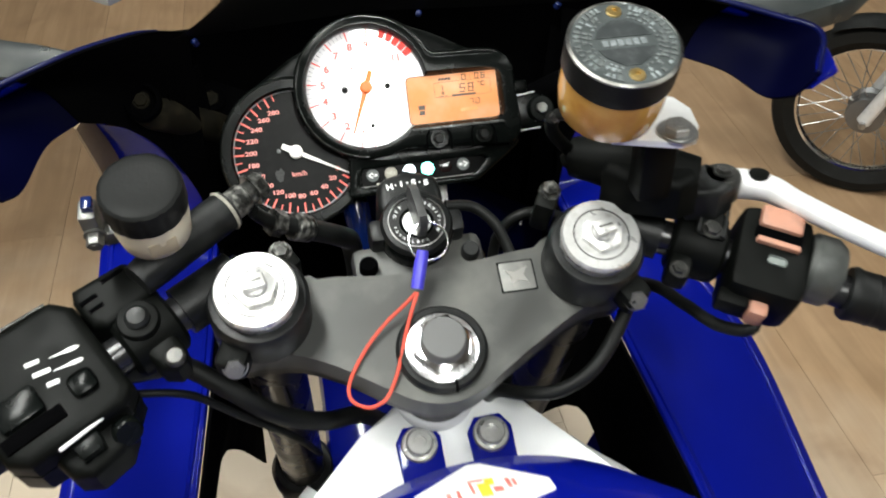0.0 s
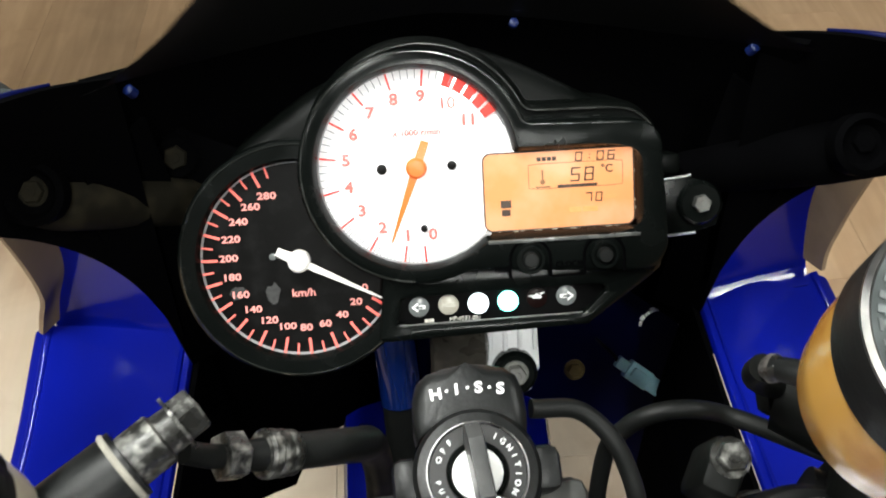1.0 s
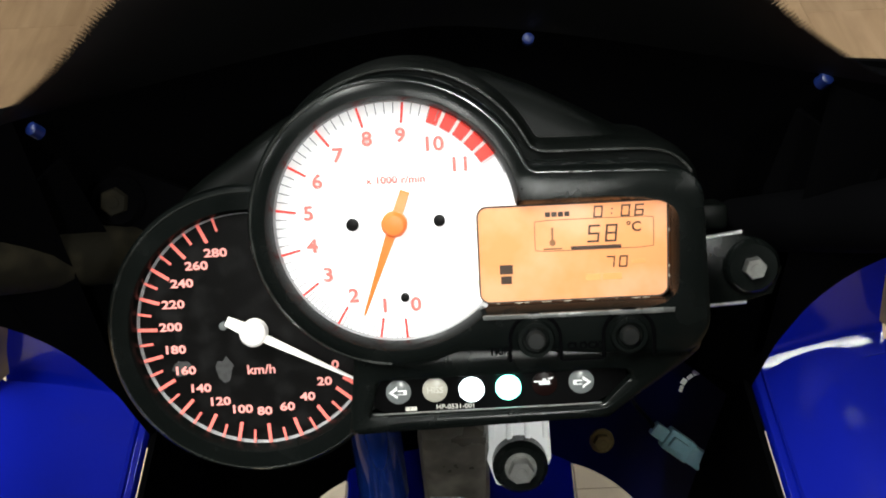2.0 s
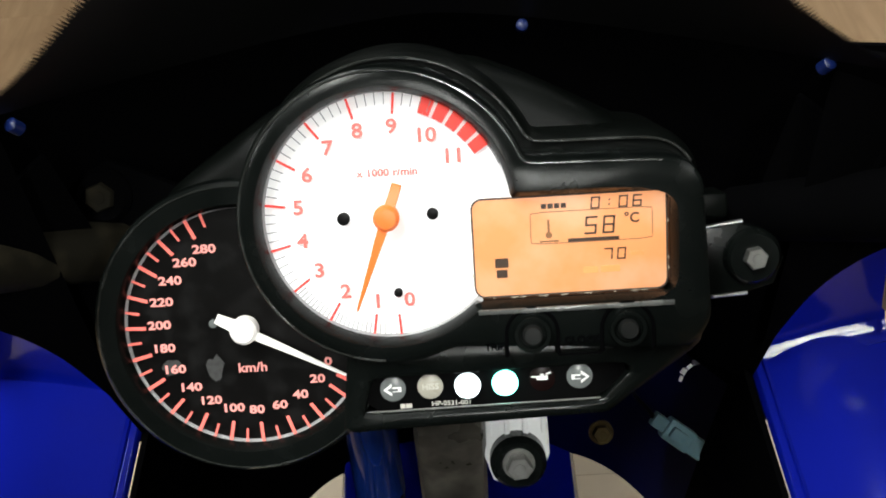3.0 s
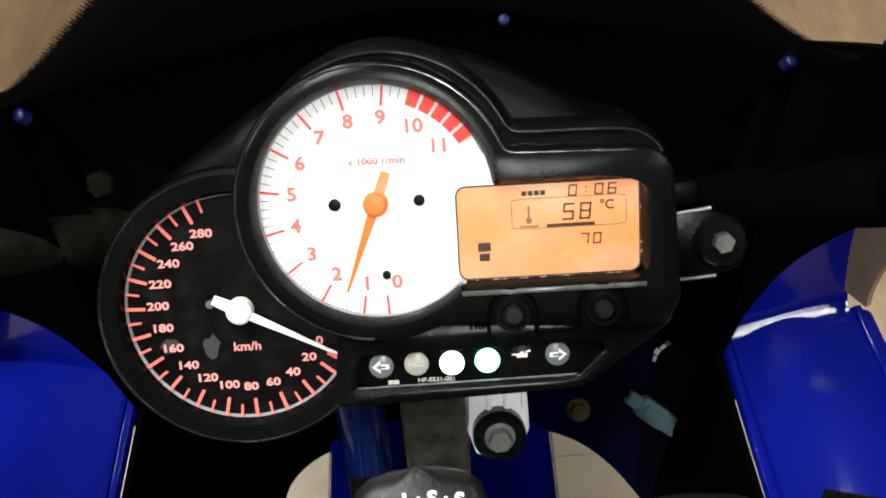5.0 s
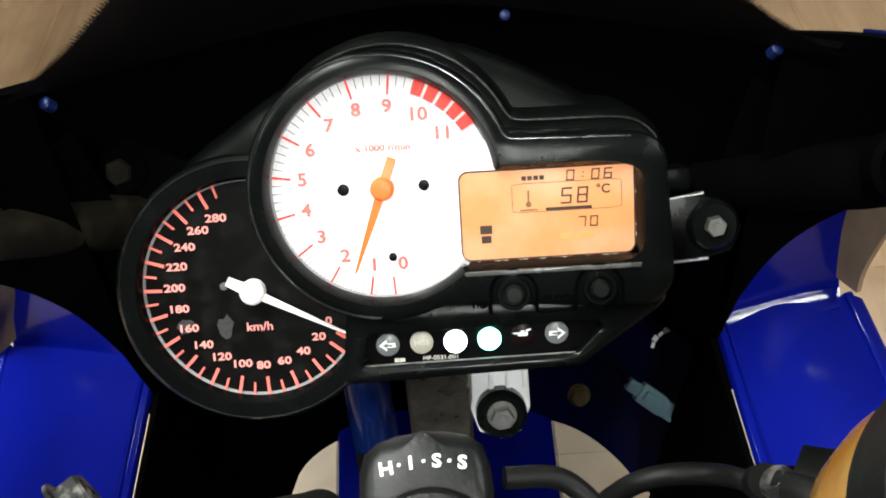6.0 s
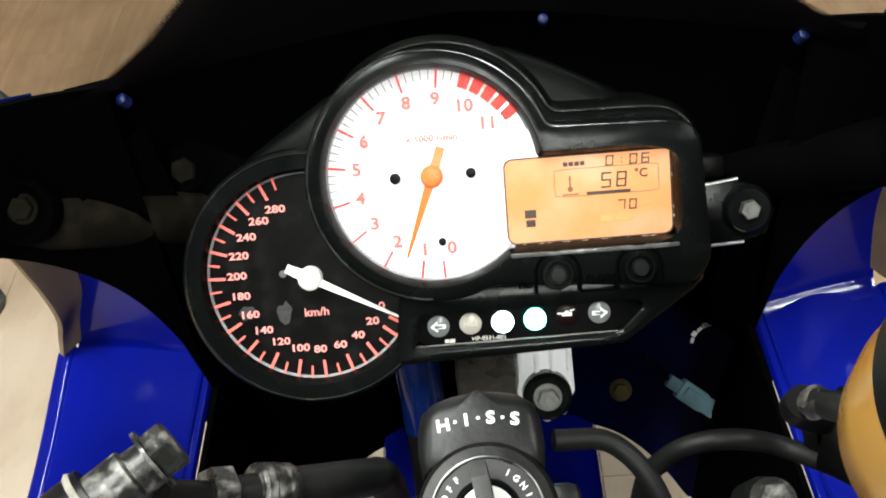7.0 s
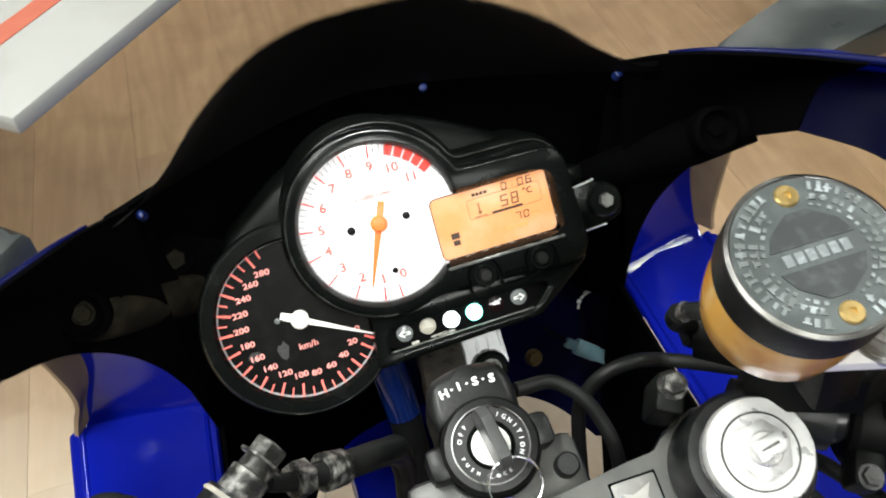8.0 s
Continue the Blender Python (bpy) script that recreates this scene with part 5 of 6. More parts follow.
    for z, k in prof:
        rings.append([(r * k * (1 - 0.022 * (max(0, math.cos(12 * t)) ** 3)) * math.cos(t), r * k * (1 - 0.022 * (max(0, math.cos(12 * t)) ** 3)) * math.sin(t), z) for t in [2 * math.pi * i / 144 for i in range(144)]])
    cap = part("screw_cap", loops(rings, True, False, m), CAPBLK, rs, "scuffed black screw cap")
    part("cap_top", lathe([(r * 0.9, -0.0002), (r * 0.86, 0.0002), (r * 0.6, -0.0003), (0.0001, -0.0004)], m, 64, False, True), CAPBLK, cap)
    part("level_window", box(-0.008, 0.008, -0.0005, 0.0006, -0.006, 0.006, 0.0004, m @ Matrix.Rotation(radians(18), 4, "Z") @ Matrix.Translation((0, -r * 0.915, -cap_h - body_h * 0.5))), mat("clouded level window", (0.42, 0.35, 0.24), 0.3), rs)
    return rs, m


left_controls()
crs, cm_ = reservoir((-0.158, 0.0125, 1.0185), 0.0232, 0.0185, 0.028, 20, 0, True, False)
part("bracket", join(box(-0.036, -0.026, -0.008, 0.006, -0.04, -0.014, 0.002, cm_), box(-0.032, -0.020, -0.006, 0.004, -0.046, -0.034, 0.002, cm_)), BOLTGREY, crs, "zinc reservoir bracket with screw")
bolt(cm_ @ Matrix.Translation((-0.03, -0.008, -0.03)) @ Matrix.Rotation(radians(90), 4, "X"), crs, 0.005, 0.008, BOLTGREY, name="bracket_screw")
part("bracket_tip", box(-0.033, -0.027, -0.004, 0.004, -0.016, -0.009, 0.001, cm_), BLUEPLUG, crs)
part("hose_stub", tube([cm_ @ Vector((0.0, 0.0, -0.044)), cm_ @ Vector((0.0, 0.01, -0.06)), (-0.142, 0.036, 0.962)], 0.006, 14, 6), RUBBER, crs)

brs, bm_ = reservoir((0.1, -0.0075, 1.0855), 0.0305, 0.018, 0.034, 19, 0, False, True)


def right_controls():
    f = bar_frame(1, 0)
    # x runs out to the right and y forwards
    ms = part("brake_master", lathe([(0.0165, 0.052), (0.0195, 0.0545), (0.0205, 0.060), (0.0205, 0.078), (0.0195, 0.0835), (0.0165, 0.086)], f @ Matrix.Rotation(radians(90), 4, "Y"), 40), SWITCHBLK, bike, "black brake master cylinder with silver reservoir bracket")
    part("cylinder", tube([(0.100, 0.060, 0.972), (0.118, 0.049, 0.974), (0.142, 0.034, 0.974), (0.168, 0.022, 0.970)], [0.0125, 0.0165, 0.0170, 0.0150], 28, 6), SWITCHBLK, ms)
    part("body", prism([(0.110, 0.030), (0.122, 0.014), (0.150, 0.002), (0.163, 0.006), (0.168, 0.020), (0.150, 0.036), (0.118, 0.050)], 0.957, 0.984, 0.007, None, 3), SWITCHBLK, ms)
    part("lever_mount", prism([(0.160, 0.010), (0.178, 0.006), (0.192, 0.014), (0.194, 0.030), (0.182, 0.040), (0.164, 0.034)], 0.949, 0.971, 0.005, None, 3), CASTBLK, ms)
    part("reservoir_post", box(0.121, 0.143, -0.002, 0.018, 0.975, 1.0256, 0.004), SWITCHBLK, ms)
    bolt(along((0.1, 0.058, 0.972), (0.09, 0.065, 0.964)), ms, 0.0062, 0.006, SWITCHBLK, name="banjo_bolt")
    part("clamp_boss", box(0.062, 0.083, -0.004, 0.017, 0.012, 0.0225, 0.004, f), SWITCHBLK, ms)
    for x in (0.0645, 0.0800):
        part("clamp_rib", box(x - 0.0012, x + 0.0012, -0.002, 0.018, 0.0215, 0.0238, 0.0005, f), CASTBLK, ms)
    bolt(f @ Matrix.Translation((0.0728, 0.0018, 0.0222)), ms, 0.0050, 0.0045, DARKSTEEL, name="clamp_bolt")
    part("clamp_lug", box(0.053, 0.068, -0.032, -0.014, -0.006, 0.014, 0.004, f), SWITCHBLK, ms)
    bolt(f @ Matrix.Translation((0.0602, -0.027, 0.0135)), ms, 0.0046, 0.004, DARKSTEEL, name="lug_bolt")
    pl = part("reservoir_bracket", prism([(0.098, -0.010), (0.134, -0.022), (0.1435, -0.018), (0.1495, -0.006), (0.152, 0.012), (0.147, 0.026), (0.138, 0.031), (0.105, 0.02)], 1.0255, 1.0295, 0.001), LEVER, ms, "scuffed bare metal reservoir bracket")
    bolt(Matrix.Translation((0.1347, -0.0115, 1.0297)) @ Matrix.Rotation(radians(6), 4, "X"), pl, 0.0075, 0.006, STEEL, washer=0.0115, name="bracket_bolt")
    lv = part("brake_lever", tube([(0.190, 0.028, 0.960), (0.205, 0.028, 0.958), (0.2205, 0.020, 0.957), (0.233, 0.003, 0.955), (0.2630, -0.0370, 0.952), (0.302, -0.078, 0.948), (0.335, -0.110, 0.945), (0.345, -0.117, 0.945)], [0.0095, 0.0098, 0.0088, 0.0076, 0.0070, 0.0065, 0.0065, 0.0085], 18, 8), LEVER, bike, "silver brake lever ahead of the grip")
    part("lever_knuckle", lathe([(0.0105, -0.009), (0.0118, -0.007), (0.0118, 0.007), (0.0105, 0.009)], Matrix.Translation((0.188, 0.025, 0.962)), 36), DARKSTEEL, lv, "grey lever knuckle")
    part("lever_eye", lathe([(0.0062, 0.0), (0.0066, 0.0014), (0.0056, 0.0018)], Matrix.Translation((0.2125, 0.0245, 0.9660)), 24), SWITCHBLK, lv)
    bolt(Matrix.Translation((0.188, 0.025, 0.971)), lv, 0.005, 0.004, DARKSTEEL, name="pivot_bolt")
    f = f @ Matrix.Translation((-0.005, 0.010, 0))
    sw = part("switch_housing", box(0.094, 0.142, -0.040, 0.022, -0.026, 0.022, 0.009, f), SWITCHBLK, bike, "black right switch housing with faded orange switch")
    part("throttle_collar", lathe([(0.020, 0.142), (0.0225, 0.145), (0.0225, 0.158), (0.0185, 0.164)], f @ Matrix.Rotation(radians(90), 4, "Y"), 40), mat("grey throttle collar", (0.05, 0.053, 0.05), 0.45, wear=0.5, wscale=60), sw)
    part("kill_switch", box(0.105, 0.132, 0.004, 0.020, 0.0205, 0.027, 0.003, f), PEACH, sw, "faded orange kill switch")
    part("switch_gap", box(0.104, 0.133, -0.0035, 0.004, 0.0205, 0.0245, 0.001, f), MATT, sw)
    part("kill_switch_foot", box(0.105, 0.132, -0.0075, -0.0035, 0.0205, 0.0262, 0.001, f), PEACH, sw)
    for x, y in ((0.120, -0.0165),):
        part("white_symbol", box(x - 0.006, x + 0.006, y - 0.003, y + 0.003, 0.0215, 0.0226, 0.002, f), mat("grey worn symbol", (0.16, 0.18, 0.17), 0.5), sw)
    part("starter_button", box(0.112, 0.124, -0.049, -0.038, -0.008, 0.010, 0.003, f), PEACH, sw)
    part("starter_guard", box(0.092, 0.112, -0.047, -0.036, -0.006, 0.010, 0.003, f), SWITCHBLK, sw)
    part("throttle_cable", tube([f @ Vector((0.115, -0.02, -0.02)), (0.196, -0.036, 0.893), (0.1813, -0.0202, 0.883), (0.1684, 0.0056, 0.881), (0.1543, 0.0319, 0.878), (0.13, 0.07, 0.85), (0.08, 0.11, 0.78), (0.05, 0.13, 0.7)], 0.0042, 12, 8), RUBBER, sw)
    return sw


right_controls()
nip = Vector((0.0800, 0.0370, 1.0185))
elbow = part("hose_nipple", tube([(0.094, 0.024, 1.026), (0.086, 0.031, 1.0225), nip], [0.0042, 0.004, 0.0034], 16, 4), CASTBLK, brs, "worn grey outlet fitting of the reservoir")
part("nipple_nut", lathe([(0.0034, -0.003), (0.0042, -0.002), (0.0042, 0.001), (0.0034, 0.0022), (0.0002, 0.0024)], along(nip, nip + Vector((-0.006, 0.003, 0.005))), 20), WORN, elbow)
part("hose_stub", tube([(0.0785, 0.039, 1.016), (0.080, 0.044, 1.006), (0.086, 0.050, 0.994), (0.098, 0.058, 0.978)], 0.0042, 14, 8), SWITCHBLK, brs)


# ---- frame, tank, hoses under the yoke ----
def chassis():
    hp = [(-0.15, -0.12), (-0.094, -0.0577), (-0.0543, -0.0204), (-0.03, -0.004), (0.0, 0.004), (0.035, 0.003), (0.0504, -0.002), (0.071, -0.0298), (0.1052, -0.0684), (0.16, -0.13)]
    fr = part("frame_head", prism(hp, -0.16, -0.085, 0.006, Y, 3), FRAMEALU, bike, "silver painted aluminium frame head")
    part("head_ring", lathe([(0.027, -0.09), (0.0285, -0.082), (0.0285, -0.07), (0.026, -0.066), (0.02, -0.066)], ym(0, 0), 48), FRAMEALU, fr)
    part("head_seal", lathe([(0.0265, -0.067), (0.0265, -0.05), (0.024, -0.036)], ym(0, 0), 48), RUBBER, fr)
    for s in (-1, 1):
        part("frame_spar", tube([yp(s * 0.075, -0.06, -0.125), yp(s * 0.14, -0.13, -0.14), yp(s * 0.17, -0.26, -0.16), yp(s * 0.16, -0.42, -0.2)], [0.03, 0.034, 0.036, 0.036], 20, 6), FRAMEALU, fr)
    for x, u in ((-0.0174, -0.0353), (0.0321, -0.0367)):
        bt = part("tank_bolt", join(lathe([(0.0125, -0.085), (0.0125, -0.0805), (0.0115, -0.0795), (0.0098, -0.0795)], ym(x, u), 36), lathe([(0.0092, -0.0795), (0.0092, -0.074), (0.008, -0.073), (0.0045, -0.073), (0.0045, -0.076), (0.0001, -0.076)], ym(x, u), 36)), STEEL, fr, "zinc socket bolt with washer")
        part("bolt_mount", prism([(-0.0145, -0.03), (0.0145, -0.03), (0.0155, 0.004), (0.009, 0.0135), (-0.009, 0.0135), (-0.0155, 0.004)], -0.0855, -0.0815, 0.001, ym(x, u)), BLUE, fr, "blue painted tank tab")
    # tank
    def row(y, w, z, crown):
        return [(x * w + 0.018, y - 0.012 * (x * x) * 4, z + crown * (1 - x * x * x * x) - 0.02 * x * x) for x in [i / 10 for i in range(-10, 11)]]
    rows = [row(-0.066, 0.09, 0.77, 0.03), row(-0.058, 0.12, 0.80, 0.03), row(-0.063, 0.14, 0.818, 0.022), row(-0.085, 0.155, 0.835, 0.02), row(-0.14, 0.165, 0.86, 0.03), row(-0.25, 0.175, 0.88, 0.04), row(-0.4, 0.17, 0.87, 0.04), row(-0.52, 0.14, 0.82, 0.03), row(-0.56, 0.12, 0.76, 0.02)]
    tk = part("fuel_tank", sheet(rows, 0.003), BLUE, bike, "glossy blue fuel tank with a white sticker")
    sm = Matrix.Translation((0.009, -0.1, 0.8643)) @ Matrix.Rotation(radians(-32.7), 4, "X")
    stx = [(-0.041, -0.004), (-0.033, -0.0465), (0.0057, -0.0436), (0.0365, -0.021), (0.0366, -0.006), (0.004, 0.034), (-0.004, 0.035)]
    sk = part("sticker", prism(stx, -0.003, 0.0008, 0.0003, sm), WHITE, tk, "white sticker with red and yellow shapes")
    faded = mat("faded red print", (0.6, 0.16, 0.13), 0.5, wear=0.7, wscale=150, wcol=(0.75, 0.5, 0.45))
    for x0, x1, y0, y1, mt in ((-0.0235, -0.021, -0.026, -0.008, faded), (-0.0175, -0.0155, -0.026, -0.006, faded), (-0.009, -0.0072, -0.014, 0.004, faded), (-0.009, 0.0, 0.004, 0.0065, faded), (-0.0045, 0.002, -0.02, 0.0, YELLOW), (0.0005, 0.0055, -0.004, 0.006, YELLOW), (0.0035, 0.009, -0.016, -0.008, faded), (0.012, 0.0145, -0.012, 0.002, faded), (0.0155, 0.0175, -0.01, 0.0, faded)):
        part("sticker_shape", box(x0, x1, y0, y1, 0.0006, 0.0011, 0, sm), mt, sk)
    part("seat", box(-0.12, 0.12, -0.95, -0.54, 0.74, 0.80, 0.03), RUBBER, bike, "black seat")
    part("tail_cowl", box(-0.11, 0.11, -1.2, -0.9, 0.74, 0.86, 0.05), BLUE, bike)
    rw = Matrix.Translation((0, -1.03, 0.315)) @ Matrix.Rotation(radians(90), 4, "Y")
    rear = part("rear_wheel", lathe([(0.20, -0.06), (0.22, -0.075), (0.205, -0.04), (0.2, 0.0), (0.205, 0.04), (0.22, 0.075), (0.20, 0.06)], rw, 48, False, False), CASTBLK, bike, "rear wheel")
    part("rear_tyre", lathe([(0.215, -0.07), (0.255, -0.092), (0.29, -0.075), (0.31, -0.035), (0.315, 0.0), (0.31, 0.035), (0.29, 0.075), (0.255, 0.092), (0.215, 0.07)], rw, 48, False, False), TYRE, rear)
    for k in range(3):
        part("rear_spoke", box(-0.014, 0.014, 0.0, 0.205, -0.02, 0.02, 0.006, rw @ Matrix.Rotation(radians(120 * k), 4, "Z")), CASTBLK, rear)
    for s in (-1, 1):
        part("swingarm", tube([(s * 0.11, -0.48, 0.40), (s * 0.125, -0.75, 0.36), (s * 0.125, -1.03, 0.315)], [0.035, 0.032, 0.024], 14, 4), FRAMEALU, bike, "silver swingarm")
    part("engine", box(-0.16, 0.16, -0.50, -0.08, 0.22, 0.60, 0.05), CASTBLK, bike, "dark engine block")
    # cables and hoses
    for i, pts in enumerate(([(-0.205, -0.012, 0.905), (-0.1827, 0.0, 0.893), (-0.1593, 0.008, 0.885), (-0.1338, 0.0, 0.868), (-0.1082, -0.005, 0.845), (-0.0774, 0.004, 0.82), (-0.05, 0.04, 0.78), (-0.02, 0.09, 0.7)],
                             [(-0.2, -0.01, 0.89), (-0.1901, -0.0044, 0.88), (-0.1573, -0.001, 0.868), (-0.1281, 0.0, 0.84), (-0.0995, 0.0123, 0.8), (-0.085, 0.06, 0.72)],
                             [(0.036, 0.02, 0.80), (0.0407, -0.0005, 0.83), (0.0562, -0.0154, 0.84), (0.0774, -0.0217, 0.845), (0.1017, -0.0186, 0.86), (0.1254, 0.0012, 0.885), (0.135, 0.02, 0.9)],
                             [(0.024, 0.10, 0.915), (0.046, 0.10, 0.91), (0.062, 0.085, 0.895), (0.068, 0.065, 0.86), (0.06, 0.05, 0.76)],
                             [(0.150, 0.075, 0.90), (0.120, 0.110, 0.8817), (0.098, 0.110, 0.8917), (0.0806, 0.110, 0.8905), (0.0688, 0.110, 0.880), (0.0624, 0.110, 0.861), (0.058, 0.096, 0.82), (0.056, 0.08, 0.76)])):
        part("control_cable", tube(pts, (0.0065, 0.0026, 0.0048, 0.004, 0.0042)[i], 14, 8), RUBBER, bike, "black rubber cable")
    sl = part("fork_sensor_lead", tube([(-0.034, 0.205, 0.872), (-0.0315, 0.185, 0.848), (-0.030, 0.172, 0.822), (-0.03, 0.16, 0.78), (-0.032, 0.14, 0.7)], [0.0098, 0.0102, 0.0102, 0.0098, 0.009], 20, 6), RUBBER, bike, "black wiring sleeve with a blue band")
    part("blue_band", tube([(-0.0325, 0.193, 0.858), (-0.0312, 0.1825, 0.844), (-0.0301, 0.1733, 0.825)], 0.0110, 24, 4), BLUEPLUG, sl, "blue plastic band")
    part("lamp_bracket_post", box(-0.0135, 0.0165, 0.175, 0.20, 0.70, 0.862, 0.006), POST, bike, "dull grey-brown headlamp post")
    # front wheel
    wc = yp(0, 0.075, -0.692)
    wc.x = 0
    wh = part("front_wheel", place(lathe([(0.20, -0.04), (0.215, -0.05), (0.22, -0.03), (0.195, -0.02), (0.195, 0.02), (0.22, 0.03), (0.215, 0.05), (0.20, 0.04)], None, 64, False, False), Matrix.Translation(wc) @ Matrix.Rotation(radians(90), 4, "Y")), CASTBLK, bike, "front wheel")
    part("tyre", place(lathe([(0.215, -0.045), (0.25, -0.06), (0.28, -0.052), (0.296, -0.025), (0.30, 0), (0.296, 0.025), (0.28, 0.052), (0.25, 0.06), (0.215, 0.045)], None, 64, False, False), Matrix.Translation(wc) @ Matrix.Rotation(radians(90), 4, "Y")), TYRE, wh)
    guard = []
    for x in (-0.082, -0.0815, -0.078, -0.066, -0.04, 0.0, 0.04, 0.066, 0.078, 0.0815, 0.082):
        drop = 0.05 if abs(x) > 0.0816 else 0.022 if abs(x) > 0.08 else 0.010 if abs(x) > 0.07 else 0.004 if abs(x) > 0.05 else 0.0
        guard.append([(x, wc.y + (0.328 - drop) * math.cos(a), wc.z + (0.328 - drop) * math.sin(a)) for a in [radians(12 + 140 * i / 24) for i in range(25)]])
    part("front_mudguard", sheet(guard, 0.003), BLUE, bike, "glossy blue front mudguard")
    for k in range(3):
        part("spoke", box(-0.012, 0.012, 0.02, 0.2, -0.018, 0.018, 0.006, Matrix.Translation(wc) @ Matrix.Rotation(radians(90), 4, "Y") @ Matrix.Rotation(radians(120 * k + 20), 4, "Z")), CASTBLK, wh)


chassis()


# ---- fairing ----
def fairing(side):
    def sd(bm):
        return place(bm, Matrix.Translation((0, -0.004, -0.003))) if side > 0 else place(flipx(bm), Matrix.Translation((0, -0.0095, -0.0045)))

    def mirrored(bm):
        return bm if side > 0 else flipx(bm)

    inner = [(0.149, 0.247, 0.818), (0.156, 0.15, 0.80), (0.164, 0.075, 0.785), (0.182, -0.06, 0.75), (0.2, -0.25, 0.70), (0.22, -0.42, 0.65)]
    outer = [(0.230, 0.264, 0.808), (0.248, 0.17, 0.782), (0.2755, 0.088, 0.755), (0.2945, -0.028, 0.695), (0.297, -0.25, 0.64), (0.30, -0.42, 0.60)]

    if side < 0:
        outer = [(0.247, 0.2785, 0.7965), (0.252, 0.195, 0.772), (0.2695, 0.0865, 0.7405), (0.284, -0.052, 0.700), (0.296, -0.25, 0.65), (0.303, -0.42, 0.60)]

    def splay(curves, shares):
        """On the left the wall stands further out and lower at its free edge."""
        if side > 0:
            return curves
        out = []
        for c, g in zip(curves, shares):
            row = []
            for x, y, z in c:
                k = max(0.0, x - 0.151) / 0.068
                row.append((x + 0.019 * k * g - 0.004 * k * (1 - g), y + 0.0155 * k * g, z - 0.0205 * k * g))
            out.append(row)
        return out

    def sh(c, dx, dz):
        return [(x + dx, y, z + dz) for x, y, z in c]
    mid = [tuple((a[i] + b[i]) / 2 + (0.004 if i == 2 else 0) for i in range(3)) for a, b in zip(inner, outer)]
    near = [tuple(a[i] * 0.95 + b[i] * 0.05 for i in range(3)) for a, b in zip(inner, outer)]
    lo = part("side_fairing", sd(sheet(patch([sh(inner, -0.0015, -0.004), sh(inner, 0.0, -0.001), near, mid, outer, sh(outer, 0.012, -0.02), sh(outer, 0.03, -0.1), sh(outer, 0.03, -0.25), sh(outer, -0.03, -0.45)], 6, 5), 0.003)), BLUE, bike, "glossy blue side fairing panel")
    part("edge_bead", sd(tube([(x - 0.004, y, z + 0.0015) for x, y, z in outer], 0.0032, 12, 6)), BLUE, lo, "rounded bead along the fairing edge")
    deep = (0.34, 0.17, 0.165, 0.18, 0.2, 0.2) if side > 0 else (0.34, 0.15, 0.07, 0.055, 0.05, 0.05)
    drop_in = [(x + 0.004, y + (0.025 if k == 0 else 0.0), z - d) for k, ((x, y, z), d) in enumerate(zip(inner, deep))]
    half_in = [tuple(0.5 * (a[i] + b[i]) - (0.006 if i == 0 else 0) for i in range(3)) for a, b in zip(sh(inner, -0.0025, -0.003), drop_in)]
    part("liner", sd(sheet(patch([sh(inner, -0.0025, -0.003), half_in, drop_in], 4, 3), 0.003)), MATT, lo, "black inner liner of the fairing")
    # upright glossy wall ahead of the shelf
    w00 = [(0.151, 0.237, 0.812), (0.19, 0.248, 0.8105), (0.2185, 0.254, 0.8095)]
    w0 = [(0.151, 0.245, 0.8155), (0.19, 0.256, 0.814), (0.2195, 0.262, 0.8125)]
    wm = [(0.151, 0.252, 0.824), (0.19, 0.263, 0.8225), (0.219, 0.269, 0.821)]
    w1 = [(0.151, 0.258, 0.86), (0.188, 0.27, 0.862), (0.2165, 0.2775, 0.858)]
    w2 = [(0.153, 0.256, 0.90), (0.19, 0.267, 0.90), (0.217, 0.273, 0.894)]
    w3 = [(0.158, 0.248, 0.955), (0.20, 0.256, 0.96), (0.228, 0.260, 0.945)]
    part("inner_wall", sd(sheet(patch(splay([w00, w0, wm, w1, w2, w3], (1, 1, 1, 0.4, 0.3, 0.3)), 10, 6), 0.003)), BLUE, lo, "glossy blue upright wall of the fairing")
    e0 = [(0.219, 0.2695, 0.822), (0.2235, 0.261, 0.8225), (0.2265, 0.254, 0.824)]
    e1 = [(0.218, 0.274, 0.838), (0.2225, 0.264, 0.8375), (0.2255, 0.2545, 0.837)]
    e2 = [(0.2165, 0.2775, 0.858), (0.222, 0.267, 0.856), (0.226, 0.2535, 0.854)]
    e3 = [(0.217, 0.2735, 0.894), (0.2235, 0.262, 0.891), (0.2285, 0.250, 0.8885)]
    e4 = [(0.228, 0.2605, 0.945), (0.2325, 0.254, 0.941), (0.237, 0.2465, 0.937)]
    part("wall_lip", sd(sheet(patch(splay([e0, e1, e2, e3, e4], (1, 0.8, 0.4, 0.3, 0.3)), 8, 6), 0.003)), TAUPE, lo, "scuffed grey-brown edge of the fairing wall")

    # the upper shell stands a little askew on the machine
    def askew(bm):
        bm = mirrored(bm)
        for v in bm.verts:
            v.co.y += 0.045 * v.co.x
            v.co.z -= 0.012 * v.co.x
        return bm
    # ear over the handlebar: matt black inside, blue rim and skin
    arch = [(0.146, 0.2217, 0.838), (0.158, 0.2157, 0.886), (0.172, 0.2, 0.928), (0.19, 0.1775, 0.962), (0.21, 0.1464, 0.985), (0.23, 0.115, 0.9876), (0.247, 0.085, 0.982), (0.255, 0.062, 0.994)]
    top = [(0.140, 0.2188, 1.0087), (0.155, 0.195, 1.0225), (0.17, 0.1755, 1.0305), (0.2, 0.150, 1.0345), (0.235, 0.1335, 1.029), (0.264, 0.119, 1.023), (0.284, 0.093, 1.021), (0.268, 0.06, 1.010)]
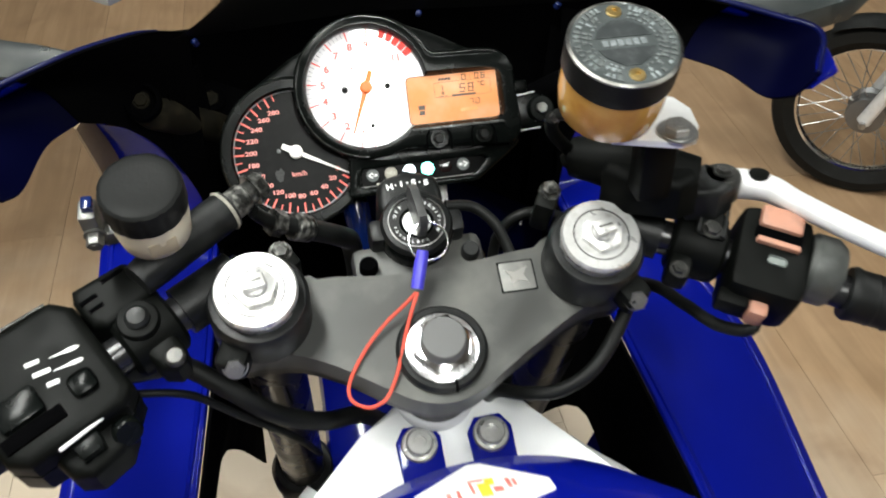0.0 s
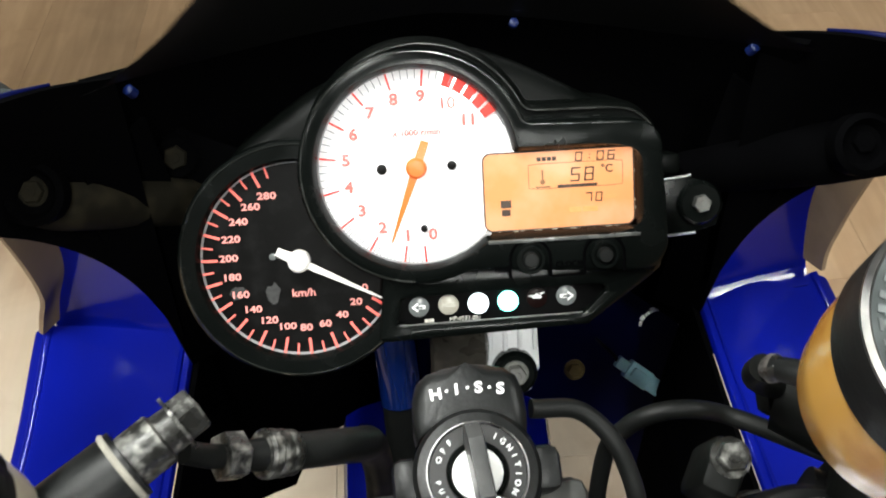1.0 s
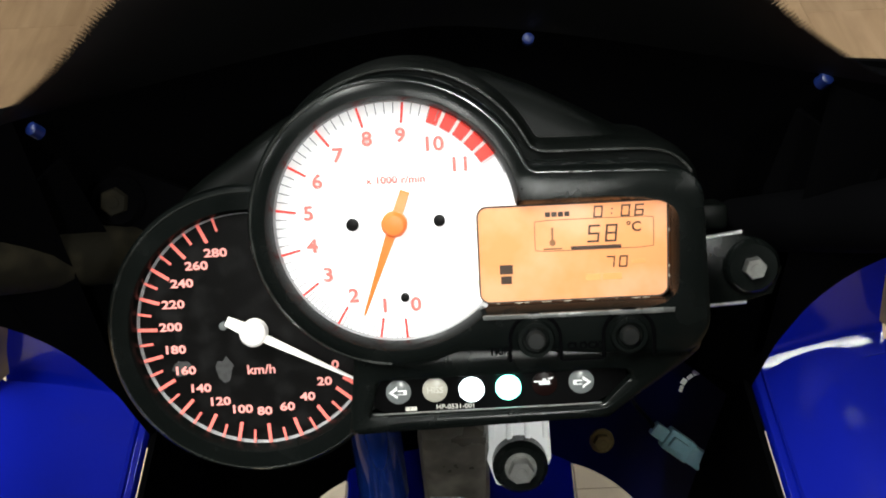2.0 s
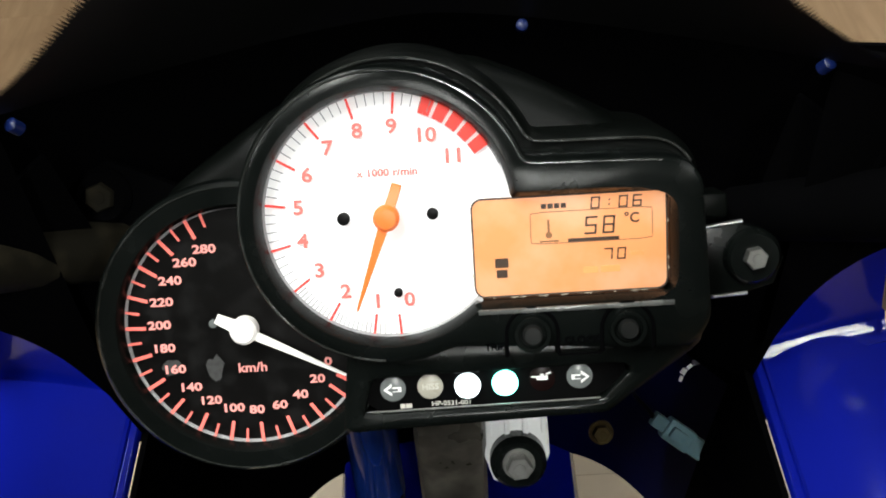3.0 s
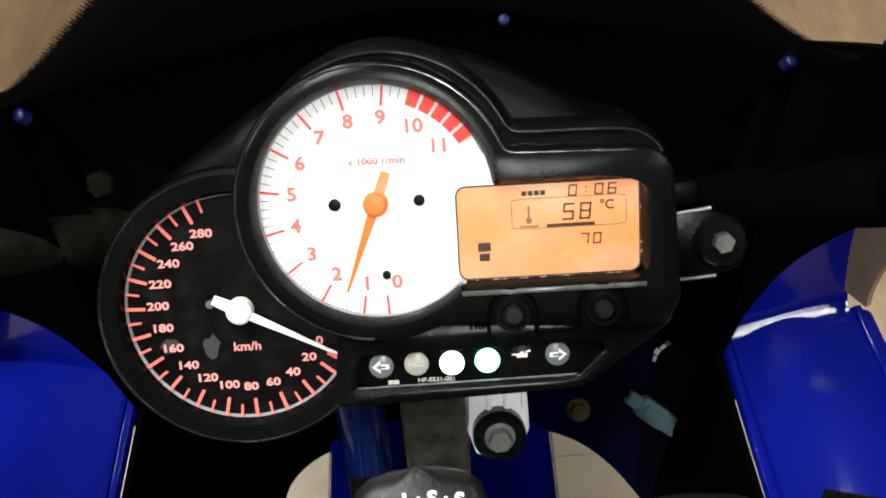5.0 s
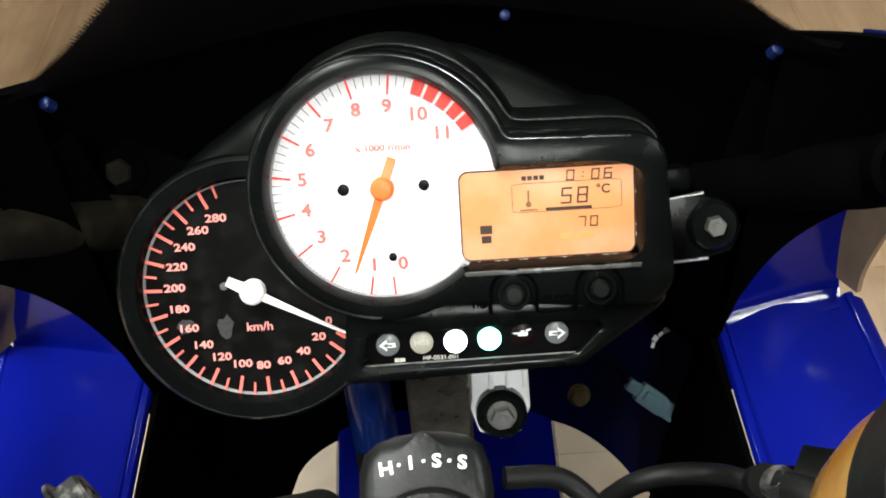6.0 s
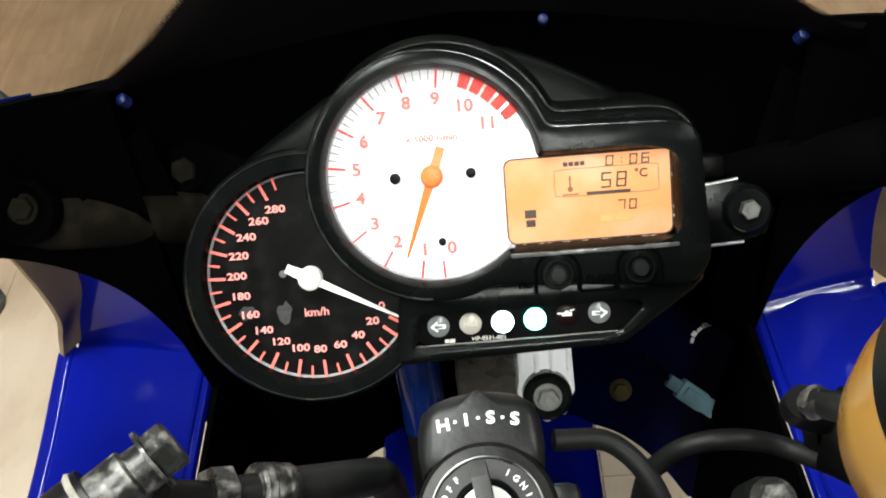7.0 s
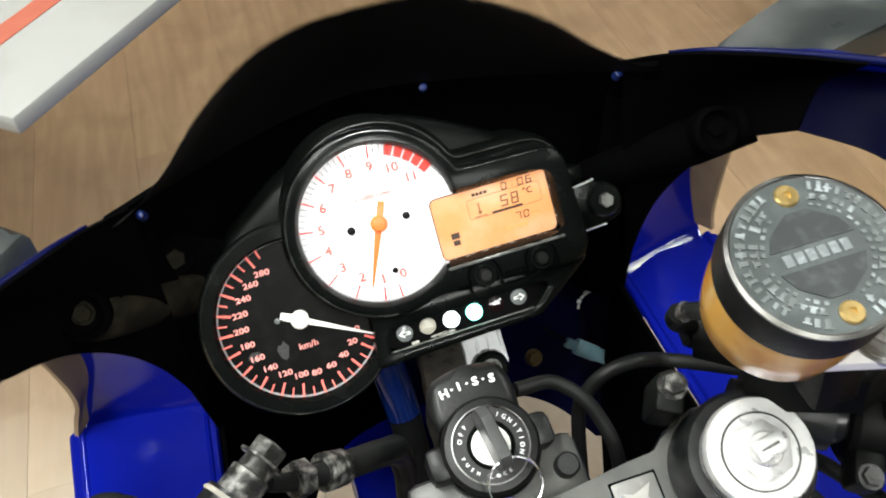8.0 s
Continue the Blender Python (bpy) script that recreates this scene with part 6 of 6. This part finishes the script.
    if side < 0:
        arch[4:] = [(0.2105, 0.1515, 0.984), (0.2265, 0.1255, 0.9855), (0.2345, 0.0815, 0.9843), (0.2420, 0.0650, 0.988)]
    rim = [(x + 0.002, y + 0.003, z - 0.001) for x, y, z in top]
    drop = [(x + 0.006, y + 0.008, z - 0.010) for x, y, z in top]
    skin1 = [tuple((a[i] + b[i]) / 2 + (0.022, 0.034, 0.0)[i] * min(1.0, k / 3) for i in range(3)) for k, (a, b) in enumerate(zip(arch, top))]
    skin1[5:] = [(x + 0.008, y - 0.022, z) for x, y, z in skin1[5:]]
    skin2 = [(x + 0.004 + 0.0015 * k, y + 0.009 - 0.0008 * k, z + 0.001) for k, (x, y, z) in enumerate(arch)]
    ear = part("upper_fairing", askew(sheet(patch([rim[1:], drop[1:], skin1[1:], skin2[1:]], 6, 6), 0.0025)), BLUE, bike, "glossy blue upper fairing flank")
    # Rim takes the dimmed blue, so its shade is in the colour.
    part("ear_rim", askew(tube([tuple((p + q) / 2 for p, q in zip(a, b)) for a, b in zip(top[1:], rim[1:])], [0.0008, 0.0016, 0.002, 0.0023, 0.0024, 0.0022, 0.0018], 12, 8)), DIMBLUE, ear, "rolled blue edge of the fairing")
    mid_in = [tuple((a[i] + b[i]) / 2 + ((0.004, 0.014, 0.0)[i] * min(1.0, k / 3) if k < 7 else 0) for i in range(3)) for k, (a, b) in enumerate(zip(arch, top))]
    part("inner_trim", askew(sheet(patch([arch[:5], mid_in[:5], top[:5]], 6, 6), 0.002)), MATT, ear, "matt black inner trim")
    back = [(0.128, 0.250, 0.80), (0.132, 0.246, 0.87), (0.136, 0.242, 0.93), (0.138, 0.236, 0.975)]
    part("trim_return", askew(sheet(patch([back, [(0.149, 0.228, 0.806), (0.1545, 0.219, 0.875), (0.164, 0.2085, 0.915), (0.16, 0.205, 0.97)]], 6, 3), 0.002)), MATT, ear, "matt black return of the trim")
    # Inner face of the blue tip, its shade put into the colour.
    part("ear_tip", askew(sheet(patch([arch[4:], mid_in[4:], top[4:]], 6, 6), 0.002)), SHADEBLUE, ear, "blue inner skin over the handlebar, colour darkened as in shade")
    # nose in front
    n0 = [(0.132, 0.30, 0.93), (0.16, 0.29, 0.935), (0.2, 0.282, 0.945), (0.214, 0.278, 0.937), (0.226, 0.275, 0.925)]
    n1 = [(0.04, 0.60, 0.80), (0.07, 0.60, 0.79), (0.11, 0.58, 0.77), (0.16, 0.53, 0.75), (0.22, 0.44, 0.74)]
    n2 = [(0.03, 0.56, 0.66), (0.06, 0.56, 0.65), (0.1, 0.54, 0.64), (0.15, 0.49, 0.63), (0.2, 0.40, 0.63)]
    part("nose", sd(sheet(patch([n0, n1, n2], 5, 5), 0.0025)), BLUE, ear)
    # screw beside the screen, its blue glint put into the colour
    gm = Matrix.Translation((0.136 * side, 0.2198 + 0.003 * side, 1.0005)) @ Matrix.Rotation(radians(25), 4, "X") @ Matrix.Rotation(radians(side * 20), 4, "Y")
    part("screen_screw", lathe([(0.0024, -0.004), (0.0024, 0.0003), (0.0017, 0.001), (0.0002, 0.0012)], gm, 24), GLINTBLUE, ear, "screw by the screen, tinted with its blue glint")
    return lo


fairing(1)
fairing(-1)


def nose_shell():
    # bridge between the two flanks, in front of the screen
    n = [[(x * 1.12, 0.315 + 0.10 * (1 - (x / 0.13) ** 2), 0.90 - 0.005 * (1 - (x / 0.13) ** 2)) for x in [i * 0.013 for i in range(-10, 11)]],
         [(x * 0.78, 0.46 + 0.02 * (1 - (x / 0.13) ** 2), 0.87) for x in [i * 0.013 for i in range(-10, 11)]],
         [(x * 0.32, 0.60 + 0.01 * (1 - (x / 0.13) ** 2), 0.78) for x in [i * 0.013 for i in range(-10, 11)]],
         [(x * 0.25, 0.56, 0.66) for x in [i * 0.013 for i in range(-10, 11)]]]
    part("nose_bridge", sheet(n, 0.003), BLUE, bike, "blue nose of the fairing")


nose_shell()


def screen_base(s):
    """Foot of the screen, from flank to flank as s runs from -1 to 1."""
    return Vector((0.15 * s, 0.200 + 0.140 * (1 - abs(s) ** 1.8), 1.012 - 0.058 * (1 - s * s)))


def screen_border(s):
    """Upper limit of the black print: a hump over the dials that drops to the flanks."""
    line = spline([(0.0, 0.2716, 1.0544), (0.03, 0.2585, 1.0598), (0.06, 0.241, 1.0597), (0.09, 0.2161, 1.0524), (0.115, 0.2008, 1.0345), (0.138, 0.193, 1.021), (0.152, 0.198, 1.0125)], 8)
    x = 0.15 * abs(s)
    p = Vector((x, np.interp(x, [q.x for q in line], [q.y for q in line]), np.interp(x, [q.x for q in line], [q.z for q in line])))
    return Vector((math.copysign(p.x, s), p.y, p.z + 0.0126 * math.copysign(p.x, s)))


def windscreen():
    xs = [i / 32 for i in range(-32, 33)]
    bm = bmesh.new()
    lay = bm.verts.layers.float.new("border")
    grid = []
    for s in xs:
        base, rim = screen_base(s), screen_border(s)
        edge = (rim - base).length
        up = ((rim - base) / max(edge, 1e-4) * (1 - abs(s) ** 4) + Vector((-0.1 * s, -0.5, 0.8)) * abs(s) ** 4).normalized()
        col = []
        for k in range(51):
            f = k / 40
            p = base.lerp(rim, f) if k <= 40 else rim + up * (f - 1) * 0.14 * (1 - abs(s) ** 3)
            l = edge * f if k <= 40 else edge + (f - 1) * 0.14
            v = bm.verts.new(p)
            v[lay] = min(1.0, max(0.0, 0.5 + (edge - l) / 0.016))
            col.append(v)
        grid.append(col)
    for a, b in zip(grid, grid[1:]):
        for k in range(50):
            bm.faces.new((a[k], b[k], b[k + 1], a[k + 1]))
    bmesh.ops.remove_doubles(bm, verts=bm.verts, dist=1e-5)
    ob = part("windscreen", bm, SCREEN, bike, "clear windscreen with a wide black dotted border", 180)
    ob.visible_shadow = False
    # Third screw, again with the reflected blue as its colour.
    part("screen_screw", lathe([(0.0026, -0.003), (0.0026, 0.0004), (0.0018, 0.0011), (0.0002, 0.0013)], Matrix.Translation((0.043, 0.3205, 0.9575)) @ Matrix.Rotation(radians(40), 4, "X"), 24), GLINTBLUE, ob, "screw at the foot of the screen, tinted with its blue glint")
    return ob


windscreen()


def inner_cowl():
    xs = [i / 12 for i in range(-12, 13)]
    c0 = [(0.15 * s, 0.2025 + 0.1415 * (1 - abs(s) ** 1.8), 1.0165 - 0.058 * (1 - s * s)) for s in xs]
    c1 = [(0.162 * s, 0.250 + 0.11 * (1 - s * s), 0.93) for s in xs]
    c2 = [(0.156 * s, 0.244 + 0.12 * (1 - s * s), 0.86) for s in xs]
    c3 = [(0.15 * s, 0.246 + 0.10 * (1 - s * s), 0.78) for s in xs]
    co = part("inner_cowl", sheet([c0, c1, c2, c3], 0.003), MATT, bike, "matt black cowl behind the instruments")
    # blue duct panel below, with an arch over each fork leg
    rows = []
    for k in range(9):
        f = k / 8
        rows.append([(0.19 * s, 0.285 + 0.05 * (1 - s * s) - 0.01 * f, 0.775 - f * (0.775 - lower_edge(0.19 * s))) for s in [i / 30 for i in range(-30, 31)]])
    # Left half of the same panel, blackened to put deep shade into it.
    part("duct_side", sheet([r[:28] for r in rows], 0.003), MATT, co, "left half of the duct panel, blackened as in shade")
    # Right half: blue dimmed for the shade under the instruments.
    part("duct_panel", sheet([r[27:] for r in rows], 0.003), DIMBLUE, co, "blue panel under the instruments with arched lower edge")
    # fairing stay behind the cluster; the right one is blackened as if in shade
    for s in (-1, 1):
        stay = part("fairing_stay", tube([(s * 0.126, 0.248, 0.906), (s * 0.15, 0.222, 0.933), (s * 0.17, 0.199, 0.957), (s * 0.2, 0.186, 0.972)], [0.0115, 0.013, 0.0145, 0.013], 16, 6), OLIVE if s < 0 else MATT, bike, "dark fairing stay")
        part("stay_cup", lathe([(0.0135, -0.004), (0.0135, 0.006), (0.011, 0.008), (0.0085, 0.003)], Matrix.Translation((s * 0.1755, 0.184, 0.974)) @ Matrix.Rotation(radians(50), 4, "X"), 32), MATT, stay)
        bolt(Matrix.Translation((s * 0.1755, 0.183, 0.976)) @ Matrix.Rotation(radians(50), 4, "X"), stay, 0.005, 0.004, OLIVE if s < 0 else MATT)
    # small things in the dark below the instruments
    bolt(Matrix.Translation((0.0815, 0.2475, 0.742)) @ Matrix.Rotation(radians(50), 4, "X"), co, 0.005, 0.005, DULLBRASS, washer=0.0068, name="flange_bolt", label="yellow zinc flange bolt")
    cn = Matrix.Translation((0.130, 0.262, 0.712)) @ Matrix.Rotation(radians(48), 4, "X") @ Matrix.Rotation(radians(-38), 4, "Z")
    pc = part("wire_connector", box(-0.009, 0.009, -0.0066, 0.0066, -0.005, 0.005, 0.0012, cn), CYAN, bike, "pale blue plastic wiring connector")
    part("connector_tail", box(-0.0175, -0.0085, -0.0042, 0.0042, -0.004, 0.0035, 0.001, cn), CYAN, pc)
    part("connector_lock", box(-0.006, 0.004, -0.0035, 0.0035, 0.0045, 0.0078, 0.0008, cn), CYAN, pc)
    part("connector_lip", box(0.0075, 0.0175, -0.0056, 0.0056, -0.0055, 0.0055, 0.001, cn), CYAN, pc)
    part("wire", tube([cn @ Vector((-0.017, 0, 0)), cn @ Vector((-0.022, 0.002, -0.002)), cn @ Vector((-0.028, 0.003, -0.012)), cn @ Vector((-0.03, 0.004, -0.03))], 0.0013, 8, 6), RUBBER, pc)
    sk = Matrix.Translation((0.140, 0.266, 0.7545)) @ Matrix.Rotation(radians(50), 4, "X")
    arcs = []
    for i in range(9):
        a = 20 + 140 * i / 8
        arcs.append(box(0.0125, 0.0155 if i % 2 else 0.0145, -0.0018, 0.0018, 0, 0.0006, 0, Matrix.Rotation(radians(a), 4, "Z")))
    part("date_mark", place(join(*arcs), sk), WHITE, co, "small arc of white bars")


def lower_edge(x):
    """Height of the duct panel's lower edge, raised in an arch beside each fork leg."""
    e = 0.54
    t = (x + 0.06) / 0.062
    if abs(t) < 1:
        e = max(e, 0.54 + 0.066 * math.sqrt(1 - t * t))
    t = (x - 0.073) / 0.078
    if abs(t) < 1:
        e = max(e, 0.54 + 0.072 * (1 - t * t))
    return e


inner_cowl()


def mirror(side):
    dy = 0.0 if side > 0 else 0.035
    m = Matrix.Translation((side * 0.44, 0.335 + dy, 0.965)) @ Matrix.Rotation(radians(side * -8), 4, "Z") @ Matrix.Rotation(radians(68), 4, "X")
    oval = [(0.068 * math.copysign(abs(math.cos(t)) ** 0.7, math.cos(t)), 0.038 * math.copysign(abs(math.sin(t)) ** 0.8, math.sin(t))) for t in [2 * math.pi * i / 60 for i in range(60)]]
    hd = part("rear_mirror", loops([at(oval, -0.03, -0.025), at(oval, -0.02, -0.008), at(oval, -0.004), at(oval, 0.003), at(oval, 0.004, -0.002)], True, True, m), GREYPL, bike, "grey rear-view mirror on the fairing")
    part("mirror_glass", prism(oval_scale(oval, 0.95), 0.0035, 0.005, 0, m), MIRROR, hd)
    arm = [(0.215, 0.268), (0.235, 0.286), (0.275, 0.303), (0.33, 0.325), (0.41, 0.352), (0.455, 0.355), (0.46, 0.31), (0.42, 0.275), (0.35, 0.252), (0.29, 0.25), (0.245, 0.235)]
    arm = [(side * x, y + (dy if x > 0.25 else dy * 0.6)) for x, y in (arm if side > 0 else arm[::-1])]
    part("mirror_stalk", prism(arm, 0.935, 0.956, 0.006), GREYPL, hd)


GREYPL = mat("dusty grey plastic", (0.024, 0.028, 0.028), 0.36, grain=0.05, gscale=300, wear=0.8, wscale=25, wcol=(0.075, 0.08, 0.076))


def oval_scale(o, k):
    return [(x * k, y * k) for x, y in o]


# ---- the other machine and the floor ----
def parked_motorcycle():
    pk = empty("parked_motorcycle", "small parked motorcycle with spoked wheels on the wooden floor", "motorcycle", m=Matrix.Translation((1.183, 1.217, 0)) @ Matrix.Rotation(radians(143), 4, "Z") @ Matrix.Scale(0.66, 4))
    R = 0.31
    wm = Matrix.Translation((0, 0, R)) @ Matrix.Rotation(radians(90), 4, "X")
    rim = part("front_wheel", lathe([(R - 0.086, -0.017), (R - 0.076, -0.021), (R - 0.072, -0.018), (R - 0.081, -0.01), (R - 0.084, 0), (R - 0.081, 0.01), (R - 0.072, 0.018), (R - 0.076, 0.021), (R - 0.086, 0.017), (R - 0.092, 0)], wm, 72, False, False), CHROME, pk, "chrome spoked rim")
    part("tyre", lathe([(R - 0.080, -0.020), (R - 0.045, -0.048), (R - 0.012, -0.042), (R - 0.002, -0.018), (R, 0), (R - 0.002, 0.018), (R - 0.012, 0.042), (R - 0.045, 0.048), (R - 0.080, 0.020)], wm, 72, False, False), TYRE, rim, "dark tyre")
    hub = part("hub", lathe([(0.02, -0.055), (0.062, -0.05), (0.065, -0.04), (0.05, -0.03), (0.05, 0.03), (0.065, 0.04), (0.04, 0.05), (0.02, 0.055)], wm, 40), mat("grey cast hub", (0.2, 0.2, 0.2), 0.45, 0.8), rim)
    for i in range(36):
        a = 2 * math.pi * i / 36
        s = 1 if i % 2 else -1
        b = a + (0.5 if (i // 2) % 2 else -0.5)
        p, q = Vector((0.055 * math.cos(b), 0.055 * math.sin(b), s * 0.038)), Vector(((R - 0.086) * math.cos(a), (R - 0.086) * math.sin(a), 0))
        part("spoke", place(tube([p, q], 0.0018, 6, 1), wm), STEEL, rim)
    for s in (-1, 1):
        leg = part("fork_leg", tube([(0.0, s * 0.085, R), (-0.05, s * 0.085, R + 0.13), (-0.19, s * 0.085, R + 0.5)], [0.024, 0.022, 0.02], 18, 4), LEVER, pk, "silver fork leg")
        part("axle_nut", hexagon(0.013, 0, 0.012, Matrix.Translation((0, s * 0.109, R)) @ Matrix.Rotation(radians(-90 * s), 4, "X")), STEEL, leg)
    part("reflector", lathe([(0.018, 0), (0.018, 0.006), (0.015, 0.008)], Matrix.Translation((-0.075, -0.112, R + 0.2)) @ Matrix.Rotation(radians(90), 4, "X"), 24), RED, pk, "round red reflector")
    part("mudguard", sheet([[(0.0 + (R + 0.03) * math.cos(a), y, R + (R + 0.03) * math.sin(a) - abs(y) * 0.3) for a in [radians(60 + 110 * i / 20) for i in range(21)]] for y in (-0.06, -0.03, 0, 0.03, 0.06)], 0.003), RUBBER, pk)
    part("engine", box(-0.95, -0.45, -0.16, 0.16, 0.2, 0.58, 0.05), mat("grey engine castings", (0.16, 0.16, 0.16), 0.5, 0.7), pk)
    part("fuel_tank", box(-0.85, -0.35, -0.14, 0.14, 0.72, 0.95, 0.08), mat("grey painted tank", (0.2, 0.21, 0.21), 0.3, coat=0.6), pk)
    part("backbone", tube([(-0.2, 0, 0.82), (-0.5, 0, 0.74), (-0.9, 0, 0.70), (-1.25, 0, 0.72)], [0.03, 0.03, 0.025, 0.022], 14, 5), DARKSTEEL, pk)
    part("down_tube", tube([(-0.2, 0, 0.78), (-0.42, 0, 0.45), (-0.5, 0, 0.22), (-0.9, 0, 0.2)], 0.02, 14, 5), DARKSTEEL, pk)
    for s in (-1, 1):
        part("swingarm", tube([(-0.92, s * 0.1, 0.36), (-1.38, s * 0.1, R)], [0.024, 0.018], 14, 3), DARKSTEEL, pk)
        part("shock_absorber", tube([(-1.3, s * 0.12, 0.38), (-1.18, s * 0.12, 0.7)], [0.022, 0.02], 14, 2), CHROME, pk)
        part("handlebar", tube([(-0.2, 0, 0.9), (-0.2, s * 0.12, 0.96), (-0.28, s * 0.34, 0.99), (-0.36, s * 0.4, 0.98)], 0.012, 12, 5), CHROME, pk)
    part("saddle", box(-1.4, -0.82, -0.13, 0.13, 0.72, 0.80, 0.035), RUBBER, pk)
    part("side_stand", tube([(-0.7, 0.12, 0.25), (-0.68, 0.26, 0.008)], 0.011, 10, 2), DARKSTEEL, pk)
    part("rear_rim", lathe([(R - 0.07, -0.02), (R - 0.055, -0.026), (R - 0.055, 0.026), (R - 0.07, 0.02)], Matrix.Translation((-1.38, 0, R)) @ Matrix.Rotation(radians(90), 4, "X"), 56, False, False), CHROME, pk)
    for i in range(18):
        a = 2 * math.pi * i / 18
        part("rear_spoke", place(tube([(0.03 * math.cos(a + 0.5), 0.03 * math.sin(a + 0.5), 0.03 if i % 2 else -0.03), ((R - 0.06) * math.cos(a), (R - 0.06) * math.sin(a), 0)], 0.002, 6, 1), Matrix.Translation((-1.38, 0, R)) @ Matrix.Rotation(radians(90), 4, "X")), CHROME, pk)
    part("rear_hub", lathe([(0.02, -0.06), (0.06, -0.05), (0.06, 0.05), (0.02, 0.06)], Matrix.Translation((-1.38, 0, R)) @ Matrix.Rotation(radians(90), 4, "X"), 32), LEVER, pk)
    part("rear_wheel", lathe([(R - 0.06, -0.03), (R - 0.03, -0.05), (R, 0), (R - 0.03, 0.05), (R - 0.06, 0.03)], Matrix.Translation((-1.38, 0, R)) @ Matrix.Rotation(radians(90), 4, "X"), 56, False, False), TYRE, pk)
    part("fork_bridge", box(-0.26, -0.14, -0.12, 0.12, 0.78, 0.86, 0.02), DARKSTEEL, pk)


mirror(-1)
mirror(1)


parked_motorcycle()


def side_table():
    """Stand-in for an unidentified pale panel with a red stripe, ahead of the machine."""
    m = Matrix.Translation((-0.222, 0.39, 0.0)) @ Matrix.Rotation(radians(46.5), 4, "Z")
    tb = empty("side_table", "unidentified pale grey panel with a red stripe on an added pedestal", "table", m=m)
    top = part("slab", box(0.003, 0.46, 0.0, 1.0, 0.955, 0.97, 0.003), PANELGREY, tb)
    part("stripe", box(0.004, 0.459, 0.078, 0.1, 0.9701, 0.9708), STRIPE, top, "red stripe along the slab")
    # Pedestal and foot are added as support, kept out of view.
    foot = part("pedestal", tube([(0.025, 0.965, 0.01), (0.025, 0.965, 0.956)], 0.02, 16, 2), DARKSTEEL, tb)
    part("foot_plate", lathe([(0.05, 0.0), (0.05, 0.012), (0.03, 0.02), (0.02, 0.02)], Matrix.Translation((0.025, 0.965, 0.0)), 40), DARKSTEEL, foot)


side_table()


# ---- floor planks ----
def planks():
    w, l = 0.238, 1.38
    me = bpy.data.meshes.new("plank")
    bm = box(0.0003, w - 0.0003, 0.0003, l - 0.0003, -0.012, 0.0, 0.0006)
    bm.to_mesh(me)
    bm.free()
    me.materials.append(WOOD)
    floor = bpy.data.objects["floor"]
    x0, x1, y0, y1, h = ROOM
    i = 0
    x = -0.622 - 15 * w
    while x < x1:
        y = y0 - (i * 0.531) % l
        while y < y1:
            if x + w > x0:
                p = new("plank", me)
                p.parent = floor
                p.location = (x, y, 0)
            y += l
        x += w
        i += 1


planks()
